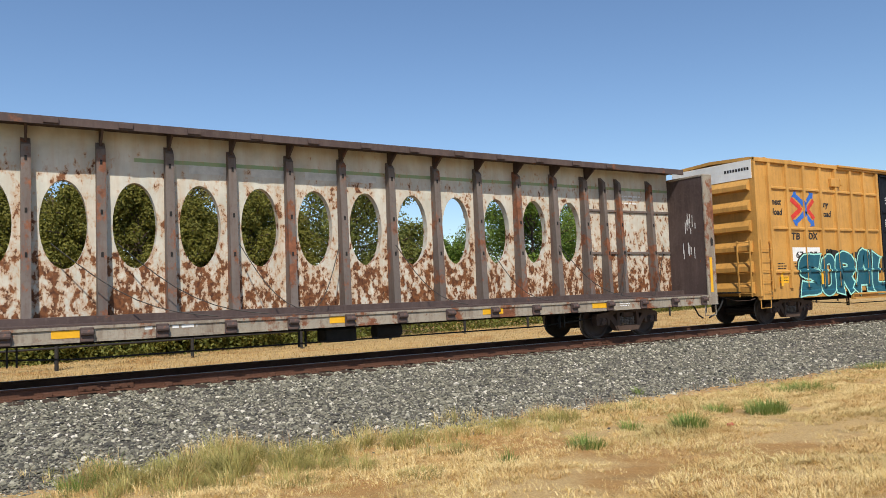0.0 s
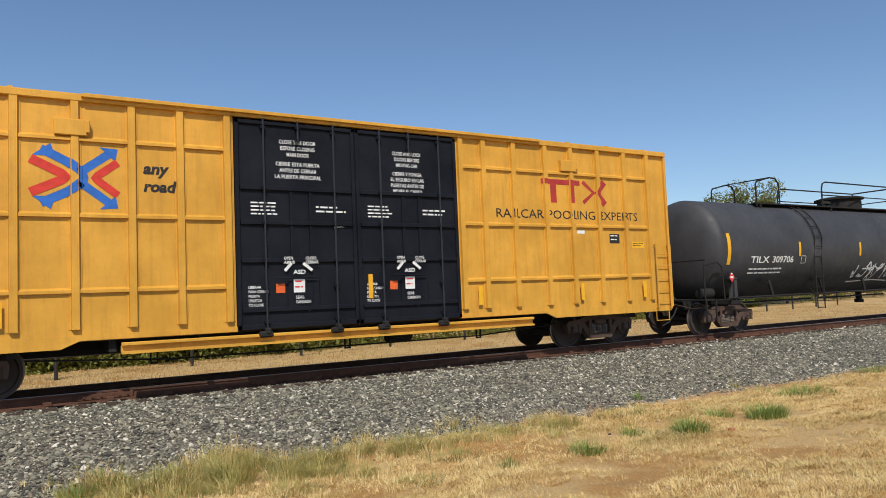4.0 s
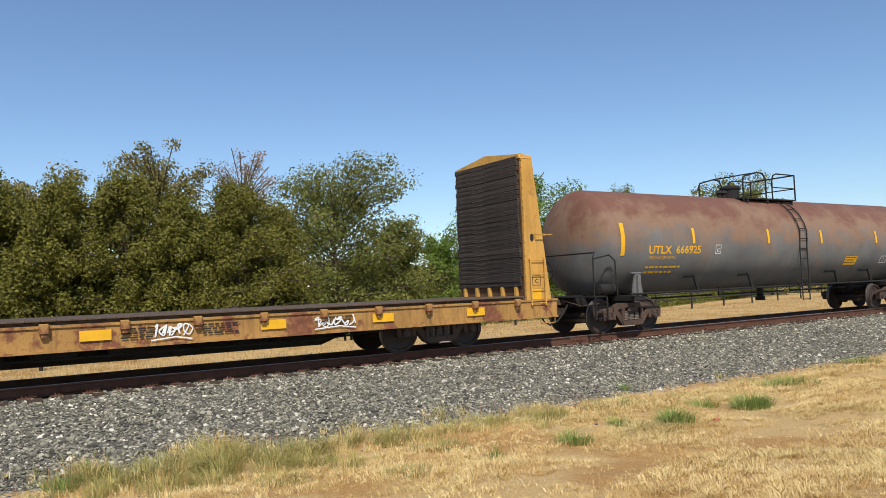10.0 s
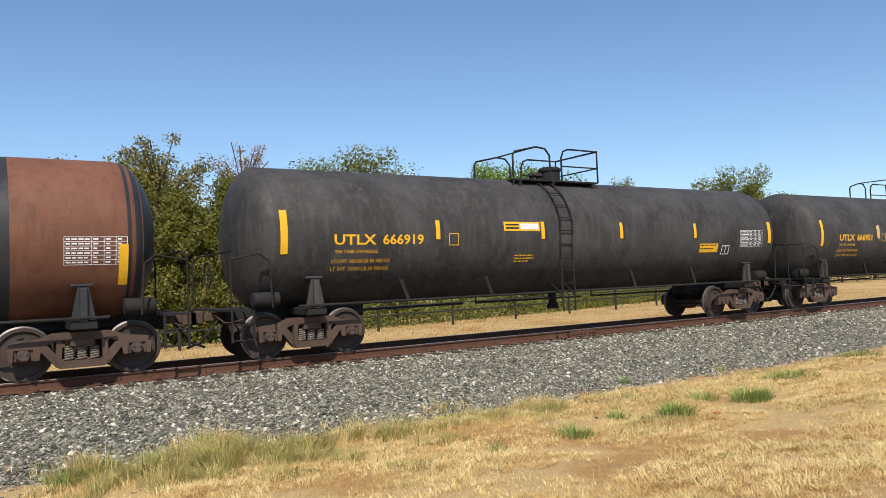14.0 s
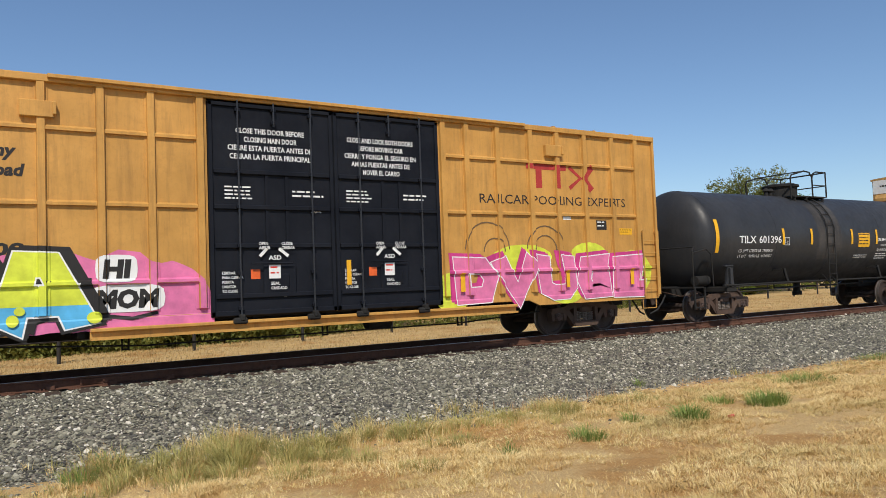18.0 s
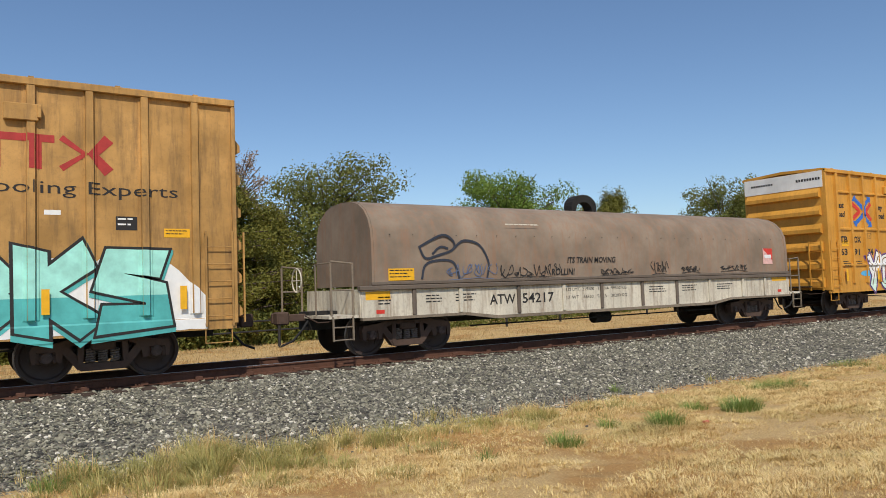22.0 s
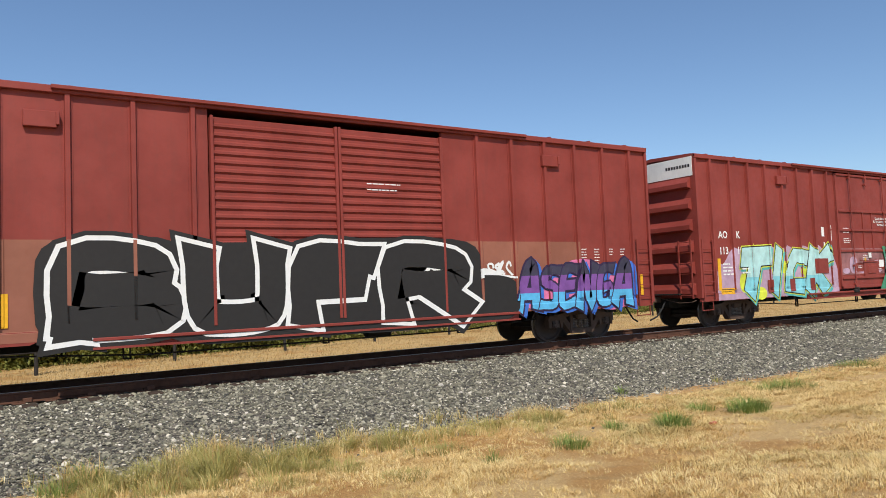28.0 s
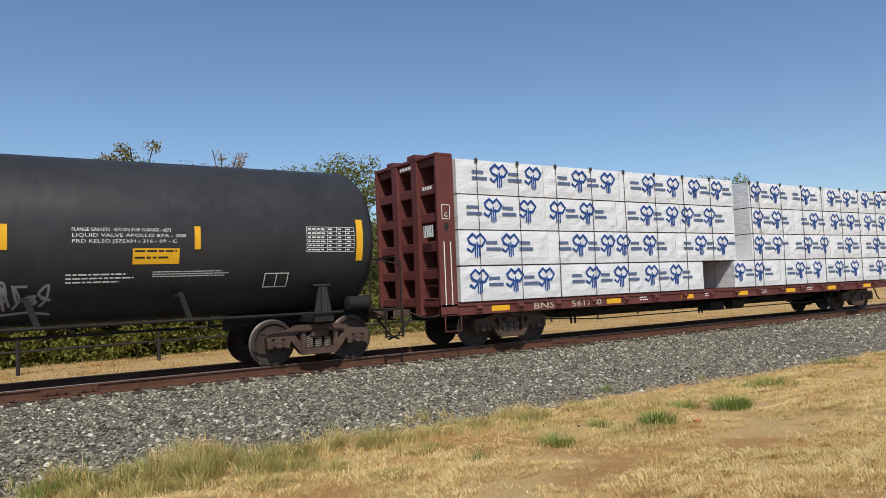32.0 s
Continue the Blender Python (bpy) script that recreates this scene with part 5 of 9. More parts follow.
def pool_car(left, right, paint, label, marks, numbers, logo, words, style="new", old=False, lines=3, big=False, level_marks=False):
    """A yellow box car with two navy doors, its lettering and emblem."""
    if old:
        ribs, belts = [0.70, 1.59, 2.49, 3.40, 4.28, 5.16, 6.03, 6.80, 12.70, 13.62, 14.55, 15.41, 16.29, 17.18, 18.05], ()
    else:
        ribs, belts = [0.72, 1.62, 2.52, 3.43, 4.33, 5.23, 6.05, 6.90, 12.15, 12.78, 13.65, 14.62, 15.45, 16.35, 17.29, 18.15], (1.76, 3.04, 4.35)
        if style == "wide":
            belts = (1.63, 2.98, 4.24)
    root, o, s, door_face = box_car(left, right, paint, label, (7.03, 12.03), ribs, belts, NAVY, None, END_WHITE)
    for body, x0, x1, z, h in marks + numbers:
        write(root, s, body, o + x0, o + x1, z, h, BLACK_INK, 0.05, 0.12 if style == "wide" else 0.0)
    (a, b), (z0, z1) = logo
    arrow_logo(root, s, o + a, o + b, z0, z1)
    for body, x0, x1, z in (("next", a - 1.03, a - 0.55, z0 + 0.62), ("load", a - 1.03, a - 0.5, z0 + 0.30), ("any", b + 0.45, b + 0.90, z0 + 0.62), ("road", b + 0.45, b + 1.02, z0 + 0.30)):
        write(root, s, body, o + x0, o + x1, z, 0.2, BLACK_INK, 0.055, 0.2)
    block_logo(root, s, o + 14.5, o + 16.6, 3.62, 4.2)
    write(root, s, words, o + 13.1, o + 17.75, 3.22, 0.22, BLACK_INK, 0.0)
    # notices on the doors
    d = FlatSide(-1.53 - 0.032)
    rows = (("CLOSE THIS DOOR", "BEFORE CLOSING", "MAIN DOOR", "CIERRE ESTA PUERTA", "ANTES DE CERRAR", "LA PUERTA PRINCIPAL"), ("CLOSE AND LOCK", "DOORS BEFORE", "MOVING CAR", "CIERRE Y PONGA", "EL SEGURO EN LAS", "PUERTAS ANTES DE", "MOVER EL CARRO"))
    if big:
        rows = (("CLOSE THIS DOOR BEFORE", "CLOSING MAIN DOOR", "CIERRE ESTA PUERTA ANTES DE", "CERRAR LA PUERTA PRINCIPAL"), ("CLOSE AND LOCK BOTH DOORS", "BEFORE MOVING CAR", "CIERRE Y PONGA EL SEGURO EN", "AMBAS PUERTAS ANTES DE", "MOVER EL CARRO"))
        for k, x in enumerate((8.24, 10.62)):
            z = 4.40 - (0.02 if k else 0)
            for body in rows[k]:
                w = 0.062 * len(body)
                write(root, d, body, o + x - w / 2, o + x + w / 2, z, 0.10, WHITE_INK, 0.03)
                z -= 0.165
        rows = ((), ())
    for k, x in enumerate((7.95, 10.42)):
        small_print(root, d, o + x + 0.7, o + x + 1.35, 3.33, 2, WHITE_INK, 15 + k, 0.05)
        for body, dx, z in (("OPEN", -0.02, 2.26), ("ABRIR", -0.02, 2.18), ("CLOSE", 0.42, 2.26), ("CERRAR", 0.42, 2.18), ("SEAL", 0.2, 1.50), ("CANDADO", 0.2, 1.41)):
            write(root, d, body, o + x + dx, o + x + dx + 0.045 * len(body), z, 0.06, WHITE_INK, 0.02, lift=0.09)
        for i, body in enumerate(("LIBERAR", "PARA CERRAR", "PUERTA", "UNLATCH", "TO CLOSE", "DOOR")):
            write(root, d, body, o + x - 0.70, o + x - 0.70 + 0.036 * len(body), 1.72 - 0.085 * i, 0.052, WHITE_INK, 0.02)
        z = 4.55 - (0.06 if k else 0)
        for i, body in enumerate(rows[k][: (2 * lines) + (1 if k and lines == 3 else 0)]):
            w = 0.05 * len(body) + 0.02
            write(root, d, body, o + x + 0.35 - w / 2, o + x + 0.35 + w / 2, z, 0.078, WHITE_INK, 0.02)
            z -= 0.125 if i != 2 else 0.19
        small_print(root, d, o + x - 0.62, o + x + 0.0, 3.38, 4, WHITE_INK, 5 + k, 0.042)
        write(root, d, "ASD", o + x + 0.18, o + x + 0.43, 1.98, 0.085, WHITE_INK, 0.03, lift=0.05)
        part("tag", lay([rect(o + x - 0.16, o + x + 0.02, 1.62, 1.80)], d, 0.006), ORANGE_MARK, root, "orange tag on the door")
        label_box(root, d, o + x + 0.17, o + x + 0.40, 1.62, 1.88, WHITE_INK, RED_PAINT, 2, 0.075, k)
        tagm = [ribbon([(o + x + 0.02, 2.06), (o + x + 0.13, 2.18)], 0.06), ribbon([(o + x + 0.40, 2.18), (o + x + 0.55, 2.06)], 0.06)]
        part("stencil", lay(tagm, d, 0.055), WHITE_INK, root)
        part("stencil", lay([rect(o + x + 0.48, o + x + 0.53, 1.26, 1.40)], d, 0.006), WHITE_INK, root)
    write(root, d, "70K", o + 9.02, o + 9.25, 2.90, 0.09, WHITE_INK, 0.02)
    part("reflector_strip", lay([rect(o + 9.76, o + 9.86, 1.45, 1.95)], d, 0.006), YELLOW_MARK, root)
    # stencils on the body
    label_box(root, s, o + 0.95, o + 1.40, 2.43, 2.62, YELLOW_MARK, BLACK_INK, 2, seed=3) if style == "new" else label_box(root, s, o + 1.02, o + 1.5, 1.28, 1.48, YELLOW_MARK, BLACK_INK, 2, seed=3)
    label_box(root, s, o + 17.5, o + 17.95, 2.50, 2.66, YELLOW_MARK, BLACK_INK, 2, seed=4)
    label_box(root, s, o + 16.7, o + 17.05, 2.62, 2.86, BLACK_INK, WHITE_INK, 2, seed=5)
    frame_box(root, s, o + 2.75, o + 2.98, 2.72, 2.92, BLACK_INK)
    write(root, s, "F", o + 2.83, o + 2.90, 2.76, 0.08, BLACK_INK, 0.02)
    low = 3.0 if marks[0][3] > 3 else 1.9
    small_print(root, s, o + 0.98, o + 1.45, low, 3, BLACK_INK, 6, 0.045)
    small_print(root, s, o + 1.85, o + 2.25, low, 2, BLACK_INK, 7, 0.05)
    part("placard", lay([rect(o + 15.6, o + 15.85, 2.86, 2.94)], s, 0.004), WHITE_INK, root)
    for x in (1.0, 3.15, 12.48, 15.55, 17.75):
        part("reflector_strip", lay([rect(o + x, o + x + 0.46, 1.2, 1.32) if level_marks else rect(o + x, o + x + 0.12, 1.2, 1.62)], s, 0.08), YELLOW_MARK, root)
    return root, o, s


# ---- tank cars ----
def tank_car(left_bar, right_bar, radius, centre, paint, label, trucks, bars, ladder_x, deck, dome, braces, gear="single", extra=0.14, head=0.58):
    """A tank car. All places along it are absolute places in the train."""
    x0, x1 = left_bar - extra, right_bar + extra
    root, mid = start_car("tank_car", x0 - head, x1 + head, label, "tank car")
    a, b = x0 - mid, x1 - mid
    R, C = radius, centre
    prof = [(a - head * math.cos(t * math.pi / 20), R * math.sin(t * math.pi / 20)) for t in range(1, 11)]
    n = 9
    prof += [(a + (b - a) * i / n, R) for i in range(1, n)]
    prof += [(b + head * math.cos(t * math.pi / 20), R * math.sin(t * math.pi / 20)) for t in range(10, 0, -1)]
    s = Shape()
    s.lathe(prof, "x", 72, (0, 0, C))
    part("tank_shell", s, paint, root, smooth=True)
    for x in (a, a + (b - a) * 0.25, a + (b - a) * 0.5, a + (b - a) * 0.75, b):
        w = Shape()
        w.lathe([(x - 0.012, R - 0.004), (x - 0.008, R + 0.004), (x + 0.008, R + 0.004), (x + 0.012, R - 0.004)], "x", 72, (0, 0, C))
        part("weld_seam", w, paint, root, smooth=True)
    side = RoundSide(R, C)
    # stub sills, bolsters and saddles
    for d, t, e in ((-1, trucks[0] - mid, a - head), (1, trucks[1] - mid, b + head)):
        end = e + d * 0.15
        st = Shape()
        st.box(t - d * 1.6, end, -0.25, 0.25, 0.72, 1.05, 0.02)
        part("stub_sill", st, BLACK, root)
        bo = Shape()
        bo.box(t - 0.22, t + 0.22, -1.40, 1.40, 0.84, 1.0, 0.02)
        part("body_bolster", bo, BLACK, root)
        for sy in (-1, 1):
            sd = Shape()
            sd.prism([(t - 0.20, 0.98), (t + 0.20, 0.98), (t + 0.08, 1.60), (t - 0.08, 1.60)], sy * 1.28, sy * 1.34)
            sd.box(t - 0.2, t + 0.16, sy * 1.26, sy * 1.36, 1.58, 1.63, 0.01)
            sd.box(t - 0.06, t + 0.06, sy * 1.34, sy * 1.42, 0.98, 1.55, 0.01)
            part("saddle", sd, paint if gear != "painted" else BLACK, root)
        pf = Shape()
        pf.box(e - 0.05 * d, end + d * 0.22, -1.45, 1.45, 1.0, 1.04)
        part("end_platform", pf, BLACK, root)
        hr = Shape()
        hx = end + d * 0.18
        hr.tube([(hx, -1.42, 1.02), (hx, -1.42, 2.05), (hx - d * 0.1, -1.38, 2.17), (hx - d * 0.1, 1.38, 2.17), (hx, 1.42, 2.05), (hx, 1.42, 1.02)], 0.02, 7)
        hr.tube([(hx, -1.42, 2.0), (hx - d * 0.55, -1.46, 2.1), (hx - d * 0.75, -1.46, 1.95), (hx - d * 0.8, -1.46, 1.04)], 0.02, 7)
        part("end_handrail", hr, BLACK, root)
        lg = Shape()
        for z in (0.45, 0.75):
            lg.tube([(hx, -1.44, z), (hx - d * 0.42, -1.44, z)], 0.014, 6)
        for x in (hx, hx - d * 0.42):
            lg.box(x - 0.02, x + 0.02, -1.46, -1.42, 0.42, 1.02)
        part("step", lg, BLACK, root)
        bx = Shape()
        bx.lathe([(-0.28, 0.05), (-0.26, 0.15), (0.26, 0.15), (0.28, 0.05)], "x", 14, (t + d * 0.95, -1.05, 1.2))
        part("air_reservoir", bx, BLACK, root, smooth=True)
        coupler(root, end, d)
        truck(root, t)
    brake_wheel(root, a - head - 0.25, 0.5, 1.75, BLACK)
    # running pipe with braces
    p = Shape()
    p.tube([(trucks[0] - mid - 0.4, -1.42, 1.04), (trucks[1] - mid + 0.4, -1.42, 1.04)], 0.028, 8)
    part("running_pipe", p, BLACK, root, "long pipe along the foot of the tank")
    for x in braces:
        q = Shape()
        xx = x - mid
        sz = C - R * 0.72
        q.prism([(xx - 0.22, sz + 0.08), (xx - 0.12, sz + 0.08), (xx + 0.06, 1.04), (xx - 0.04, 1.04)], -1.43, -1.38)
        q.box(xx - 0.22, xx - 0.1, -1.40, -R * 0.62, sz, sz + 0.06)
        part("pipe_brace", q, BLACK, root)
    bv = Shape()
    bv.lathe([(0, 0.16), (0.12, 0.16), (0.14, 0.11), (0.42, 0.11), (0.45, 0.14), (0.5, 0.14)], "z", 14, ((a + b) / 2 + 0.2, 0, C - R - 0.44))
    part("bottom_valve", bv, BLACK, root, smooth=True)
    ur = Shape()
    for k in range(4):
        ur.tube([(a + 1.5 + (b - a - 3) * k / 3.4, -0.5, 0.86), (a + 1.5 + (b - a - 3) * (k + 0.9) / 3.4, -0.5, 0.86)], 0.03, 6)
        ur.tube([(a + 1.5 + (b - a - 3) * k / 3.4, -0.5, 0.86), (a + 1.5 + (b - a - 3) * k / 3.4, -0.5, C - R * 0.9)], 0.02, 6)
    part("brake_pipe", ur, BLACK, root)
    # side ladder that follows the shell
    lx = ladder_x - mid
    path = [(-1.50, 0.55), (-1.50, C - 0.2)]
    for t in range(1, 8):
        g = math.radians(t * 11)
        path.append((-(R + 0.06) * math.cos(g), C + (R + 0.06) * math.sin(g)))
    ls = Shape()
    for x in (lx - 0.2, lx + 0.2):
        ls.tube([(x, u, w) for u, w in path], 0.022, 6)
        ls.tube([(x, -1.50, 0.95), (x - 0.3, -1.42, 1.25)], 0.018, 6)
    lad = part("ladder", ls, BLACK, root)
    zr = 0.58
    while zr < C + R * 0.85:
        yy = -1.50 if zr < C - 0.2 else -(R + 0.06) * math.sqrt(max(0.04, 1 - ((zr - C) / (R + 0.06)) ** 2))
        yy = min(yy, -0.3)
        r = Shape()
        r.tube([(lx - 0.2, yy, zr), (lx + 0.2, yy, zr)], 0.014, 6)
        part("rung", r, BLACK, lad)
        zr += 0.33
    # top platform, rails and dome
    top = C + R
    d0, d1 = deck[0] - mid + (0.3 if gear != "long" else 0.0), deck[1] - mid - (0.25 if gear != "long" else 0.0)
    pl = Shape()
    pl.box(d0 + 0.35, d1, -0.85, -0.45, top - 0.10, top - 0.06).box(d0 + 0.35, d1, 0.45, 0.85, top - 0.10, top - 0.06)
    for x in (d0 + 0.5, (d0 + d1) / 2, d1 - 0.2):
        pl.box(x - 0.04, x + 0.04, -0.85, 0.85, top - 0.13, top - 0.10)
        for sy in (-1, 1):
            pl.box(x - 0.03, x + 0.03, sy * 0.76, sy * 0.84, top - 0.38, top - 0.10)
    plat = part("top_platform", pl, BLACK, root)
    ht = top + 0.78
    for sy in (-0.84, 0.84):
        h = Shape()
        e0 = d0 + 0.28
        h.tube([(e0, sy, top - 0.18), (e0, sy, ht - 0.26), (e0 + 0.06, sy, ht - 0.16), (d0 + 1.05, sy, ht), (d0 + 1.35, sy, ht - 0.03), (d0 + 1.5, sy, ht - 0.2), (d0 + 1.5, sy, top - 0.08)], 0.026, 7)
        part("handrail", h, BLACK, plat)
        h = Shape()
        s2 = max(d0 + 1.5, d1 - (1.3 if gear != "long" else 5.0))
        h.tube([(s2, sy, top - 0.08), (s2, sy, ht - 0.25), (s2 + 0.08, sy, ht - 0.06), (s2 + 0.25, sy, ht), (d1, sy, ht), (d1, sy, top - 0.08)], 0.026, 7)
        h.tube([(s2, sy, top + 0.32), (d1, sy, top + 0.32)], 0.02, 6)
        part("handrail", h, BLACK, plat)
    for x, z, r in ((d1, ht, 0.026), (d1, top + 0.32, 0.02), (d0 + 1.05, ht, 0.02)):
        e = Shape()
        e.tube([(x, -0.84, z), (x, 0.84, z)], r, 7)
        part("cross_rail", e, BLACK, plat)
    c0, c1 = dome[0] - mid, dome[1] - mid
    r = (c1 - c0) / 2
    dm = Shape()
    dm.lathe([(top - 0.12, r * 0.92), (top + 0.30, r * 0.92), (top + 0.31, r * 1.04), (top + 0.37, r * 1.04), (top + 0.42, r * 0.8), (top + 0.44, r * 0.3)], "z", 24, ((c0 + c1) / 2, 0, 0))
    part("dome", dm, BLACK, root, "lidded valve housing on top of the tank", True)
    vl = Shape()
    for x in (c0 - 0.45, c0 - 0.22):
        vl.lathe([(top - 0.05, 0.07), (top + 0.12, 0.07), (top + 0.14, 0.12), (top + 0.2, 0.1), (top + 0.24, 0.04)], "z", 10, (x, -0.15, 0))
    part("safety_valve", vl, BLACK, root, smooth=True)
    for k, (x, z0, z1) in enumerate(bars):
        w = 0.075 if k in (0, len(bars) - 1) else 0.055
        part("reflector_strip", lay([rect(x - mid - w, x - mid + w, z0, z1)], side, 0.014), YELLOW_MARK, root)
    return root, mid, side


def data_table(root, side, x0, x1, z0, z1, ink, lift=0.005):
    bars = [rect(x0, x1, z0 + (z1 - z0) * k / 6, z0 + (z1 - z0) * k / 6 + 0.008) for k in range(7)] + [rect(x0 + (x1 - x0) * f, x0 + (x1 - x0) * f + 0.008, z0, z1) for f in (0, 0.42, 0.62, 0.81, 0.993)]
    part("data_table", lay(bars, side, lift), ink, root, "stencilled data table")
    rnd = random.Random(7)
    cells = []
    for r in range(6):
        for c, n in ((0.0, 4), (0.42, 1), (0.62, 1), (0.81, 1)):
            x = x0 + 0.03 + (x1 - x0) * c
            z = z0 + (z1 - z0) * r / 6 + 0.032
            for k in range(n):
                wd = rnd.uniform(0.06, 0.1)
                cells.append(rect(x, x + wd, z, z + (z1 - z0) / 6 * 0.32))
                x += wd + 0.02
    part("lettering", lay(cells, side, lift), ink, root)


def diamond(root, side, x, z, r, colour, ink=None, number=""):
    part("hazard_placard", lay([([(x - r * 0.8, z), (x, z - r), (x + r * 0.8, z), (x, z + r)], [(0, 1, 2, 3)])], FlatSide(-1.44), 0.0), colour, root, "diamond hazard placard")
    if number:
        write(root, FlatSide(-1.44), number, x - r * 0.5, x + r * 0.5, z - 0.045, 0.09, ink, 0.04)
    elif ink:
        part("placard_print", lay([rect(x - r * 0.4, x + r * 0.4, z - 0.03, z + 0.03), rect(x - r * 0.25, x + r * 0.25, z + 0.08, z + 0.12)], FlatSide(-1.44), 0.004), ink, root)


# ---- open cars ----
def centre_beam_mats():
    m, nt, p = base("beam_panel_rusting", 0.6)
    c = nt.nodes.new("ShaderNodeTexCoord")
    sep = nt.nodes.new("ShaderNodeSeparateXYZ")
    nt.links.new(c.outputs["Object"], sep.inputs[0])
    z = sep.outputs["Z"]
    col = blend(nt, ramp(nt, noise_at(nt, 2.0), 0.35, 0.65), (0.50, 0.49, 0.42), (0.64, 0.62, 0.54))
    band = nt.nodes.new("ShaderNodeMath")
    band.operation = "COMPARE"
    nt.links.new(z, band.inputs[0])
    band.inputs[1].default_value, band.inputs[2].default_value = 4.16, 0.04
    far = nt.nodes.new("ShaderNodeMath")
    far.operation = "MULTIPLY"
    nt.links.new(band.outputs[0], far.inputs[0])
    nt.links.new(ramp(nt, sep.outputs["X"], -4.0, -3.98), far.inputs[1])
    col = blend(nt, far.outputs[0], col, (0.26, 0.38, 0.20))
    low = ramp(nt, z, 1.15, 2.9, 0.135, 0.0)
    high = ramp(nt, z, 3.75, 4.4, 0.045, -0.08)
    n = nt.nodes.new("ShaderNodeMath")
    nt.links.new(noise_at(nt, 6.5, (1.2, 1.0, 0.75), 9.0, 0.66), n.inputs[0])
    nt.links.new(low, n.inputs[1])
    n1 = nt.nodes.new("ShaderNodeMath")
    nt.links.new(n.outputs[0], n1.inputs[0])
    nt.links.new(high, n1.inputs[1])
    n2 = nt.nodes.new("ShaderNodeMath")
    nt.links.new(n1.outputs[0], n2.inputs[0])
    nt.links.new(ramp(nt, noise_at(nt, 1.3, (1, 1, 1), 3.0), 0.35, 0.65, -0.05, 0.05), n2.inputs[1])
    stain = ramp(nt, noise_at(nt, 2.5, (2.0, 1.0, 0.2), 6.0, 0.65), 0.42, 0.7, 0.0, 0.45)
    col = blend(nt, stain, col, (0.46, 0.30, 0.17))
    col = blend(nt, ramp(nt, n2.outputs[0], 0.54, 0.65, 0.0, 0.7), col, (0.45, 0.235, 0.10))
    rust = blend(nt, ramp(nt, noise_at(nt, 14.0), 0.3, 0.7), (0.05, 0.018, 0.010), (0.25, 0.095, 0.032))
    col = blend(nt, ramp(nt, n2.outputs[0], 0.64, 0.67), col, rust)
    nt.links.new(col, p.inputs["Base Color"])
    b = node(nt, "ShaderNodeBump", Strength=0.25, Distance=0.01)
    nt.links.new(n2.outputs[0], b.inputs["Height"])
    nt.links.new(b.outputs[0], p.inputs["Normal"])
    return m


BEAM_PANEL = centre_beam_mats()
BEAM_POST = painted("beam_post_grey_rust", (0.15, 0.125, 0.11), (0.10, 0.045, 0.03), 0.6, 0.7, 0.4, 0.65)
BEAM_DARK = painted("beam_chord_brown", (0.075, 0.05, 0.045), (0.16, 0.12, 0.10), 0.5, 0.5, 0.2, 0.7)
BEAM_SILL = painted("beam_sill_grey", (0.32, 0.28, 0.22), (0.11, 0.05, 0.03), 0.65, 0.8, 0.45, 0.65)
MAROON = painted("centre_beam_maroon", (0.13, 0.035, 0.03), (0.07, 0.03, 0.025), 0.4, 0.3, rough=0.6)
FLAT_YEL = painted("flat_car_yellow_faded", (0.40, 0.215, 0.06), (0.10, 0.045, 0.025), 0.55, 0.85, 0.5, 0.65)
BULK_YEL = painted("bulkhead_yellow", (0.56, 0.305, 0.065), (0.17, 0.08, 0.03), 0.35, 0.55, 0.18, 0.55)
# rust-brown sheet, its colour darkened to paint in the shade between the struts
BULK_BROWN_SHADED = painted("bulkhead_sheet_brown_shaded", (0.12, 0.058, 0.026), (0.05, 0.028, 0.018), 0.4, 0.5, 0.2, 0.65)
DECK_WOOD = plain("deck_timber_grey", (0.10, 0.07, 0.052), 0.9, vary=0.35, scale=6)
def plank_mat():
    m, nt, p = base("creosote_plank", 0.8)
    info = nt.nodes.new("ShaderNodeObjectInfo")
    col = blend(nt, info.outputs["Random"], (0.022, 0.017, 0.014), (0.05, 0.038, 0.03))
    grain = noise_at(nt, 6.0, (1.0, 0.25, 6.0), 6.0, 0.7)
    col = blend(nt, ramp(nt, grain, 0.5, 0.72, 0.0, 0.65), col, (0.17, 0.14, 0.115))
    nt.links.new(col, p.inputs["Base Color"])
    b = node(nt, "ShaderNodeBump", Strength=0.5, Distance=0.01)
    nt.links.new(grain, b.inputs["Height"])
    nt.links.new(b.outputs[0], p.inputs["Normal"])
    return m


PLANK_DARK = plank_mat()
HOOD = painted("hood_dusty_brown", (0.235, 0.18, 0.13), (0.29, 0.155, 0.09), 0.5, 0.9, rough=0.7, bump=0.35, fade=0.2)
COIL_WHITE = painted("coil_car_white", (0.60, 0.55, 0.44), (0.20, 0.12, 0.07), 0.55, 0.95, rough=0.6)
COIL_FLANGE = painted("coil_car_flange_dirty", (0.22, 0.175, 0.125), (0.07, 0.05, 0.035), 0.5, 0.6, rough=0.65)
COIL_RAIL = painted("coil_car_brown_rail", (0.14, 0.11, 0.085), (0.08, 0.06, 0.045), 0.5, 0.4, rough=0.7)
CABLE = plain("steel_cable", (0.06, 0.055, 0.05), 0.6, 0.4)


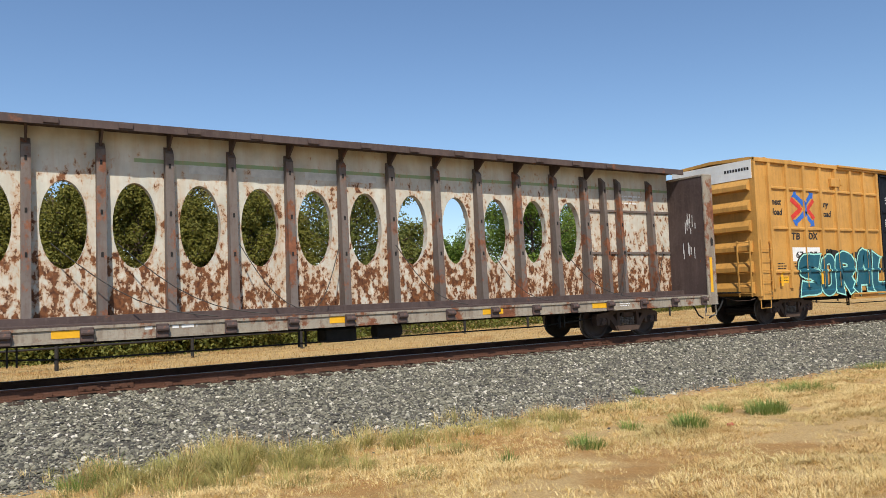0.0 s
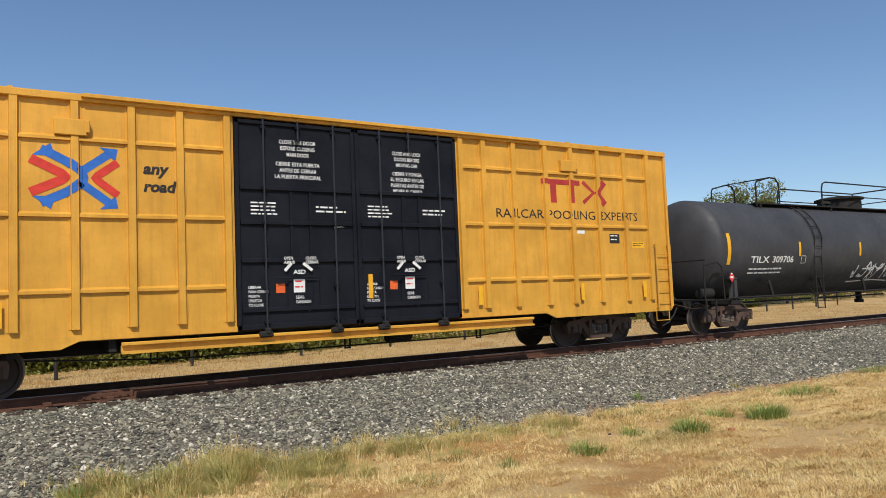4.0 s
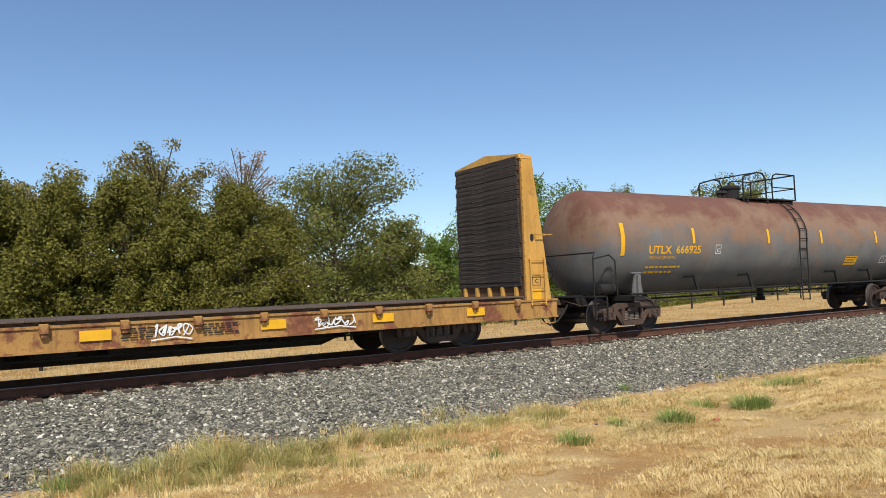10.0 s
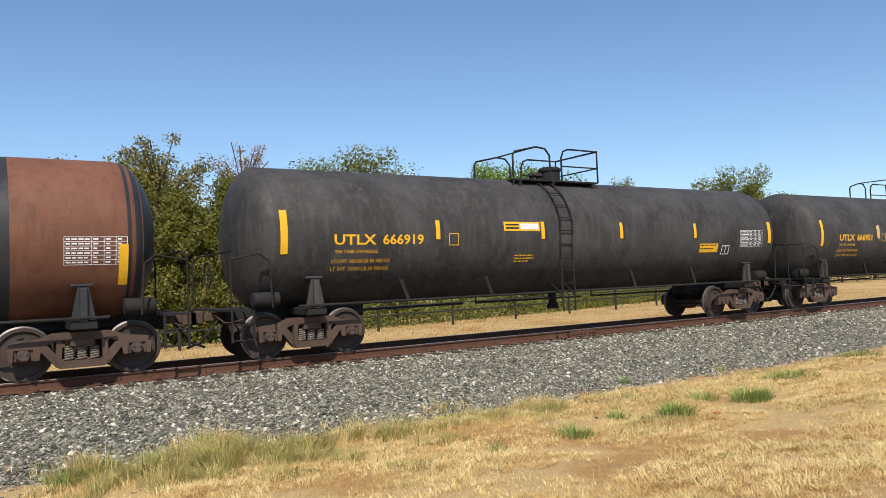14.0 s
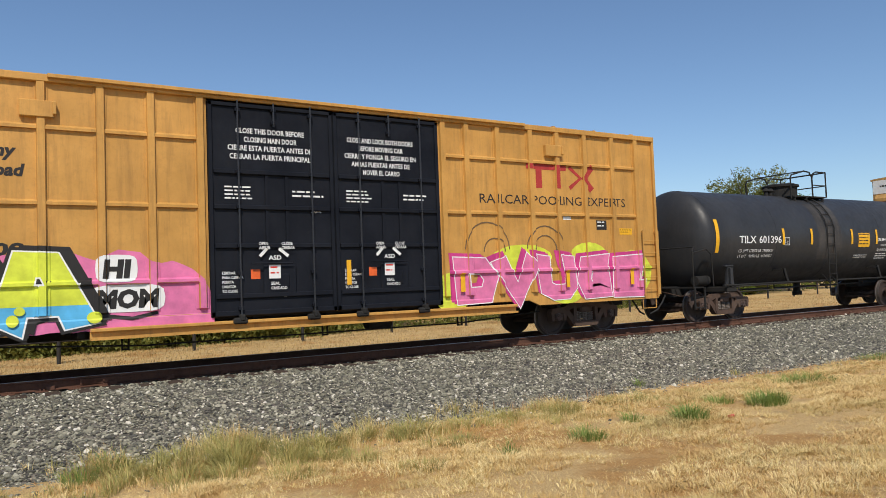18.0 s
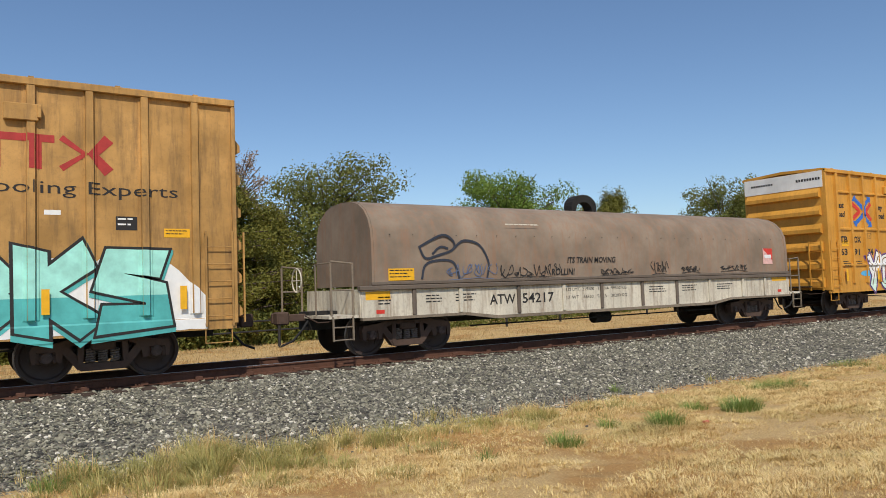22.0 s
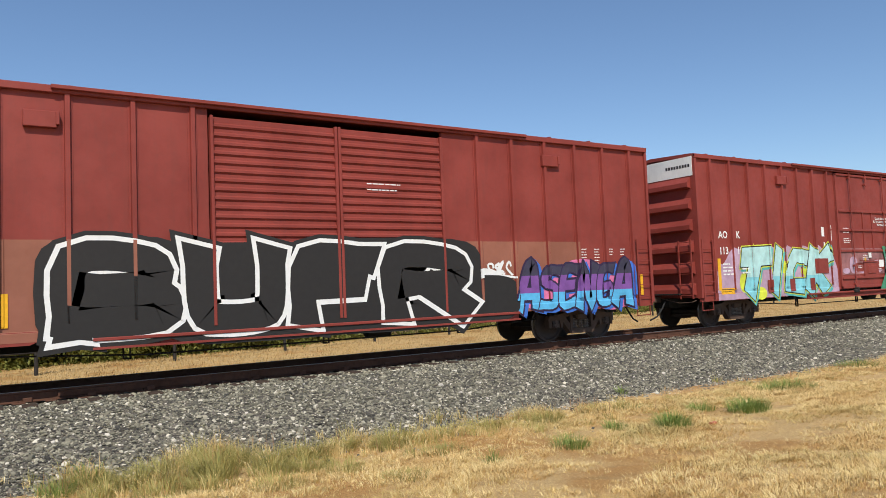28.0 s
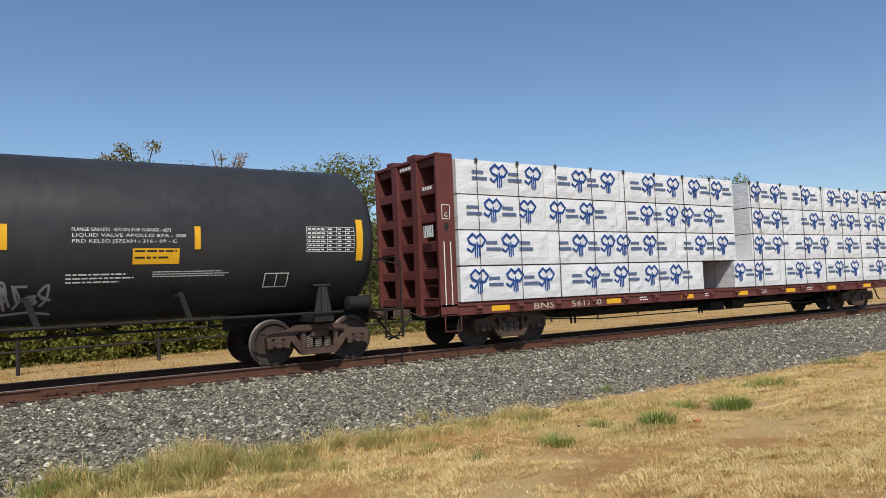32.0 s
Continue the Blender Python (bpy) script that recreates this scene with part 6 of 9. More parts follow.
def wrap_mat():
    m, nt, p = base("white_plastic_wrap", 0.38)
    col = blend(nt, ramp(nt, noise_at(nt, 1.5, detail=5.0), 0.3, 0.7), (0.66, 0.68, 0.70), (0.78, 0.79, 0.80))
    nt.links.new(col, p.inputs["Base Color"])
    b = node(nt, "ShaderNodeBump", Strength=0.55, Distance=0.05)
    nt.links.new(noise_at(nt, 3.0, (1.4, 1.0, 2.2), 6.0, 0.6), b.inputs["Height"])
    nt.links.new(b.outputs[0], p.inputs["Normal"])
    return m


WRAP = wrap_mat()
EMBLEM_BLUE = plain("wrap_print_blue", (0.012, 0.06, 0.26), 0.5, vary=0.1)
TAG_NAVY = plain("tag_navy", (0.035, 0.04, 0.055), 0.6, vary=0.2)
PRINT_NAVY = plain("wrap_print_navy", (0.10, 0.14, 0.24), 0.5, vary=0.1)


def open_underframe(root, o, L, paint, trucks, sill, deck_z, deck_mat, belly=0.35):
    s = Shape()
    s.box(o, o + L, -1.42, -1.34, sill[0], sill[1], 0.01).box(o, o + L, -1.45, -1.34, sill[1] - 0.05, sill[1]).box(o, o + L, -1.45, -1.34, sill[0], sill[0] + 0.04)
    part("side_sill", s, paint, root)
    s = Shape()
    s.box(o, o + L, 1.34, 1.42, sill[0], sill[1], 0.01)
    part("side_sill", s, paint, root)
    d = Shape()
    d.box(o + 0.05, o + L - 0.05, -1.36, 1.36, deck_z - 0.06, deck_z)
    part("deck", d, deck_mat, root)
    c = Shape()
    c.prism([(o + 0.3, deck_z - 0.06), (o + 0.3, 0.68), (trucks[0] + 1.5, 0.68), (trucks[0] + 2.6, belly), (trucks[1] - 2.6, belly), (trucks[1] - 1.5, 0.68), (o + L - 0.3, 0.68), (o + L - 0.3, deck_z - 0.06)], -0.35, 0.35)
    part("centre_sill", c, BLACK, root)
    for k in range(8):
        x = trucks[0] + 2.2 + (trucks[1] - trucks[0] - 4.4) * k / 7
        b = Shape()
        b.prism([(-1.4, sill[0] + 0.05), (-0.3, belly + 0.12), (0.3, belly + 0.12), (1.4, sill[0] + 0.05), (1.4, deck_z - 0.06), (-1.4, deck_z - 0.06)], x - 0.04, x + 0.04, "x")
        part("cross_bearer", b, BLACK, root)
    rod = Shape()
    rod.tube([(trucks[0] + 1.2, -1.0, 0.55), (trucks[0] + 3, -1.1, 0.45), (trucks[1] - 3, -1.1, 0.45), (trucks[1] - 1.2, -1.0, 0.55)], 0.018, 6)
    for x in (trucks[0] + 2.0, (trucks[0] + trucks[1]) / 2 - 1.1, trucks[1] - 2.4):
        rod.box(x, x + 0.03, -1.13, -1.08, 0.38, 0.75).box(x + 0.14, x + 0.17, -1.13, -1.08, 0.38, 0.75)
    part("brake_rod", rod, BLACK, root)
    v = Shape()
    v.lathe([(-0.32, 0.05), (-0.3, 0.17), (0.3, 0.17), (0.32, 0.05)], "x", 14, ((trucks[0] + trucks[1]) / 2 + 1.0, -0.9, 0.58))
    part("air_reservoir", v, BLACK, root, smooth=True)
    v = Shape()
    v.box((trucks[0] + trucks[1]) / 2 - 0.5, (trucks[0] + trucks[1]) / 2 + 0.2, -1.1, -0.6, 0.42, 0.7, 0.03)
    part("brake_valve", v, BLACK, root)
    for d2, x in ((-1, o), (1, o + L)):
        coupler(root, x, d2)
        st = Shape()
        a, b = (x + 0.1, x + 0.55) if d2 < 0 else (x - 0.55, x - 0.1)
        st.tube([(a, -1.43, sill[0] + 0.05), (a, -1.43, 0.45), (b, -1.43, 0.45), (b, -1.43, sill[0] + 0.05)], 0.016, 6)
        part("step", st, paint, root)
    for t in trucks:
        truck(root, t)
    for t in trucks:
        part("body_bolster", Shape().box(t - 0.2, t + 0.2, -1.35, 1.35, 0.76, deck_z - 0.06, 0.02), BLACK, root)


def open_beam_car():
    """The grey centre-beam car with oval openings in its spine."""
    left, right = -5.1, 17.8
    root, m = start_car("centre_beam_car", left, right, "rusty pale grey centre-beam lumber car, empty, with oval openings", "lumber car")
    o, L = left - m, right - left
    open_underframe(root, o, L, BEAM_SILL, (-1.8 - m, 14.5 - m), (0.75, 1.02), 1.05, BEAM_DARK, 0.66)
    # spine panels
    step = 1.235
    posts = [0.52 + step * k for k in range(-4, 12)]
    hole_w, hole_h, hole_z = 0.405, 0.83, 2.88
    n = 32

    def panel(w):
        s = Shape()
        x0, x1, z0, z1 = 0.0, w, 1.05, 4.72
        cx = w / 2
        ring = [(cx + hole_w * math.cos(2 * math.pi * k / n), hole_z + hole_h * math.sin(2 * math.pi * k / n)) for k in range(n)]
        outer = []
        for k in range(n):
            a = 2 * math.pi * k / n
            dx, dz = math.cos(a), math.sin(a)
            t = min((x1 - cx) / abs(dx) if abs(dx) > 1e-6 else 1e9, ((z1 - hole_z) if dz > 0 else (hole_z - z0)) / abs(dz) if abs(dz) > 1e-6 else 1e9)
            outer.append((cx + dx * t, hole_z + dz * t))
        corners = [(x1, z1), (x0, z1), (x0, z0), (x1, z0)]
        for y in (-0.09, 0.09):
            v = [(a, y, b) for a, b in ring] + [(a, y, b) for a, b in outer] + [(a, y, b) for a, b in corners]
            f = [(k, (k + 1) % n, n + (k + 1) % n, n + k) for k in range(n)]
            for k in range(n):
                a, b = outer[k], outer[(k + 1) % n]
                if abs(a[0] - b[0]) > 1e-4 and abs(a[1] - b[1]) > 1e-4:
                    q = min(range(4), key=lambda i: math.hypot(corners[i][0] - (a[0] + b[0]) / 2, corners[i][1] - (a[1] + b[1]) / 2))
                    f.append((n + k, n + (k + 1) % n, 2 * n + q))
            s.add(v, f)
        s.add([(a, y, b) for y in (-0.09, 0.09) for a, b in ring], [(k, (k + 1) % n, n + (k + 1) % n, n + k) for k in range(n)])
        return s

    for a, b in zip(posts, posts[1:]):
        if b > 14.2:
            continue
        s = panel(step)
        s.v = [(q[0] + a - m, q[1], q[2]) for q in s.v]
        part("spine_panel", s, BEAM_PANEL, root, "rust-streaked panel with an oval opening")
    plain_posts = [13.97, 14.68, 15.28, 16.55]
    s = Shape()
    s.box(14.105 - m, 17.45 - m, -0.09, 0.09, 1.05, 4.72)
    part("spine_panel", s, BEAM_PANEL, root, "plain rust-streaked panel")
    s = Shape()
    s.box(left + 0.35 - m, posts[0] - m, -0.09, 0.09, 1.05, 4.72)
    part("spine_panel", s, BEAM_PANEL, root, "plain rust-streaked panel")
    for x in [q for q in posts if q < 13.9] + plain_posts:
        w = 0.08 if x < 14.5 else 0.055
        s = Shape()
        s.prism([(-0.09, 1.05), (-0.40, 1.05), (-0.26, 4.30), (-0.09, 4.45)], x - w - m, x + w - m, "x")
        p = part("spine_post", s, BEAM_POST, root)
        # small black blocks on the uncut post paint the dark inside of its slots
        for z in (2.3, 3.1, 4.05):
            yy = -0.40 + (z - 1.05) * 0.043
            part("tie_slot_dark", Shape().box(x - 0.02 - m, x + 0.02 - m, yy - 0.012, yy + 0.02, z - 0.045, z + 0.045), BLACK, p)
    for z in (2.31, 3.51):
        for a, b in zip([14.06, 14.74, 15.34, 16.61], [14.62, 15.22, 16.49, 17.42]):
            s = Shape()
            s.box(a - m, b - m, -0.14, -0.08, z - 0.035, z + 0.035, 0.01)
            part("spine_rail", s, BEAM_POST, root)
    top = Shape()
    top.box(left + 0.3 - m, 17.5 - m, -0.70, 0.70, 4.68, 4.75, 0.012).box(left + 0.303 - m, 17.497 - m, -0.704, -0.65, 4.60, 4.746).box(left + 0.303 - m, 17.497 - m, 0.65, 0.704, 4.60, 4.746)
    part("top_chord", top, BEAM_DARK, root)
    for x in posts:
        g = Shape()
        g.prism([(-0.65, 4.68), (-0.09, 4.68), (-0.09, 4.30)], x - 0.02 - m, x + 0.02 - m, "x")
        g.box(x + 0.25 - m, x + 0.5 - m, -0.74, -0.70, 4.62, 4.72, 0.008)
        part("gusset", g, BEAM_DARK, root)
    # faded sign painted out on the upper band
    flat = FlatSide(-0.092)
    rnd = random.Random(5)
    ghosts = [rect(q - m + rnd.uniform(0.05, 0.2), q - m + rnd.uniform(0.5, 0.95), 3.95, 4.12) for q in (3.25, 4.5, 5.7, 6.9)]
    part("faded_lettering", lay(ghosts, flat, 0.004), plain("faded_white", (0.56, 0.55, 0.50), 0.7), root, "ghost of old white lettering")
    small_print(root, flat, 15.4 - m, 16.4 - m, 3.98, 3, WHITE_INK, 3, 0.06)
    # risers along the spine's foot
    s = Shape()
    s.box(left + 0.3 - m, 17.45 - m, -0.55, 0.55, 1.05, 1.17)
    part("riser", s, BEAM_DARK, root)
    # stake pockets with winches
    wm = Shape()
    wm.box(-0.11, 0.11, -0.06, 0.0, -0.16, 0.09, 0.015)
    wm.lathe([(-0.10, 0.05), (0.10, 0.05)], "x", 10, (0, -0.08, 0.0))
    pocket = wm.mesh("winch", BEAM_DARK)
    x = left + 0.4
    while x < right - 0.5:
        part("winch", pocket, BEAM_DARK, root, at=(x - m, -1.43, 0.91))
        x += 1.215
    flat = FlatSide(-1.45)
    for x in (-2.5, 1.17, 6.13, 9.89, 13.27):
        part("reflector_strip", lay([rect(x - 0.33 - m, x + 0.25 - m, 0.83, 0.96)], FlatSide(-1.42), 0.006), YELLOW_MARK, root)
    small_print(root, FlatSide(-1.42), 2.3 - m, 3.3 - m, 0.96, 1, WHITE_INK, 7, 0.08)
    small_print(root, FlatSide(-1.42), 13.9 - m, 14.3 - m, 0.97, 3, WHITE_INK, 8, 0.03)
    # slack tie-down cables
    for i, (a, b) in enumerate(((0.9, 3.6), (2.0, 4.6), (4.3, 5.5), (6.5, 5.4), (7.9, 9.2), (10.5, 11.6), (12.8, 14.4), (15.3, 14.0), (16.8, 15.2))):
        c = Shape()
        pts = []
        for k in range(9):
            t = k / 8
            pts.append((a + (b - a) * t - m, -0.42 - 0.95 * t, 2.5 - 1.42 * t - 0.35 * math.sin(math.pi * t)))
        c.tube(pts, 0.010, 5)
        part("tie_down_cable", c, CABLE, root)
    # end bulkheads
    for d in (-1, 1):
        e = d * (L / 2)
        inn = e - d * 0.36
        s = Shape()
        s.box(inn, inn + d * 0.03, -1.40, 1.40, 1.05, 4.45)
        s.box(e - d * 0.05, e, -1.40, 1.40, 1.05, 4.45)
        bh = part("bulkhead", s, BEAM_DARK, root, "rust-brown end bulkhead")
        for sy in (-1, 1):
            q = Shape()
            q.box(inn - d * 0.02, e, sy * 1.38, sy * 1.44, 0.78, 4.48, 0.012)
            part("bulkhead_side", q, BEAM_SILL, bh)
        q = Shape()
        q.box(inn - d * 0.02, e, -1.44, 1.44, 4.45, 4.51, 0.012)
        part("bulkhead_cap", q, BEAM_SILL, bh)
        sd = FlatSide(-1.44)
        lo, hi = min(inn, e), max(inn, e)
        part("reflector_strip", lay([rect(lo + 0.08, lo + 0.19, 1.1, 2.1)], sd, 0.004), YELLOW_MARK, bh)
        # no cut in the plate: a flat black oval paints the hole's dark inside
        hole = [(lo + 0.22 + 0.06 * math.cos(a * 0.5236), 2.55 + 0.13 * math.sin(a * 0.5236)) for a in range(12)]
        part("hand_hole_dark", lay([(hole, [tuple(range(12))])], sd, 0.004), BLACK_INK, bh)
        if d > 0:
            face = Shape()
            rnd = random.Random(3)
            for k in range(16):
                y, z = rnd.uniform(-1.1, -0.6), rnd.choice((2.9, 3.05, 2.0, 2.2)) + rnd.uniform(-0.1, 0.1)
                face.box(inn - 0.004, inn - 0.001, y, y + 0.02, z, z + rnd.uniform(0.1, 0.35))
            part("chalk_marks", face, WHITE_INK, bh)


def bulkhead_flat():
    left, right = 101.2, 122.45
    root, m = start_car("bulkhead_flat_car", left, right, "faded yellow flat car with tall end bulkheads, empty", "flat car")
    o, L = left - m, right - left
    open_underframe(root, o, L, FLAT_YEL, (103.93 - m, 119.2 - m), (0.58, 1.04), 1.10, DECK_WOOD, 0.28)
    plank = Shape()
    plank.box(-0.112, 0.112, -1.46, 1.40, 1.10, 1.135, 0.006)
    pm = plank.mesh("deck_plank", DECK_WOOD)
    x = 102.25
    while x < 121.4:
        part("deck_plank", pm, DECK_WOOD, root, at=(x - m, 0, 0))
        x += 0.232
    sp = Shape()
    sp.box(-0.075, 0.075, -1.53, -1.44, 0.90, 1.07, 0.012).box(-0.045, 0.045, -1.50, -1.44, 0.84, 0.92)
    spm = sp.mesh("stake_pocket", FLAT_YEL)
    for k in range(16):
        part("stake_pocket", spm, FLAT_YEL, root, at=(102.52 + 1.243 * k - m, 0, 0))
    flat = FlatSide(-1.45)
    part("name_plate", lay([rect(106.3 - m, 109.0 - m, 0.63, 0.98)], flat, 0.003), BLACK_INK, root, "black painted name panel")
    write(root, flat, "TTPX", 106.36 - m, 107.2 - m, 0.70, 0.2, WHITE_INK, 0.03, lift=0.006)
    write(root, flat, "804153", 107.45 - m, 108.55 - m, 0.70, 0.2, WHITE_INK, 0.03, lift=0.006)
    for x in (105.45, 109.15, 111.75, 114.9, 117.3, 119.7):
        part("reflector_strip", lay([rect(x - m, x + 0.5 - m, 0.74, 0.92)], flat, 0.004), YELLOW_MARK, root)
    part("paint_patch", lay([rect(103.3 - m, 103.85 - m, 0.72, 0.82)], flat, 0.004), WHITE_INK, root)
    for i, x in enumerate((102.3, 104.7, 109.7, 112.4, 113.8, 116.3)):
        small_print(root, flat, x - m, x + 0.7 - m, 0.92, 3, BLACK_INK, i, 0.045)
    scrawl(root, flat, 112.9 - m, 113.6 - m, 0.7, 0.98, 5, WHITE_INK, 4, 0.03)
    scrawl(root, flat, 116.0 - m, 116.9 - m, 0.7, 0.95, 6, WHITE_INK, 5, 0.03)
    for a, b in ((103.3, 103.6), (104.3, 104.6)):
        s = Shape()
        s.box(a - m, b - m, -1.49, -1.44, 0.74, 0.80, 0.01)
        part("tool_rack", s, FLAT_YEL, root)
    # bulkheads; local x runs from the load face outwards
    for d, face in ((-1, 102.16 - m), (1, 121.5 - m)):
        s = Shape()
        s.box(face - 0.02, face + 0.02, -1.36, 1.36, 1.1, 4.50)
        bh = part("bulkhead", s, BULK_BROWN_SHADED, root, "tall yellow end bulkhead")
        for y in (-1.36, -0.48, 0.48, 1.36):
            q = Shape()
            w = 0.05 if abs(y) > 1 else 0.09
            q.prism([(face, 0.70), (face + d * 0.82, 0.70), (face + d * 0.34, 4.55), (face, 4.62)], y - w, y + w)
            part("bulkhead_strut", q, BULK_YEL, bh)
        for z, e in ((1.02, 0.74), (2.72, 0.50)):
            q = Shape()
            q.box(face, face + d * e, -1.3, 1.3, z, z + 0.09, 0.01)
            part("bulkhead_shelf", q, BULK_YEL, bh)
        q = Shape()
        q.prism([(-1.42, 4.50), (-1.38, 4.60), (0.0, 4.78), (1.38, 4.60), (1.42, 4.50)], face - 0.05, face + d * 0.34, "x")
        part("bulkhead_cap", q, BULK_YEL, bh)
        sd = FlatSide(-1.41)
        hx = face + d * 0.24
        # the hand hole's dark inside is a black oval painted on the strut
        ov = [(hx + 0.06 * math.cos(a * 0.5236), 2.55 + 0.10 * math.sin(a * 0.5236)) for a in range(12)]
        part("hand_hole_dark", lay([(ov, [tuple(range(12))])], sd, 0.004), BLACK_INK, bh)
        lo = min(face + d * 0.12, face + d * 0.56)
        rungs(bh if False else root, lo, lo + 0.44, -1.41, [0.95, 1.3, 1.65, 2.0], BULK_YEL)
        part("reflector_strip", lay([rect(lo + 0.05, lo + 0.35, 0.95, 1.30)], sd, 0.004), YELLOW_MARK, bh)
        frame_box(bh, sd, lo + 0.08, lo + 0.34, 1.38, 1.62, BLACK_INK, 0.012)
        write(bh, sd, "C", lo + 0.16, lo + 0.26, 1.44, 0.1, BLACK_INK, 0.02)
        bolts = Shape()
        for k in range(22):
            z = 0.95 + 3.5 * k / 21
            bolts.box(face - d * 0.0 - 0.012, face + 0.012, -1.435, -1.41, z, z + 0.02)
        part("bolt_row", bolts, BULK_YEL, bh)
        grab = Shape()
        gx = face + d * 0.55
        grab.tube([(gx - 0.25, -1.42, 2.62), (gx - 0.25, -1.52, 2.62), (gx + 0.25, -1.52, 2.62), (gx + 0.25, -1.42, 2.62)], 0.016, 6)
        grab.tube([(gx + d * 0.2, -1.3, 2.62), (gx + d * 0.2, 1.3, 2.62)], 0.02, 6)
        part("grab_iron", grab, BULK_YEL, bh)
        brd = Shape()
        brd.box(0, 0.06, -1.34, 1.34, -0.058, 0.058, 0.008)
        bm_ = brd.mesh("bulkhead_plank", PLANK_DARK)
        rnd = random.Random(2)
        for k in range(27):
            p = part("bulkhead_plank", bm_, PLANK_DARK, bh)
            p.location = (face - d * 0.03 - (0.06 if d > 0 else 0) + rnd.uniform(-0.008, 0.008), rnd.uniform(-0.03, 0.03), 1.42 + 0.1185 * k)
            p.rotation_euler = (rnd.uniform(-0.004, 0.004), 0, 0)
        for y in (-1.1, -0.55, 0.0, 0.55, 1.1):
            q = Shape()
            q.box(face - d * 0.1, face, y - 0.05, y + 0.05, 1.12, 1.36, 0.01)
            part("plank_foot", q, BULK_YEL, bh)


def coil_car():
    left, right = 255.0, 272.0
    root, m = start_car("coil_car", left, right, "white coil car under a dusty brown arched hood", "coil car")
    o, L = left - m, right - left
    tr = (256.9 - m, 269.7 - m)
    s = Shape()
    s.prism([(255.6 - m, 1.45), (255.6 - m, 0.85), (258.3 - m, 0.85), (259.2 - m, 0.74), (267.2 - m, 0.74), (268.1 - m, 0.85), (271.25 - m, 0.85), (271.25 - m, 1.45)], -1.42, -1.34)
    part("side_plate", s, COIL_WHITE, root)
    s = Shape()
    s.prism([(255.6 - m, 1.45), (255.6 - m, 0.85), (258.3 - m, 0.85), (259.2 - m, 0.74), (267.2 - m, 0.74), (268.1 - m, 0.85), (271.25 - m, 0.85), (271.25 - m, 1.45)], 1.34, 1.42)
    part("side_plate", s, COIL_WHITE, root)
    s = Shape()
    s.box(255.55 - m, 271.3 - m, -1.50, -1.34, 1.42, 1.52, 0.015)
    part("top_rail", s, COIL_RAIL, root)
    s = Shape()
    s.prism([(255.6 - m, 0.85), (258.3 - m, 0.85), (259.2 - m, 0.74), (267.2 - m, 0.74), (268.1 - m, 0.85), (271.25 - m, 0.85), (271.25 - m, 0.79), (268.15 - m, 0.79), (267.25 - m, 0.67), (259.15 - m, 0.67), (258.25 - m, 0.79), (255.6 - m, 0.79)], -1.47, -1.34)
    part("bottom_rail", s, COIL_FLANGE, root)
    for x in (256.89, 258.13, 259.84, 261.31, 262.65, 264.21, 265.65, 267.13, 268.74, 269.90):
        q = Shape()
        z0 = 0.76 if 259 < x < 267.3 else 0.86
        q.box(x - 0.05 - m, x + 0.05 - m, -1.47, -1.42, z0, 1.42, 0.012)
        part("side_post", q, COIL_WHITE if int(x * 10) % 2 else COIL_RAIL, root)
    b = Shape()
    b.box(255.7 - m, 271.2 - m, -1.3, 1.3, 0.75, 0.85).box(254.9 - m, 272.1 - m, -0.3, 0.3, 0.6, 1.0)
    part("floor", b, BLACK, root)
    for x in (255.6, 271.25):
        e = Shape()
        e.box(x - 0.03 - m, x + 0.03 - m, -1.40, 1.40, 0.85, 1.45)
        part("end_plate", e, COIL_WHITE, root)
    # hood
    prof = [(-1.44, 1.52), (-1.44, 2.35)]
    for k in range(1, 12):
        a = math.pi - math.pi * k / 12
        prof.append((1.44 * math.copysign(abs(math.cos(a)) ** 0.75, math.cos(a)), 2.35 + 1.10 * math.sin(a) ** 0.8))
    prof += [(1.44, 2.35), (1.44, 1.52)]
    h = Shape()
    h.prism(prof, 255.86 - m, 271.2 - m, "x")
    part("hood", h, HOOD, root, smooth=True)
    for x in (255.95, 271.10):
        r = Shape()
        pr = [(y * 1.006, 1.52 + (z - 1.52) * 1.004) for y, z in prof]
        r.prism(pr, x - 0.035 - m, x + 0.035 - m, "x")
        part("hood_seam", r, HOOD, root, smooth=True)
    sk = Shape()
    sk.box(255.84 - m, 271.24 - m, -1.475, -1.43, 1.53, 1.60, 0.01)
    part("hood_skirt", sk, COIL_RAIL, root)
    dots = Shape()
    rnd = random.Random(4)
    for k in range(26):
        x = 256.3 + 14.6 * k / 25
        dots.box(x - m, x + 0.018 - m, -1.450, -1.44, 2.61, 2.63)
    part("rivet_row", dots, BLACK_INK, root)
    # lifting bracket
    br = Shape()
    outer = [(263.4 - m + 0.48 * math.cos(math.pi - math.pi * k / 10), 3.62 + 0.33 * math.sin(math.pi * k / 10)) for k in range(11)]
    innr = [(263.4 - m + 0.30 * math.cos(math.pi * k / 10), 3.52 + 0.22 * math.sin(math.pi * k / 10)) for k in range(11)]
    br.prism([(262.92 - m, 3.42)] + outer + [(263.88 - m, 3.42), (263.70 - m, 3.42)] + innr + [(263.10 - m, 3.42)], -0.16, 0.16)
    part("lifting_bracket", br, BLACK, root, "black arched lifting bracket")
    # platform and rails at the ends
    for d, x in ((-1, 255.55 - m), (1, 271.3 - m)):
        pf = Shape()
        pf.box(x, x + d * 0.68, -1.40, 1.40, 0.86, 0.92)
        part("end_platform", pf, COIL_WHITE, root)
        hr = Shape()
        for y in (-1.38, 1.38):
            for e in (0.12, 0.62):
                hr.tube([(x + d * e, y, 0.9), (x + d * e, y, 2.02)], 0.025, 7)
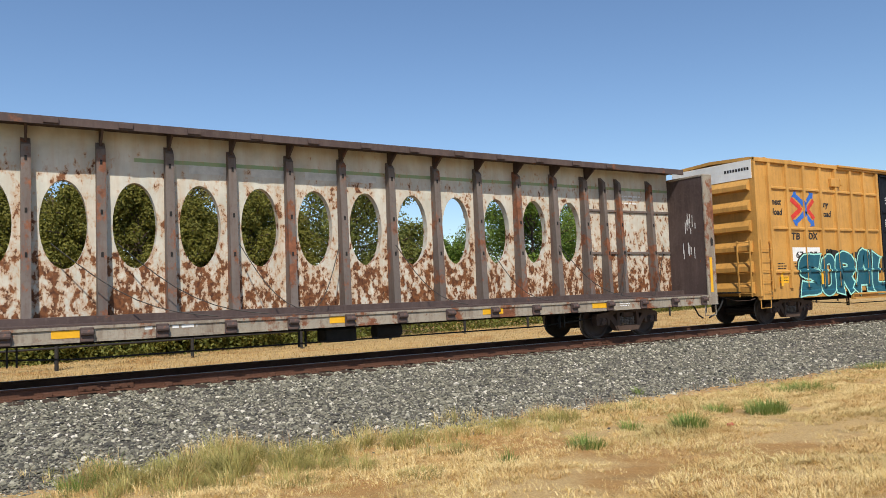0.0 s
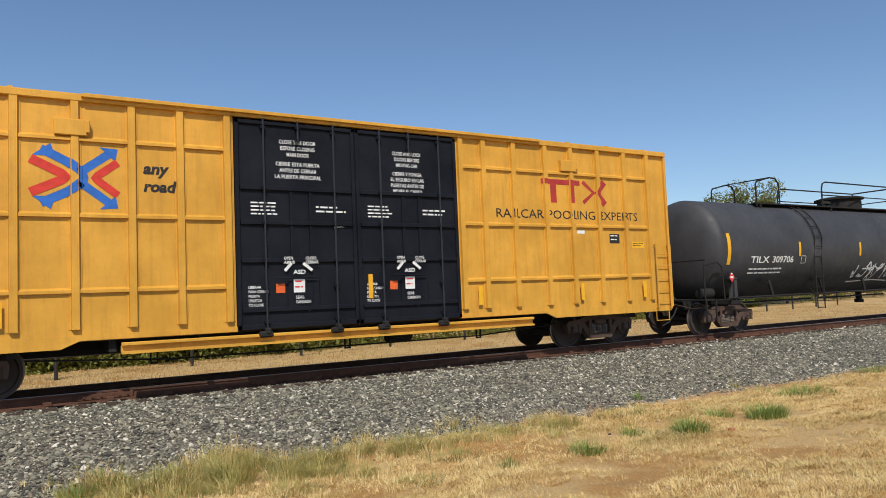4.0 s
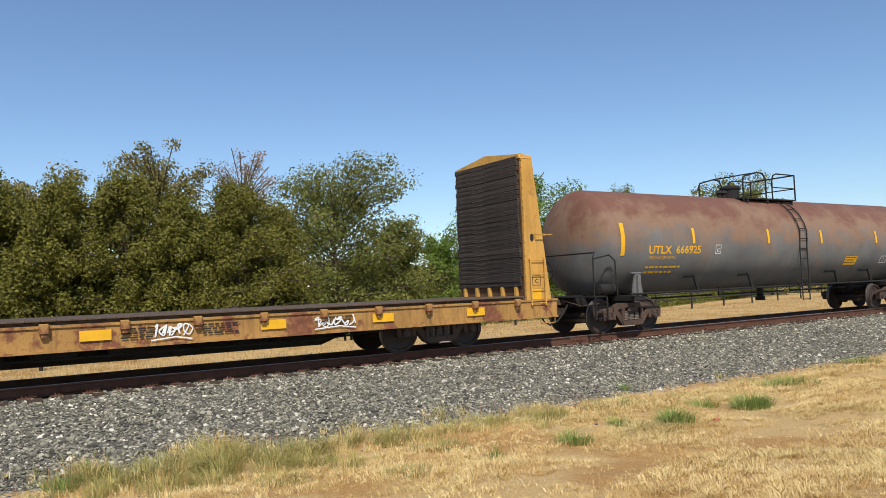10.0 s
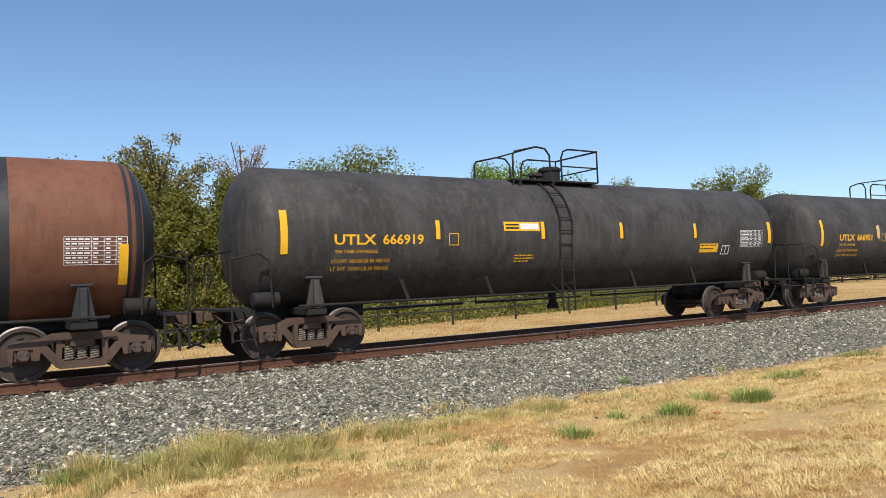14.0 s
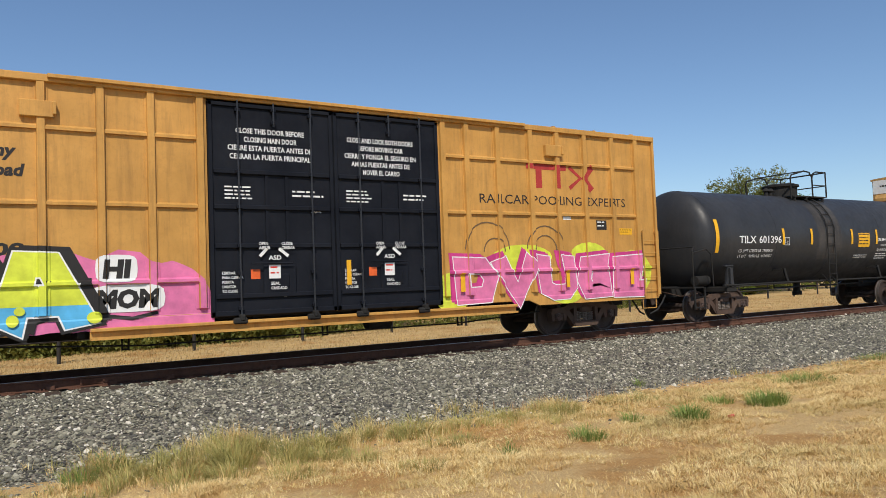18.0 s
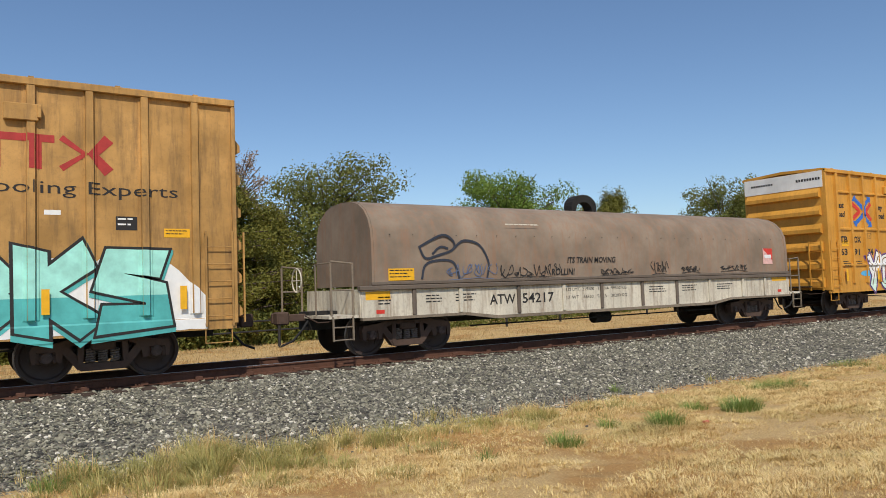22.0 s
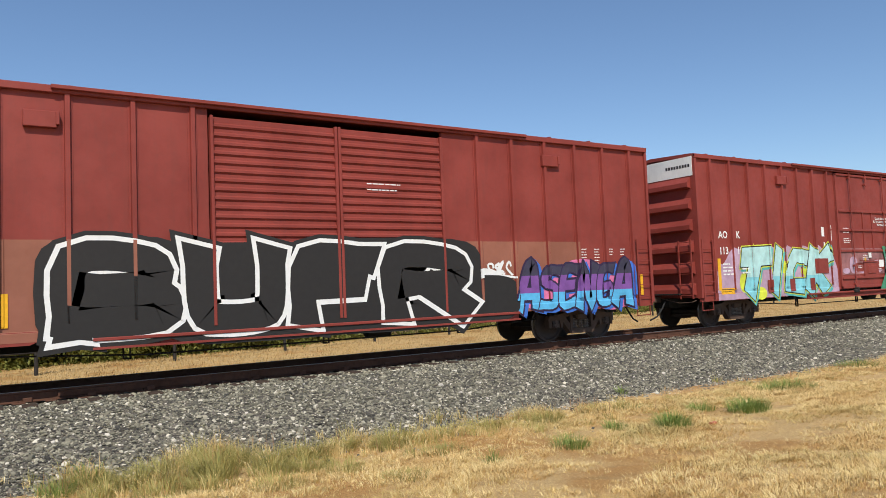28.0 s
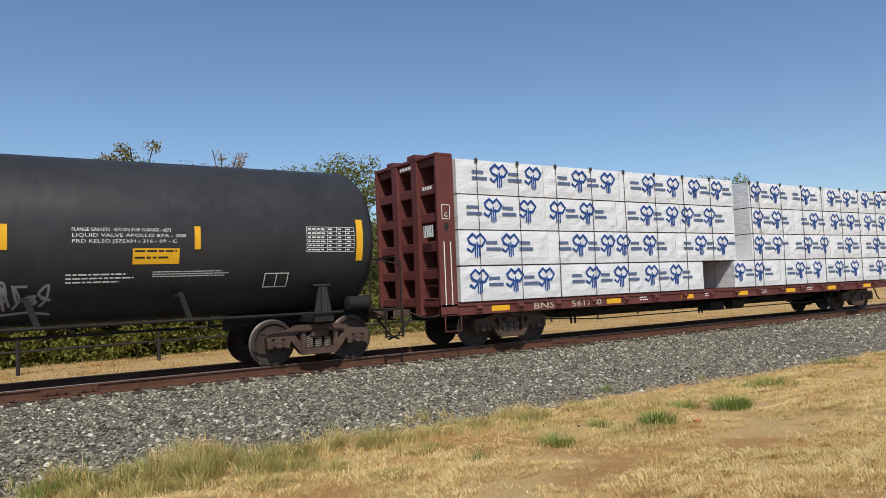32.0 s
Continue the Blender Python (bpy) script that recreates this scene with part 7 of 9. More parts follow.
            hr.tube([(x + d * 0.12, y, 2.0), (x + d * 0.62, y, 2.05)], 0.02, 7)
            hr.tube([(x + d * 0.12, y, 1.45), (x + d * 0.62, y, 1.45)], 0.018, 7)
        hr.tube([(x + d * 0.62, -1.38, 2.02), (x + d * 0.62, -0.6, 2.02), (x + d * 0.62, -0.6, 0.9)], 0.02, 7)
        part("handrail", hr, COIL_FLANGE, root)
        st = Shape()
        for z in (0.42, 0.68):
            st.tube([(x + d * 0.15, -1.42, z), (x + d * 0.6, -1.42, z)], 0.016, 6)
        for e in (0.15, 0.6):
            st.box(x + d * e - 0.015, x + d * e + 0.015, -1.44, -1.40, 0.4, 0.9)
        part("step", st, COIL_FLANGE, root)
        coupler(root, x + d * 0.55, d)
    brake_wheel(root, 254.95 - m, 0.5, 1.7, COIL_WHITE)
    for t in tr:
        truck(root, t)
    for t in tr:
        part("body_bolster", Shape().box(t - 0.2, t + 0.2, -1.3, 1.3, 0.74, 0.86), BLACK, root)
    pipe = Shape()
    pipe.tube([(258.6 - m, -1.1, 0.52), (267.6 - m, -1.1, 0.52)], 0.02, 6)
    pipe.lathe([(-0.3, 0.05), (-0.28, 0.16), (0.28, 0.16), (0.3, 0.05)], "x", 12, (263.2 - m, -0.8, 0.5))
    part("brake_gear", pipe, BLACK, root, smooth=True)
    flat = FlatSide(-1.42)
    write(root, flat, "ATW", 258.98 - m, 259.75 - m, 1.0, 0.24, BLACK_INK, 0.02)
    write(root, flat, "54217", 259.95 - m, 260.98 - m, 1.0, 0.24, BLACK_INK, 0.02)
    write(root, flat, "LD LMT  219500   TM/HA  99500 KG", 261.4 - m, 263.6 - m, 1.24, 0.085, BLACK_INK, 0.0)
    write(root, flat, "LT WT    66500   TARA    30200 KG", 261.4 - m, 263.6 - m, 1.04, 0.085, BLACK_INK, 0.0)
    for i, (x, w) in enumerate(((257.2, 0.5), (258.0, 0.6), (264.5, 0.8), (265.9, 0.7), (267.5, 0.8), (256.0, 0.4))):
        small_print(root, flat, x - m, x + w - m, 1.28, 3, BLACK_INK, i, 0.04)
    part("reflector_strip", lay([rect(255.7 - m, 256.3 - m, 1.22, 1.40)], flat, 0.004), YELLOW_MARK, root)
    part("reflector_strip", lay([rect(270.3 - m, 271.1 - m, 1.30, 1.41)], flat, 0.004), YELLOW_MARK, root)
    part("tag", lay([rect(255.95 - m, 256.15 - m, 0.92, 1.0)], flat, 0.004), RED_PAINT, root)
    part("tag", lay([rect(270.6 - m, 270.8 - m, 0.94, 1.02)], flat, 0.004), RED_PAINT, root)
    hood = FlatSide(-1.45)
    label_box(root, hood, 256.25 - m, 256.9 - m, 1.62, 1.88, YELLOW_MARK, BLACK_INK, 3)
    part("emblem", lay([rect(269.85 - m, 270.35 - m, 1.85, 2.34)], hood, 0.004), plain("emblem_pink", (0.70, 0.42, 0.38), 0.5), root, "faded red and white emblem")
    part("emblem", lay([([(269.85 - m, 2.34), (270.35 - m, 2.34), (270.35 - m, 1.95)], [(0, 1, 2)])], hood, 0.007), RED_PAINT, root)
    part("emblem", lay([rect(269.92 - m, 270.28 - m, 2.03, 2.14)], hood, 0.010), WHITE_INK, root)
    for pts in ([(257.05, 2.35), (257.65, 2.62), (257.95, 2.5), (257.95, 2.3), (257.5, 2.15), (257.2, 2.1), (257.05, 2.35)], [(257.1, 1.65), (257.2, 1.95), (257.55, 2.05), (257.95, 2.0), (258.1, 1.65)], [(257.95, 2.3), (258.25, 2.5), (258.7, 2.4), (258.95, 2.0), (258.9, 1.65)], [(257.4, 2.2), (257.6, 2.35), (257.8, 2.32)]):
        part("graffiti_tag", lay([ribbon(smooth_line([(a - m, b) for a, b in pts], 5), 0.055)], hood, 0.005, 0.0001), TAG_NAVY, root)
    write(root, hood, "ITS TRAIN MOVING", 261.45 - m, 263.2 - m, 1.96, 0.15, BLACK_INK, 0.03, 0.15)
    write(root, hood, "ROLLIN!", 260.9 - m, 261.7 - m, 1.66, 0.16, BLACK_INK, 0.03, 0.15)
    scrawl(root, hood, 257.8 - m, 259.2 - m, 1.62, 2.0, 6, PRINT_NAVY, 76, 0.018)
    for i, (a, b, z0, z1, n) in enumerate(((259.3, 261.2, 1.62, 1.95, 9), (262.6, 263.9, 1.62, 1.82, 6), (264.6, 265.3, 1.62, 2.0, 5), (265.9, 266.7, 1.65, 1.85, 6), (267.7, 269.0, 1.66, 1.85, 7))):
        scrawl(root, hood, a - m, b - m, z0, z1, n, BLACK_INK, 80 + i, 0.022)
    small_print(root, FlatSide(-1.40), 259.5 - m, 260.8 - m, 2.92, 1, CREAM, 5, 0.035, lift=0.03)


def loaded_beam_car():
    left, right = 374.85, 396.6
    root, m = start_car("centre_beam_car", left, right, "maroon centre-beam lumber car loaded with wrapped packs", "lumber car")
    o, L = left - m, right - left
    open_underframe(root, o, L, MAROON, (377.15 - m, 394.0 - m), (0.80, 1.06), 1.09, MAROON, 0.5)
    s = Shape()
    s.box(375.3 - m, 396.2 - m, -0.06, 0.06, 1.09, 4.5).box(375.3 - m, 396.2 - m, -0.35, 0.35, 4.50, 4.56)
    part("spine", s, MAROON, root)
    flat = FlatSide(-1.42)
    write(root, flat, "BNSF", 377.6 - m, 378.5 - m, 0.84, 0.16, plain("faded_cream_ink", (0.42, 0.36, 0.28), 0.7), 0.02)
    write(root, flat, "561780", 378.9 - m, 380.0 - m, 0.84, 0.16, bpy.data.materials["faded_cream_ink"], 0.02)
    for x in (376.3, 380.2, 383.3, 386.0, 388.7, 391.3, 393.8):
        part("reflector_strip", lay([rect(x - m, x + 0.55 - m, 0.85, 0.98)], flat, 0.004), YELLOW_MARK, root)
    for i, x in enumerate((381.5, 384.4, 387.3, 390.0)):
        small_print(root, flat, x - m, x + 0.4 - m, 0.98, 2, WHITE_INK, i, 0.04)
    wm = Shape()
    wm.box(-0.09, 0.09, -0.05, 0.0, -0.12, 0.10, 0.015)
    wm.lathe([(-0.08, 0.045), (0.08, 0.045)], "x", 10, (0, -0.06, 0.0))
    pocket = wm.mesh("winch", MAROON)
    for k in range(17):
        part("winch", pocket, MAROON, root, at=(375.9 + 1.25 * k - m, -1.43, 0.95))
    # bulkheads
    for d, x in ((-1, o), (1, o + L)):
        inn = x - d * 0.46
        s = Shape()
        s.box(inn - d * 0.02, inn, -1.42, 1.42, 0.80, 4.48)
        bh = part("bulkhead", s, MAROON, root, "maroon end bulkhead with framed pockets")
        for y in (-1.40, -0.46, 0.46, 1.40):
            q = Shape()
            w = 0.05 if abs(y) > 1 else 0.14
            q.box(inn, x, y - w, y + w, 0.80, 4.52, 0.015)
            part("bulkhead_post", q, MAROON, bh)
        for k in range(6):
            z = 1.0 + 0.66 * k
            q = Shape()
            q.box(inn, x - d * 0.08, -1.40, 1.40, z, z + 0.22, 0.015)
            part("bulkhead_beam", q, MAROON, bh)
        q = Shape()
        q.box(inn, x, -1.45, 1.45, 4.48, 4.56, 0.012).box(inn, x, -0.55, -0.2, 4.56, 4.66).box(inn, x, 0.5, 0.8, 4.56, 4.64)
        part("bulkhead_cap", q, MAROON, bh)
        sd = FlatSide(-1.45)
        lo = min(x, inn)
        frame_box(bh, sd, lo + 0.10, lo + 0.33, 3.02, 3.36, WHITE_INK, 0.015)
        write(bh, sd, "C", lo + 0.17, lo + 0.26, 3.08, 0.1, WHITE_INK, 0.02)
        # black oval painted on for the shaded inside of the hand hole
        hole = [(lo + 0.22 + 0.06 * math.cos(a * 0.5236), 2.85 + 0.11 * math.sin(a * 0.5236)) for a in range(12)]
        part("hand_hole_dark", lay([(hole, [tuple(range(12))])], sd, 0.004), BLACK_INK, bh)
        part("reflector_strip", lay([rect(lo + 0.12, lo + 0.145, 1.05, 2.5), rect(lo + 0.30, lo + 0.325, 1.05, 2.5)], sd, 0.004), WHITE_INK, bh)
        if d < 0:
            t = Shape()
            for y0, y1, z0, z1 in ((-0.35, 0.15, 4.33, 4.41), (-1.35, -0.95, 3.72, 3.80), (-1.35, -0.95, 2.62, 2.90)):
                y = y0
                while y < y1:
                    t.box(x - 0.084 if z0 < 4.3 else x - 0.004, x - 0.080 if z0 < 4.3 else x - 0.001, y, min(y + 0.05, y1), z0, z1)
                    y += 0.075
            part("lettering", t, WHITE_INK, bh)
        gi = Shape()
        for k in range(4):
            gi.tube([(x + d * 0.05, -1.38, 1.1 + 0.4 * k), (x + d * 0.05, -0.95, 1.1 + 0.4 * k)], 0.012, 6)
        part("grab_iron", gi, MAROON, bh)
    cables = []
    for k in range(16):
        x = 376.0 + 1.27 * k
        if 386.1 < x < 386.9:
            x = 386.98
        c = Shape()
        c.tube([(x - m, -0.34, 4.52), (x - m, -1.452, 4.47), (x + 0.02 - m, -1.455, 2.8), (x - m, -1.455, 1.1), (x - m, -1.46, 0.98)], 0.009, 5)
        c.box(x - 0.04 - m, x + 0.04 - m, -1.47, -1.44, 4.40, 4.50, 0.008)
        part("tie_down_cable", c, CABLE, root)
    # wrapped lumber packs, top-level things that ride along
    tiers = (1.105, 1.955, 2.80, 3.645)
    high = 0.815
    rnd = random.Random(11)
    for row, z0 in enumerate(tiers):
        z1 = z0 + high
        a_end, b_start = (384.38, 385.93) if row == 0 else (386.08, 386.93)
        for x0, x1 in ((375.42, a_end), (b_start, 396.1)):
            cuts = [x0] + [x0 + (x1 - x0) * (k + 0.12 * rnd.uniform(-1, 1)) / 4 for k in range(1, 4)] + [x1]
            if row == 0 and x0 < 380:
                cuts = [x0, 378.6, 381.7, x1]
            for a, b in zip(cuts, cuts[1:]):
                for sy in (-1, 1):
                    lumber_pack(a, b, z0, z1, sy, rnd)


def lumber_pack(a, b, z0, z1, sy, rnd):
    mid = (a + b) / 2
    pack = tagged(new("lumber_pack"), "lumber pack in white plastic wrap printed in blue", "lumber pack", "wrapped packs on the lumber car")
    pack.location = (mid, TRACK, 0)
    CARS.append((pack, settle(mid)))
    h = (b - a) / 2 - 0.006
    out = sy * (1.44 + rnd.uniform(-0.012, 0.012))
    s = Shape()
    nx, nz = 12, 5
    y_in = sy * 0.09
    grid = []
    for j in range(nz + 1):
        for i in range(nx + 1):
            x = -h + 2 * h * i / nx
            z = z0 + (z1 - z0) * j / nz
            e = 0.012 * rnd.uniform(-1, 1) if 0 < i < nx and 0 < j < nz else -0.02
            grid.append((x, out + sy * e, z))
    s.add(grid, [(j * (nx + 1) + i, j * (nx + 1) + i + 1, (j + 1) * (nx + 1) + i + 1, (j + 1) * (nx + 1) + i) for j in range(nz) for i in range(nx)])
    s.box(-h, h, y_in, out - sy * 0.021, z0, z1)
    part("wrap", s, WRAP, pack, smooth=False)
    lath = Shape()
    lath.box(-h + 0.02, h - 0.02, y_in, out - sy * 0.04, z0 - 0.022, z0)
    part("bolster_strip", lath, DECK_WOOD, pack)
    if sy > 0:
        return
    flat = FlatSide(out - 0.014)
    x = -h + rnd.uniform(-0.25, 0.35)
    zc = (z0 + z1) / 2 + 0.04
    while x < h - 0.2:
        marks = []
        c = x + 0.2
        if c - 0.22 > -h and c + 0.24 < h:
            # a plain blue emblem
            hook = [(0.0, 0.17), (-0.09, 0.25), (-0.21, 0.15), (-0.17, 0.06), (-0.03, 0.0), (-0.13, -0.12), (-0.22, -0.06)]
            bowl = [(0.0, 0.17), (0.10, 0.25), (0.22, 0.12), (0.13, 0.0), (0.04, 0.0)]
            loops = [ribbon([(c + a * 1.2, zc + b * 1.15) for a, b in hook], 0.06), ribbon([(c + a * 1.2, zc + b * 1.15) for a, b in bowl], 0.06)]
            loops += [ribbon([(c + a, zc + 0.10 - abs(a)), (c + a, zc - 0.27 + 0.5 * abs(a))], 0.038) for a in (-0.05, 0.01, 0.07)]
            part("printed_emblem", lay(loops, flat, 0.004, 0.0005), EMBLEM_BLUE, pack)
        words = []
        for k, (w0, w1) in enumerate(((0.48, 0.82), (0.48, 0.92))):
            p, q = x + w0, x + w1
            if p > -h and q < h:
                zz = zc + 0.03 - 0.15 * k
                words.append(rect(p, q, zz + 0.01, zz + 0.085))
        if words:
            part("printed_bars", lay(words, flat, 0.004), PRINT_NAVY, pack)
        x += 1.06 + rnd.uniform(-0.04, 0.04)


# ---- the train, car by car ----
YEL_NEW = painted("pool_yellow_clean", (0.655, 0.335, 0.042), (0.30, 0.14, 0.03), 0.2, 0.42, rough=0.42)
YEL_WORN = painted("pool_yellow_worn", (0.545, 0.285, 0.068), (0.20, 0.105, 0.035), 0.3, 0.55, rough=0.5)
YEL_MID = painted("pool_yellow_aged", (0.575, 0.275, 0.038), (0.24, 0.11, 0.03), 0.3, 0.5, rough=0.48)
YEL_GRIMY = painted("pool_yellow_grimy", (0.46, 0.255, 0.075), (0.12, 0.075, 0.04), 0.4, 0.85, rough=0.6, fade=0.25)
OXIDE = painted("oxide_red", (0.245, 0.040, 0.029), (0.12, 0.045, 0.035), 0.25, 0.25, rough=0.55)
OXIDE_FADED = painted("oxide_red_faded", (0.29, 0.108, 0.068), (0.20, 0.09, 0.06), 0.25, 0.2, rough=0.6)
TANK_BLACK = painted("tank_black", (0.027, 0.028, 0.031), (0.07, 0.062, 0.055), 0.3, 0.25, rough=0.42, fade=0.10)
TANK_FADED = painted("tank_black_faded", (0.043, 0.044, 0.049), (0.09, 0.08, 0.072), 0.3, 0.35, rough=0.5, fade=0.15)
TANK_DUSTY = painted("tank_black_dusty", (0.035, 0.033, 0.032), (0.12, 0.095, 0.075), 0.5, 0.6, rough=0.6, fade=0.25)
def rusty_tank_mat():
    """Worn grey paint under a rust-brown bloom that thins out downwards."""
    m, nt, p = base("tank_grey_rusting", 0.65)
    c = nt.nodes.new("ShaderNodeTexCoord")
    sep = nt.nodes.new("ShaderNodeSeparateXYZ")
    nt.links.new(c.outputs["Object"], sep.inputs[0])
    z = sep.outputs["Z"]
    col = blend(nt, ramp(nt, noise_at(nt, 1.1, (1, 1, 1), 5.0), 0.35, 0.65), (0.125, 0.132, 0.135), (0.185, 0.185, 0.175))
    add = nt.nodes.new("ShaderNodeMath")
    nt.links.new(ramp(nt, z, 1.9, 3.7, 0.0, 1.0), add.inputs[0])
    nt.links.new(ramp(nt, noise_at(nt, 1.4, (0.7, 1.0, 0.9), 8.0, 0.68), 0.25, 0.75, -0.45, 0.45), add.inputs[1])
    col = blend(nt, ramp(nt, add.outputs[0], 0.12, 0.55, 0.0, 0.75), col, (0.275, 0.15, 0.078))
    col = blend(nt, ramp(nt, add.outputs[0], 0.62, 0.95, 0.0, 0.8), col, (0.15, 0.058, 0.040))
    run = ramp(nt, noise_at(nt, 3.0, (2.2, 2.2, 0.2), 6.0, 0.7), 0.5, 0.75, 0.0, 0.4)
    col = blend(nt, run, col, (0.17, 0.10, 0.07))
    col = blend(nt, ramp(nt, noise_at(nt, 16.0, (1, 1, 1), 6.0, 0.75), 0.5, 0.8, 0.0, 0.4), col, (0.09, 0.06, 0.05))
    nt.links.new(col, p.inputs["Base Color"])
    b = node(nt, "ShaderNodeBump", Strength=0.15, Distance=0.01)
    nt.links.new(noise_at(nt, 2.4, (1, 1, 1), 5.0), b.inputs["Height"])
    nt.links.new(b.outputs[0], p.inputs["Normal"])
    return m


TANK_GREY = rusty_tank_mat()
RUST_BROWN = painted("faded_rust_paint", (0.165, 0.066, 0.036), (0.05, 0.028, 0.022), 0.5, 0.6, rough=0.65)
TEAL, TEAL_DARK, MINT = plain("spray_teal", (0.012, 0.095, 0.135), 0.5, vary=0.22, scale=3.0), plain("spray_dark_teal", (0.008, 0.045, 0.07), 0.5, vary=0.22, scale=3.0), plain("spray_mint", (0.35, 0.72, 0.62), 0.5, vary=0.22, scale=3.0)
MAUVE_WORN = plain("spray_mauve_worn", (0.30, 0.13, 0.13), 0.55, vary=0.45, scale=2.2)
PINK, HOT_PINK, LILAC = plain("spray_pink", (0.66, 0.17, 0.34), 0.5, vary=0.22, scale=3.0), plain("spray_magenta", (0.55, 0.05, 0.22), 0.5, vary=0.22, scale=3.0), plain("spray_lilac", (0.47, 0.32, 0.42), 0.5, vary=0.22, scale=3.0)
CYAN, LIME, SKY = plain("spray_cyan", (0.10, 0.42, 0.70), 0.5, vary=0.22, scale=3.0), plain("spray_lime", (0.62, 0.68, 0.06), 0.5, vary=0.22, scale=3.0), plain("spray_blue", (0.05, 0.16, 0.55), 0.5, vary=0.22, scale=3.0)
CREAM, SILVER = plain("spray_cream", (0.66, 0.62, 0.52), 0.5, vary=0.22, scale=3.0), plain("spray_silver", (0.42, 0.43, 0.45), 0.4, 0.3)
RED_SPRAY, PURPLE, BROWN_SPRAY, SAND = plain("spray_red", (0.60, 0.05, 0.04), 0.5, vary=0.22, scale=3.0), plain("spray_purple", (0.20, 0.08, 0.30), 0.5, vary=0.22, scale=3.0), plain("spray_brown", (0.16, 0.10, 0.05), 0.5, vary=0.22, scale=3.0), plain("spray_sand", (0.42, 0.36, 0.06), 0.5, vary=0.22, scale=3.0)
DARK_MAROON = plain("spray_dark_maroon", (0.16, 0.03, 0.03), 0.5, vary=0.22, scale=3.0)
YELLOW_SPRAY = plain("spray_yellow", (0.75, 0.50, 0.03), 0.5, vary=0.22, scale=3.0)
DARK_PLUM, GREEN_SPRAY = plain("spray_plum", (0.035, 0.022, 0.06), 0.5, vary=0.22, scale=3.0), plain("spray_green", (0.06, 0.26, 0.15), 0.5, vary=0.22, scale=3.0)
HOUSE_BROWN = plain("spray_ochre", (0.20, 0.13, 0.045), 0.5, vary=0.22, scale=3.0)
PALE_MINT, TURQUOISE, AQUA, CYAN_PALE = plain("spray_pale_mint", (0.55, 0.72, 0.62), 0.5, vary=0.22, scale=3.0), plain("spray_turquoise", (0.09, 0.42, 0.40), 0.5, vary=0.22, scale=3.0), plain("spray_aqua", (0.42, 0.66, 0.64), 0.5, vary=0.22, scale=3.0), plain("spray_pale_cyan", (0.22, 0.56, 0.62), 0.5, vary=0.22, scale=3.0)
PLUM_GREY, SALMON, ORANGE_TAN, TEAL_EDGE = plain("spray_plum_grey", (0.05, 0.045, 0.075), 0.5, vary=0.22, scale=3.0), plain("spray_salmon", (0.55, 0.20, 0.16), 0.5, vary=0.22, scale=3.0), plain("spray_tan_orange", (0.55, 0.28, 0.10), 0.5, vary=0.22, scale=3.0), plain("spray_teal_edge", (0.08, 0.30, 0.30), 0.5, vary=0.22, scale=3.0)


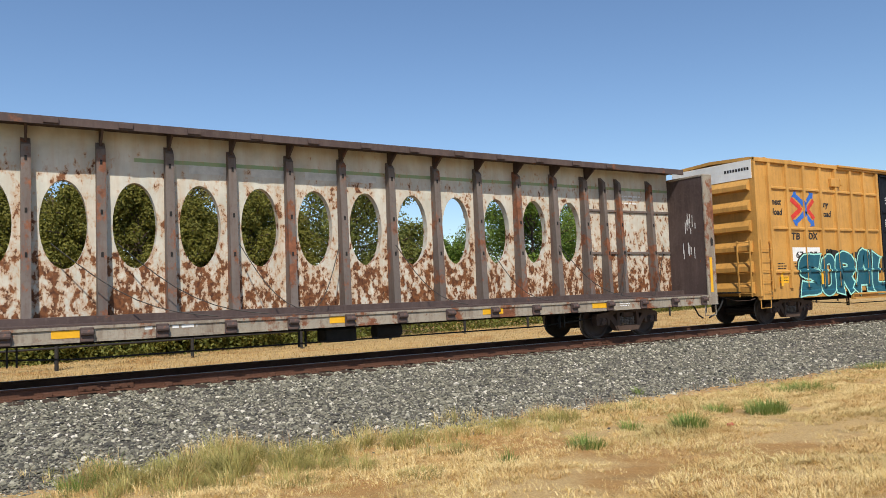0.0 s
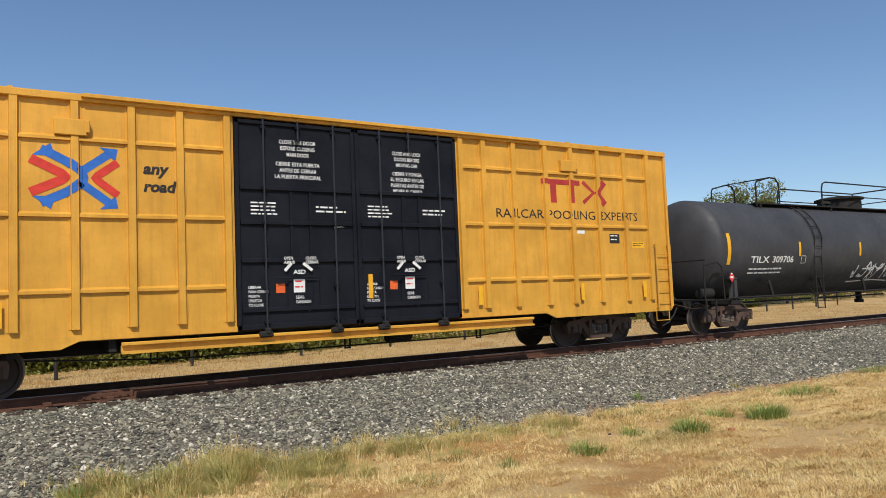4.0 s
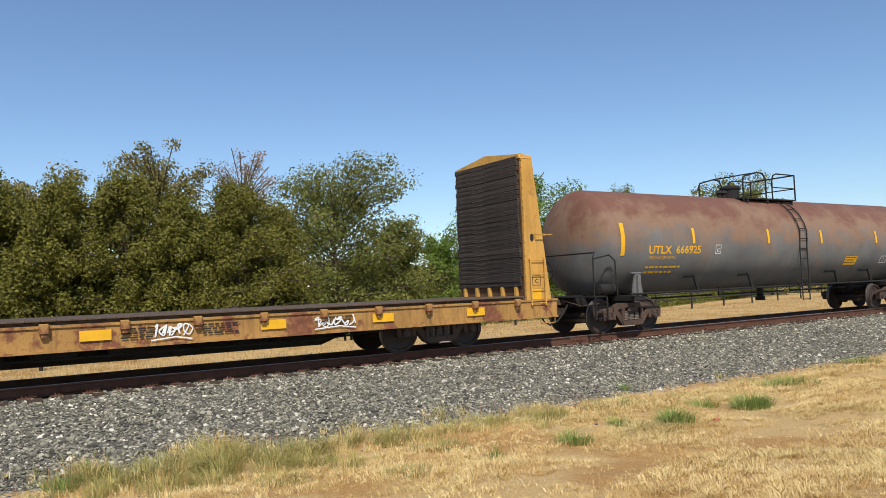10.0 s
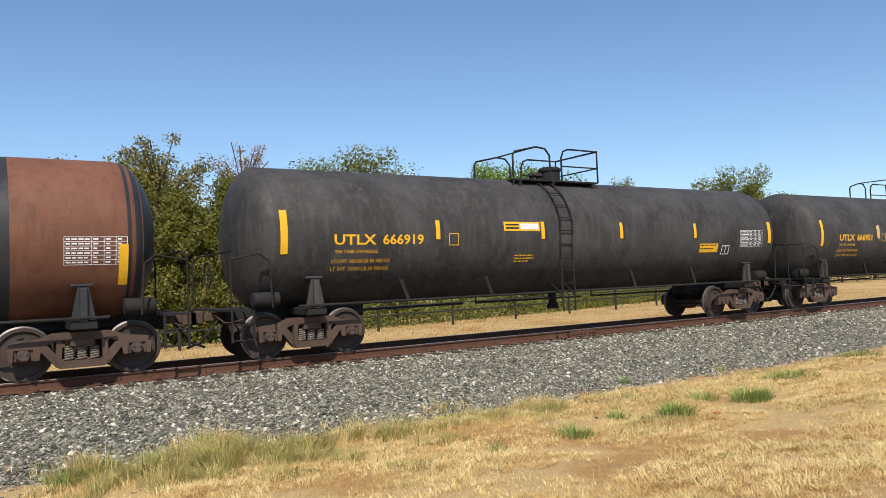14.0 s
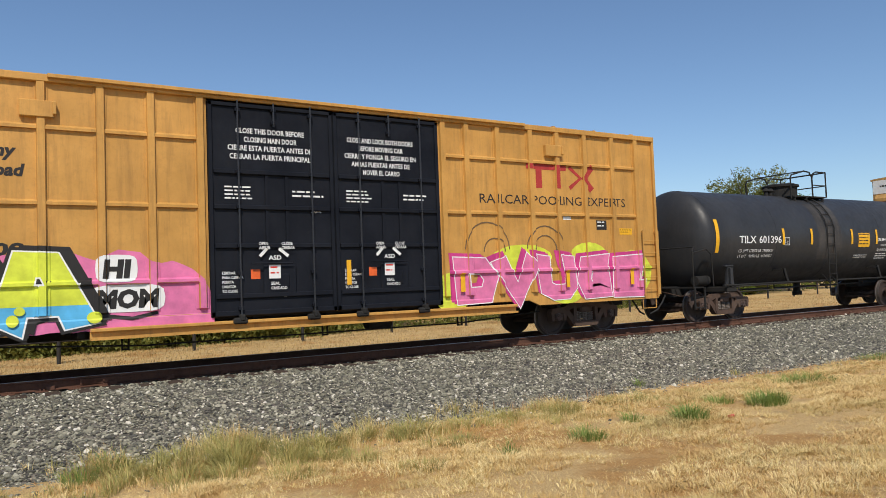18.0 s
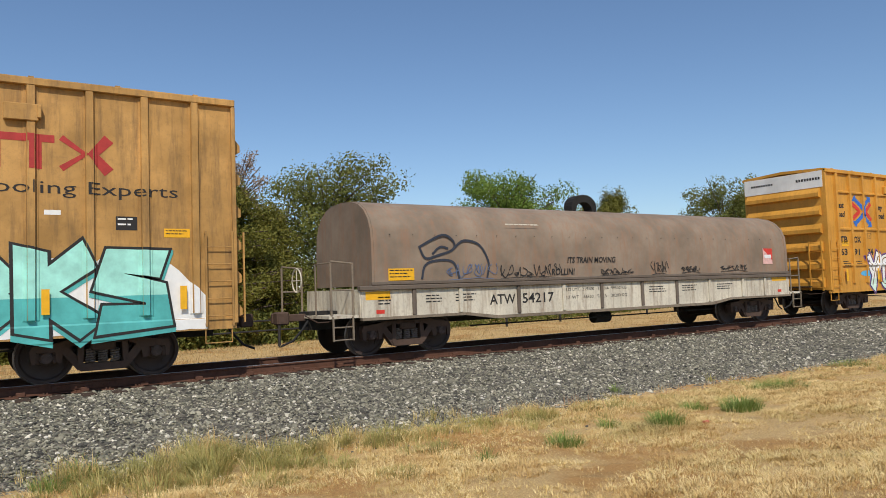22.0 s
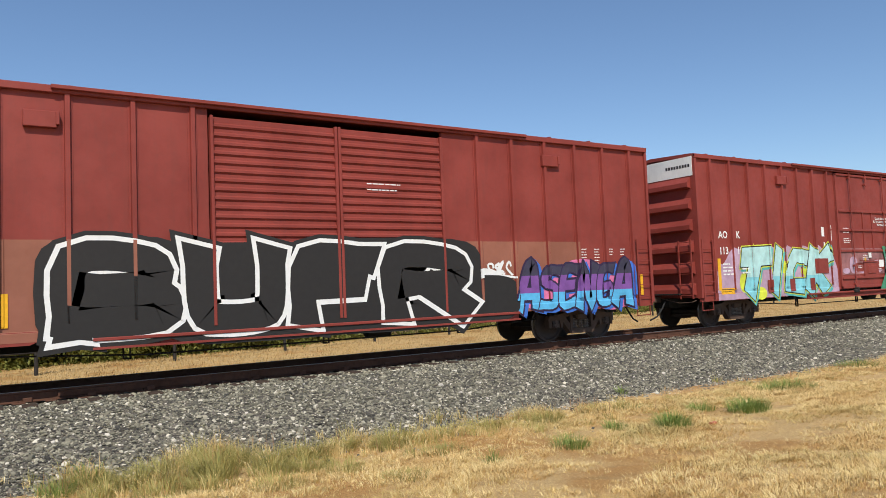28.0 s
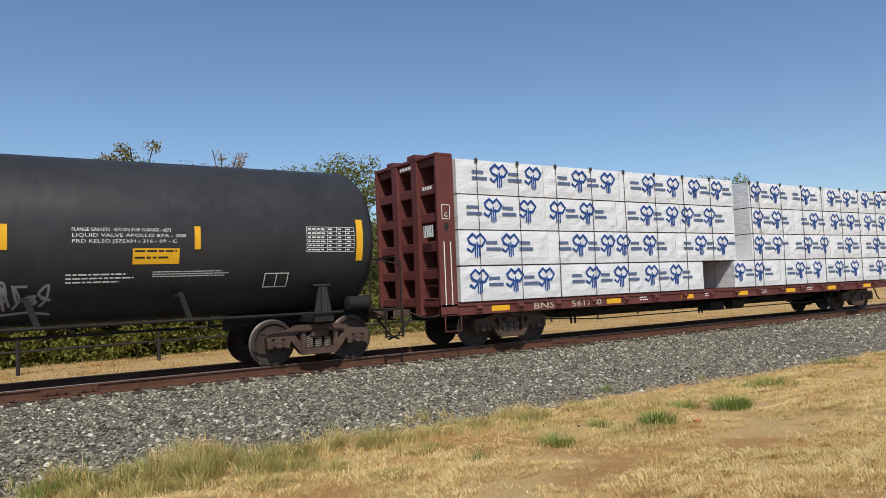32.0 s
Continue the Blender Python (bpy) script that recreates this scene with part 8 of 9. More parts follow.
def pool_cars():
    # with teal lettering
    r, o, s = pool_car(19.6, 38.5, YEL_WORN, "worn yellow box car with navy doors and teal graffiti", [("TB", 1.76, 2.24, 2.64, 0.22), ("OX", 2.67, 3.21, 2.65, 0.22)], [("82", 3.56, 3.99, 2.14, 0.2)], ((1.89, 3.03), (3.10, 4.14)), "RAILCAR POOLING EXPERTS", "wide", lines=2, big=True)
    part("patch", lay([rect(o + 1.70, o + 3.28, 1.95, 2.39)], s, 0.003), WHITE_INK, r, "white overspray patch behind the number")
    for t, x in (("67", 1.95), ("27", 2.70)):
        write(r, s, t, o + x, o + x + 0.42, 2.06, 0.2, BLACK_INK, 0.03, lift=0.006)
    blobs(r, s, [(o + 4.0, 2.1, 0.45, 0.22), (o + 5.3, 2.0, 0.3, 0.25), (o + 6.1, 2.05, 0.25, 0.3), (o + 6.8, 1.8, 0.35, 0.3), (o + 2.3, 1.7, 0.3, 0.4)], BLACK_INK, 0.004)
    graffiti(r, s, o + 2.1, o + 7.4, 0.80, 2.22, "SORAL", TEAL, MINT, 0.46, 0.045, 0.04, back=(BLACK_INK, -0.06, 0.02), shares=(1.15, 0.85, 1.1, 1.1, 1.1), seed=3, lift=0.006, soft=True)
    graffiti(r, s, o + 12.1, o + 15.4, 0.80, 2.02, "PREIS", ORANGE_MARK, WHITE_INK, 0.26, 0.02, 0.05, PURPLE, (BLACK_INK, -0.05, 0.03), (BLACK_INK, 0.045), (WHITE_INK, 0.86), (RED_SPRAY, 0.45), seed=4, soft=True)
    # clean
    pool_car(40.62, 59.5, YEL_NEW, "clean bright yellow box car with navy doors", [("TB", 0.16, 0.58, 3.70, 0.23), ("OX", 0.98, 1.40, 3.70, 0.23)], [("63", 0.16, 0.58, 3.30, 0.23), ("43", 1.0, 1.42, 3.30, 0.23), ("69", 1.88, 2.26, 3.30, 0.23)], ((3.72, 4.97), (3.2, 4.2)), "RAILCAR POOLING EXPERTS")
    # blue and pink pieces
    r, o, s = pool_car(198.6, 217.45, YEL_WORN, "worn yellow box car with blue, lime and pink graffiti", [("TB", 1.86, 2.26, 2.62, 0.22), ("OX", 2.68, 3.22, 2.62, 0.22)], [("67", 1.84, 2.28, 2.12, 0.2), ("32", 2.72, 3.14, 2.12, 0.2), ("08", 3.62, 4.08, 2.12, 0.2)], ((1.89, 3.08), (3.12, 4.15)), "RAILCAR POOLING EXPERTS", "wide", lines=2, big=True)
    part("graffiti_wash", lay([cloud_shape(o + 0.1, o + 6.95, 0.82, 2.22, 3)], s, 0.003), PINK, r, "pink spray wash along the foot of the side")
    graffiti(r, s, o + 1.05, o + 3.95, 0.82, 2.12, "NA", CYAN, WHITE_INK, 0.52, 0.025, -0.12, back=(BLACK_INK, 0.20, 0.06), halo=(BLACK_INK, 0.05), seed=12, lift=0.006)
    graffiti(r, s, o + 3.6, o + 5.0, 0.82, 2.18, "A", LIME, WHITE_INK, 0.46, 0.025, -0.10, back=(BLACK_INK, 0.16, 0.08), halo=(BLACK_INK, 0.05), low=(CYAN, 0.33), seed=17, lift=0.026)
    blobs(r, s, [(o + 1.6, 1.02, 0.12, 0.1), (o + 1.75, 1.12, 0.08, 0.08), (o + 3.0, 1.55, 0.08, 0.1), (o + 3.9, 1.05, 0.09, 0.1), (o + 4.0, 1.2, 0.08, 0.07), (o + 5.1, 1.05, 0.12, 0.1)], LIME, 0.06, "graffiti_dot")
    for body, a, b, z, hh in (("HI", 5.22, 5.7, 1.72, 0.3), ("MOM", 5.12, 6.15, 1.2, 0.3)):
        blobs(r, s, [(o + (a + b) / 2, z + hh / 2, (b - a) / 2 + 0.1, hh / 2 + 0.09, 16, 4.0)], WHITE_INK, 0.012, "graffiti_glow")
        write(r, s, body, o + a, o + b, z, hh, BLACK_INK, 0.08, 0.1, lift=0.016)
    part("graffiti_tag", lay([ribbon([(o + 5.3, 1.06), (o + 5.7, 1.0), (o + 6.1, 1.08)], 0.06)], s, 0.016), BLACK_INK, r)
    scrawl(r, s, o + 0.2, o + 0.8, 1.0, 1.9, 4, BLACK_INK, 5, 0.04, 0.03)
    blobs(r, s, [(o + 12.3, 1.2, 0.5, 0.45), (o + 14.3, 1.95, 0.9, 0.3), (o + 16.4, 2.0, 0.6, 0.3), (o + 17.9, 1.5, 0.7, 0.6), (o + 15.6, 1.0, 0.5, 0.2)], LIME, 0.004, "graffiti_cloud")
    for cx, cz, q in ((13.3, 2.15, 0.62), (13.5, 2.1, 0.3), (15.0, 2.15, 0.55), (15.0, 2.12, 0.35)):
        part("graffiti_tag", lay([ribbon([(o + cx + q * math.cos(0.26 * k), cz + q * math.sin(0.26 * k)) for k in range(13)], 0.03)], s, 0.007), BROWN_SPRAY, r)
    graffiti(r, s, o + 12.35, o + 18.35, 0.82, 2.0, "DVUGE", PINK, WHITE_INK, 0.46, 0.022, -0.08, back=(HOT_PINK, -0.14, 0.08), seed=8, lift=0.008)
    # grimy old one
    r, o, s = pool_car(234.0, 252.8, YEL_GRIMY, "grimy old yellow box car with cream and mint graffiti", [("TB", 0.86, 1.42, 2.56, 0.23), ("OX", 1.80, 2.35, 2.56, 0.23)], [("66", 0.98, 1.42, 2.08, 0.22), ("35", 1.75, 2.20, 2.08, 0.22), ("7", 2.75, 2.95, 2.08, 0.22)], ((1.74, 3.29), (3.17, 4.59)), "Railcar Pooling Experts", "new", True, 2)
    graffiti(r, s, o + 2.15, o + 6.75, 0.82, 2.28, "CIRO", CREAM, PLUM_GREY, 0.50, 0.06, 0.02, CREAM, halo=(WHITE_INK, 0.04), low=(PALE_MINT, 0.25), shares=(1.25, 0.7, 1.15, 1.1), seed=22, soft=True)
    blobs(r, s, [(o + 4.55, 1.35, 0.27, 0.38), (o + 2.95, 1.55, 0.2, 0.2), (o + 6.2, 1.6, 0.16, 0.22)], PLUM_GREY, 0.06)
    scrawl(r, s, o + 4.35, o + 4.75, 1.2, 1.55, 3, WHITE_INK, 61, 0.03, 0.066)
    part("graffiti_wash", lay([cloud_shape(o + 11.9, o + 18.1, 0.84, 2.2, 7)], s, 0.003), WHITE_INK, r, "white undercoat sprayed behind the mint letters")
    graffiti(r, s, o + 12.7, o + 17.6, 0.82, 2.38, "NOKS", MINT, BLACK_INK, 0.46, 0.045, 0.0, back=(TURQUOISE, 0.0, -0.08), low=(TURQUOISE, 0.42), seed=23, lift=0.008)
    scrawl(r, s, o + 0.1, o + 0.9, 2.7, 3.6, 4, BLACK_INK, 6, 0.02)
    scrawl(r, FlatSide(-1.57), o + 7.6, o + 8.3, 2.2, 3.1, 4, WHITE_INK, 7, 0.03, 0.05)
    # white graffiti
    r, o, s = pool_car(273.5, 292.4, YEL_MID, "yellow box car with navy doors and white and black graffiti", [("TB", 0.85, 1.35, 2.56, 0.22), ("OX", 1.77, 2.27, 2.56, 0.22)], [("63", 0.84, 1.30, 2.12, 0.22), ("91", 1.74, 2.14, 2.12, 0.22), ("74", 2.66, 3.08, 2.12, 0.22)], ((1.78, 3.05), (3.17, 4.22)), "RAILCAR POOLING EXPERTS")
    blobs(r, s, [(o + 2.5, 1.45, 0.4, 0.1), (o + 3.0, 1.3, 0.35, 0.25), (o + 6.3, 1.55, 0.5, 0.12)], CYAN, 0.004)
    graffiti(r, s, o + 2.55, o + 6.2, 0.84, 2.2, ("Y", "O", "D", "A"), WHITE_INK, DARK_PLUM, 0.30, 0.035, 0.06, halo=(PURPLE, 0.03), inner=BROWN_SPRAY, low=(PALE_MINT, 0.3), shares=(1.1, 1.0, 0.9, 1.15), seed=31, lift=0.006, soft=True)
    scrawl(r, s, o + 6.2, o + 6.75, 1.1, 1.8, 3, BROWN_SPRAY, 36, 0.025, 0.02)
    face = FlatSide(-1.66)
    blobs(r, face, [(o + 9.3, 2.05, 0.52, 0.32)], WHITE_INK, 0.0)
    blobs(r, face, [(o + 9.3, 1.55, 0.62, 0.42, 16, 3.0)], SALMON, 0.004)
    blobs(r, face, [(o + 9.35, 1.5, 0.3, 0.40, 16, 3.0)], ORANGE_TAN, 0.008)
    blobs(r, face, [(o + 9.3, 1.05, 0.68, 0.13, 16, 4.0), (o + 9.3, 0.85, 0.5, 0.14, 16, 4.0)], WHITE_INK, 0.012)
    scrawl(r, face, o + 8.95, o + 9.7, 1.45, 1.75, 4, BROWN_SPRAY, 37, 0.03, 0.02)
    graffiti(r, face, o + 10.3, o + 11.55, 1.5, 2.2, "CAN", GREEN_SPRAY, BLACK_INK, 0.16, 0.02, 0.0, low=(RED_SPRAY, 0.4), seed=38)
    blobs(r, face, [(o + 10.9, 1.3, 0.5, 0.16, 16, 3.0)], DARK_MAROON, 0.002)
    graffiti(r, s, o + 11.9, o + 17.5, 0.82, 2.22, "ZANE", DARK_PLUM, PALE_MINT, 0.44, 0.085, 0.05, halo=(BLACK_INK, 0.035), top=(PLUM_GREY, 0.72), low=(GREEN_SPRAY, 0.28), inner=BROWN_SPRAY, seed=35)
    # sand and lilac, silver and pink
    r, o, s = pool_car(294.2, 313.05, YEL_NEW, "yellow box car with sand, lilac and silver graffiti", [("TB", 0.16, 0.58, 3.62, 0.23), ("OX", 0.98, 1.40, 3.62, 0.23)], [("64", 0.16, 0.58, 3.20, 0.23), ("44", 1.0, 1.42, 3.20, 0.23), ("84", 1.88, 2.28, 3.20, 0.23)], ((3.72, 4.97), (3.2, 4.2)), "RAILCAR POOLING EXPERTS", level_marks=True)
    blobs(r, s, [(o + 1.9, 2.1, 0.5, 0.32), (o + 3.3, 2.3, 0.5, 0.42), (o + 4.7, 2.3, 0.5, 0.45), (o + 6.0, 1.85, 0.55, 0.42), (o + 6.6, 1.75, 0.3, 0.36)], TEAL_EDGE, 0.004, "graffiti_cloud")
    blobs(r, s, [(o + 1.9, 2.02, 0.42, 0.3), (o + 3.3, 2.18, 0.42, 0.4), (o + 4.7, 2.18, 0.42, 0.42), (o + 6.0, 1.78, 0.5, 0.4), (o + 6.6, 1.7, 0.24, 0.3), (o + 0.6, 1.7, 0.6, 0.5), (o + 3.2, 1.4, 2.7, 0.55, 16, 4.0)], LILAC, 0.006, "graffiti_cloud")
    graffiti(r, s, o + 0.7, o + 6.6, 0.80, 2.25, "NAPAR", HOUSE_BROWN, BROWN_SPRAY, 0.40, 0.02, 0.05, back=(DARK_MAROON, -0.15, 0.0), top=(SAND, 0.62), seed=41, lift=0.01)
    blobs(r, s, [(o + 1.35, 2.0, 0.55, 0.17), (o + 2.75, 1.95, 0.42, 0.15), (o + 3.95, 2.03, 0.5, 0.15), (o + 5.2, 2.03, 0.42, 0.15)], SAND, 0.055, "graffiti_cap")
    scrawl(r, s, o + 1.7, o + 2.2, 2.0, 2.2, 3, BLACK_INK, 45, 0.02, 0.06)
    blobs(r, s, [(o + 13.1, 1.9, 0.5, 0.4), (o + 15.2, 2.15, 0.5, 0.35), (o + 17.2, 1.8, 0.5, 0.35), (o + 12.3, 1.2, 0.5, 0.3), (o + 18.0, 1.2, 0.35, 0.5)], PINK, 0.004, "graffiti_cloud")
    blobs(r, s, [(o + 12.85, 2.25, 0.32, 0.45), (o + 17.9, 2.1, 0.32, 0.35)], CREAM, 0.006, "graffiti_cloud")
    graffiti(r, s, o + 12.3, o + 17.9, 0.82, 2.38, "IRECBL", SILVER, WHITE_INK, 0.40, 0.022, -0.12, back=(BLACK_INK, 0.20, 0.10), halo=(BLACK_INK, 0.02), low=(WHITE_INK, 0.22), shares=(0.5, 1.1, 1.05, 1.05, 1.1, 0.6), seed=43, lift=0.01, soft=True)


def red_cars():
    ribs = [0.62, 1.67, 2.60, 3.65, 4.68, 5.72, 6.75, 13.20, 14.22, 15.26, 16.27, 17.26, 18.27]
    r, o, s, _ = box_car(315.15, 334.1, OXIDE, "oxide-red box car with sliding doors and black and white graffiti", (7.03, 12.25), ribs, (), None, OXIDE, None, 0.10, door_style="slide")
    for a, b in ((7.06, 9.65), (9.67, 12.22)):
        d = Shape()
        d.box(o + a, o + b, -1.55, -1.47, 0.95, 4.86, 0.01)
        door = part("door", d, OXIDE, r)
        for k in range(22):
            z = 1.08 + 0.172 * k
            c = Shape()
            c.prism([(-1.55, z - 0.05), (-1.585, z - 0.015), (-1.585, z + 0.03), (-1.55, z + 0.06)], o + a + 0.06, o + b - 0.06, "x")
            part("door_rib", c, OXIDE, door)
        f = Shape()
        for x in (a, b - 0.06):
            f.box(o + x, o + x + 0.06, -1.62, -1.54, 0.95, 4.88, 0.008)
        part("door_frame", f, OXIDE, door)
    part("paint_patch", lay([rect(o + 0.64, o + 6.98, 0.85, 2.53)], s, 0.002), OXIDE_FADED, r, "faded pink-red band along the lower side")
    part("paint_patch", lay([rect(o + 12.25, o + 16.3, 0.85, 2.53)], s, 0.002), OXIDE_FADED, r, "faded pink-red band along the lower side")
    part("paint_patch", lay([rect(o + 0.08, o + 0.56, 2.75, 4.9)], s, 0.002), OXIDE_FADED, r, "faded strip beside the corner post")
    for t, x0, x1, z in (("NK", 0.93, 1.35, 2.14), ("CR", 1.85, 2.30, 2.14), ("65", 1.06, 1.45, 1.70), ("650", 1.85, 2.50, 1.70)):
        write(r, s, t, o + x0, o + x1, z, 0.2, WHITE_INK, 0.01, lift=0.006)
    graffiti(r, s, o + 0.75, o + 3.4, 0.80, 1.78, "KSD", BLACK_INK, WHITE_INK, 0.34, 0.025, 0.0, back=(BLACK_INK, 0.06, 0.0), seed=51)
    wall = FlatSide(-1.60)
    blobs(r, wall, [(o + 5.4, 1.65, 1.25, 0.95, 20, 4.0), (o + 8.3, 1.55, 2.2, 0.95, 20, 5.0), (o + 11.0, 1.6, 2.2, 1.0, 20, 5.0), (o + 13.2, 1.2, 1.1, 0.55, 20, 3.0)], BLACK_INK, 0.0, "graffiti_cloud")
    graffiti(r, wall, o + 4.35, o + 13.0, 0.74, 2.48, "BUFR", BLACK_INK, WHITE_INK, 0.52, 0.085, 0.0, halo=(BLACK_INK, 0.08), shares=(1.0, 0.95, 0.95, 1.15), seed=53, lift=0.004, soft=True)
    part("graffiti_tail", lay([ribbon([(o + 12.55 + 0.75 - 0.75 * math.cos(0.3 * k), 1.05 + 0.75 * math.sin(0.3 * k)) for k in range(11)], 0.22)], s, 0.03), WHITE_INK, r)
    blobs(r, s, [(o + 15.2, 1.3, 0.95, 0.5), (o + 16.4, 1.6, 0.9, 0.5), (o + 17.4, 1.2, 0.85, 0.45)], PINK, 0.004, "graffiti_cloud")
    graffiti(r, s, o + 14.25, o + 18.2, 0.80, 2.0, "ASENGA", PURPLE, DARK_PLUM, 0.34, 0.03, 0.2, halo=(DARK_PLUM, 0.02), top=(PLUM_GREY, 0.75), low=(CYAN, 0.40), back=(SKY, 0.12, -0.06), shares=(1.1, 0.9, 0.9, 1.0, 0.9, 1.1), seed=55, lift=0.008, soft=True)
    scrawl(r, s, o + 13.4, o + 14.2, 1.7, 2.1, 3, WHITE_INK, 8, 0.06, 0.02)
    small_print(r, s, o + 16.4, o + 16.6, 2.35, 6, WHITE_INK, 3, 0.03, 2.4)
    small_print(r, s, o + 16.85, o + 17.05, 2.35, 6, WHITE_INK, 13, 0.03, 2.4)
    small_print(r, s, o + 17.4, o + 17.55, 2.35, 3, WHITE_INK, 4, 0.03, 2.4)
    small_print(r, s, o + 17.8, o + 17.98, 2.35, 3, WHITE_INK, 14, 0.03, 2.4)
    small_print(r, FlatSide(-1.59), o + 10.3, o + 11.3, 3.75, 2, WHITE_INK, 5, 0.035, 3.6)
    label_box(r, s, o + 17.6, o + 17.95, 1.58, 1.8, WHITE_INK, BLACK_INK, 2)
    for x in (3.7, 13.85, 18.5):
        part("reflector_strip", lay([rect(o + x, o + x + 0.1, 1.1, 1.65)], s, 0.02), YELLOW_MARK, r)
    # the second red car
    ribs = [0.69, 1.61, 2.52, 3.41, 4.30, 5.17, 6.07, 6.95, 11.80, 12.73, 13.71, 14.60, 15.49, 16.39, 17.27, 18.05]
    r, o, s, _ = box_car(336.15, 354.95, OXIDE, "oxide-red box car with a wide plug door and mint graffiti", (7.45, 11.3), ribs, (), OXIDE, OXIDE, END_WHITE, 0.10, door_style="one")
    side_door(r, "door", o + 7.45, o + 11.3, 0.93, 4.97, -1.53, OXIDE)
    for t, x0, x1, z in (("AO", 0.97, 1.40, 2.66), ("K", 1.82, 2.02, 2.66), ("113", 0.97, 1.40, 2.18), ("199", 1.83, 2.27, 2.18)):
        write(r, s, t, o + x0, o + x1, z, 0.22, WHITE_INK, 0.03)
    part("graffiti_wash", lay([cloud_shape(o + 0.95, o + 7.2, 0.82, 2.5, 5)], s, 0.003), LILAC, r, "lilac spray wash")
    blobs(r, s, [(o + 2.1, 1.3, 0.24, 0.32), (o + 2.75, 1.5, 0.26, 0.34), (o + 4.15, 1.75, 0.3, 0.2), (o + 5.35, 1.6, 0.25, 0.2), (o + 6.75, 2.1, 0.18, 0.2), (o + 5.3, 1.2, 0.28, 0.2), (o + 2.9, 0.95, 0.3, 0.2)], LIME, 0.006)
    graffiti(r, s, o + 1.85, o + 6.85, 0.82, 2.42, "TICK", AQUA, BLACK_INK, 0.50, 0.03, 0.30, halo=(LIME, 0.025), back=(TURQUOISE, 0.08, -0.10), low=(CYAN_PALE, 0.40), shares=(1.3, 0.8, 1.1, 1.2), seed=61, lift=0.009)
    panel = FlatSide(-1.566)
    part("graffiti_wash", lay([rect(o + 7.56, o + 9.44, 1.42, 2.34), rect(o + 9.5, o + 11.2, 1.42, 2.34)], panel, 0.0), MAUVE_WORN, r, "worn mauve wash over the lower door")
    blobs(r, panel, [(o + 8.35, 1.75, 0.26, 0.3, 16, 2.4), (o + 9.05, 1.6, 0.42, 0.15, 16, 2.6), (o + 10.0, 1.7, 0.34, 0.24, 16, 2.4), (o + 7.85, 1.55, 0.22, 0.1, 16, 2.4)], LILAC, 0.003, "graffiti_wash")
    blobs(r, panel, [(o + 8.75, 1.67, 0.26, 0.16, 16, 6.0), (o + 10.25, 1.76, 0.24, 0.2, 16, 8.0)], OXIDE, 0.006, "paint_patch")
    small_print(r, FlatSide(-1.575), o + 8.6, o + 8.95, 1.72, 2, WHITE_INK, 9, 0.03, 2.0)
    part("paper_card", lay([rect(o + 10.08, o + 10.42, 1.66, 1.92)], panel, 0.009), WHITE_INK, r, "white card stuck on the door")
    part("paper_card", lay([rect(o + 9.3, o + 9.5, 2.0, 2.18)], panel, 0.05), WHITE_INK, r, "white card stuck on the door")
    part("graffiti_shadow", lay([([(o + 9.95, 0.82), (o + 10.9, 0.82), (o + 11.25, 2.3), (o + 10.3, 2.42), (o + 10.55, 1.6)], [(0, 1, 2, 3, 4)])], FlatSide(-1.612), 0.0), GREEN_SPRAY, r)
    graffiti(r, FlatSide(-1.62), o + 10.45, o + 11.32, 0.9, 2.42, "R", AQUA, BLACK_INK, 0.42, 0.022, 0.12, low=(TURQUOISE, 0.12), seed=63, soft=True)
    part("graffiti_wash", lay([cloud_shape(o + 12.3, o + 16.3, 1.3, 2.75, 6)], s, 0.003), LILAC, r)
    part("graffiti_wash", lay([cloud_shape(o + 15.6, o + 18.3, 0.84, 1.75, 16)], s, 0.0045), LILAC, r)
    blobs(r, s, [(o + 11.75, 2.3, 0.3, 0.34), (o + 12.75, 2.2, 0.34, 0.4), (o + 13.9, 2.3, 0.42, 0.42), (o + 15.0, 2.35, 0.38, 0.4), (o + 12.2, 1.2, 0.7, 0.45), (o + 14.3, 1.2, 0.9, 0.42), (o + 16.0, 1.15, 0.7, 0.38)], AQUA, 0.006, "graffiti_cloud")
    blobs(r, s, [(o + 11.7, 0.95, 0.3, 0.12), (o + 13.3, 1.02, 0.36, 0.16), (o + 12.15, 1.75, 0.14, 0.26), (o + 13.75, 1.62, 0.16, 0.22), (o + 15.3, 1.05, 0.2, 0.2), (o + 16.2, 1.2, 0.14, 0.24), (o + 14.75, 1.45, 0.14, 0.2), (o + 12.6, 1.7, 0.2, 0.3), (o + 14.0, 1.05, 0.3, 0.16), (o + 16.55, 1.7, 0.14, 0.3)], LIME, 0.0075)
    blobs(r, s, [(o + 12.7, 0.84, 1.1, 0.09), (o + 15.4, 0.85, 1.2, 0.08)], TURQUOISE, 0.009)
    graffiti(r, s, o + 11.36, o + 16.7, 0.9, 2.5, "UEPS", AQUA, BLACK_INK, 0.42, 0.022, -0.15, low=(CYAN_PALE, 0.3), top=(CYAN_PALE, 0.8), halo=(LIME, 0.02), back=(TURQUOISE, -0.08, -0.07), inner=TURQUOISE, shares=(0.9, 1.0, 1.0, 1.2), seed=65, lift=0.011, soft=True)
    part("paint_patch", lay([rect(o + x, o + x + 0.3, z, z + 0.32) for x, z in ((11.75, 0.92), (13.75, 0.98), (15.4, 1.0))], s, 0.06), OXIDE, r)
    for x, z0, z1 in ((11.5, 1.2, 1.75), (14.4, 1.25, 1.8), (17.98, 1.2, 2.1)):
        part("reflector_strip", lay([rect(o + x, o + x + 0.11, z0, z1)], s, 0.064), YELLOW_MARK, r)
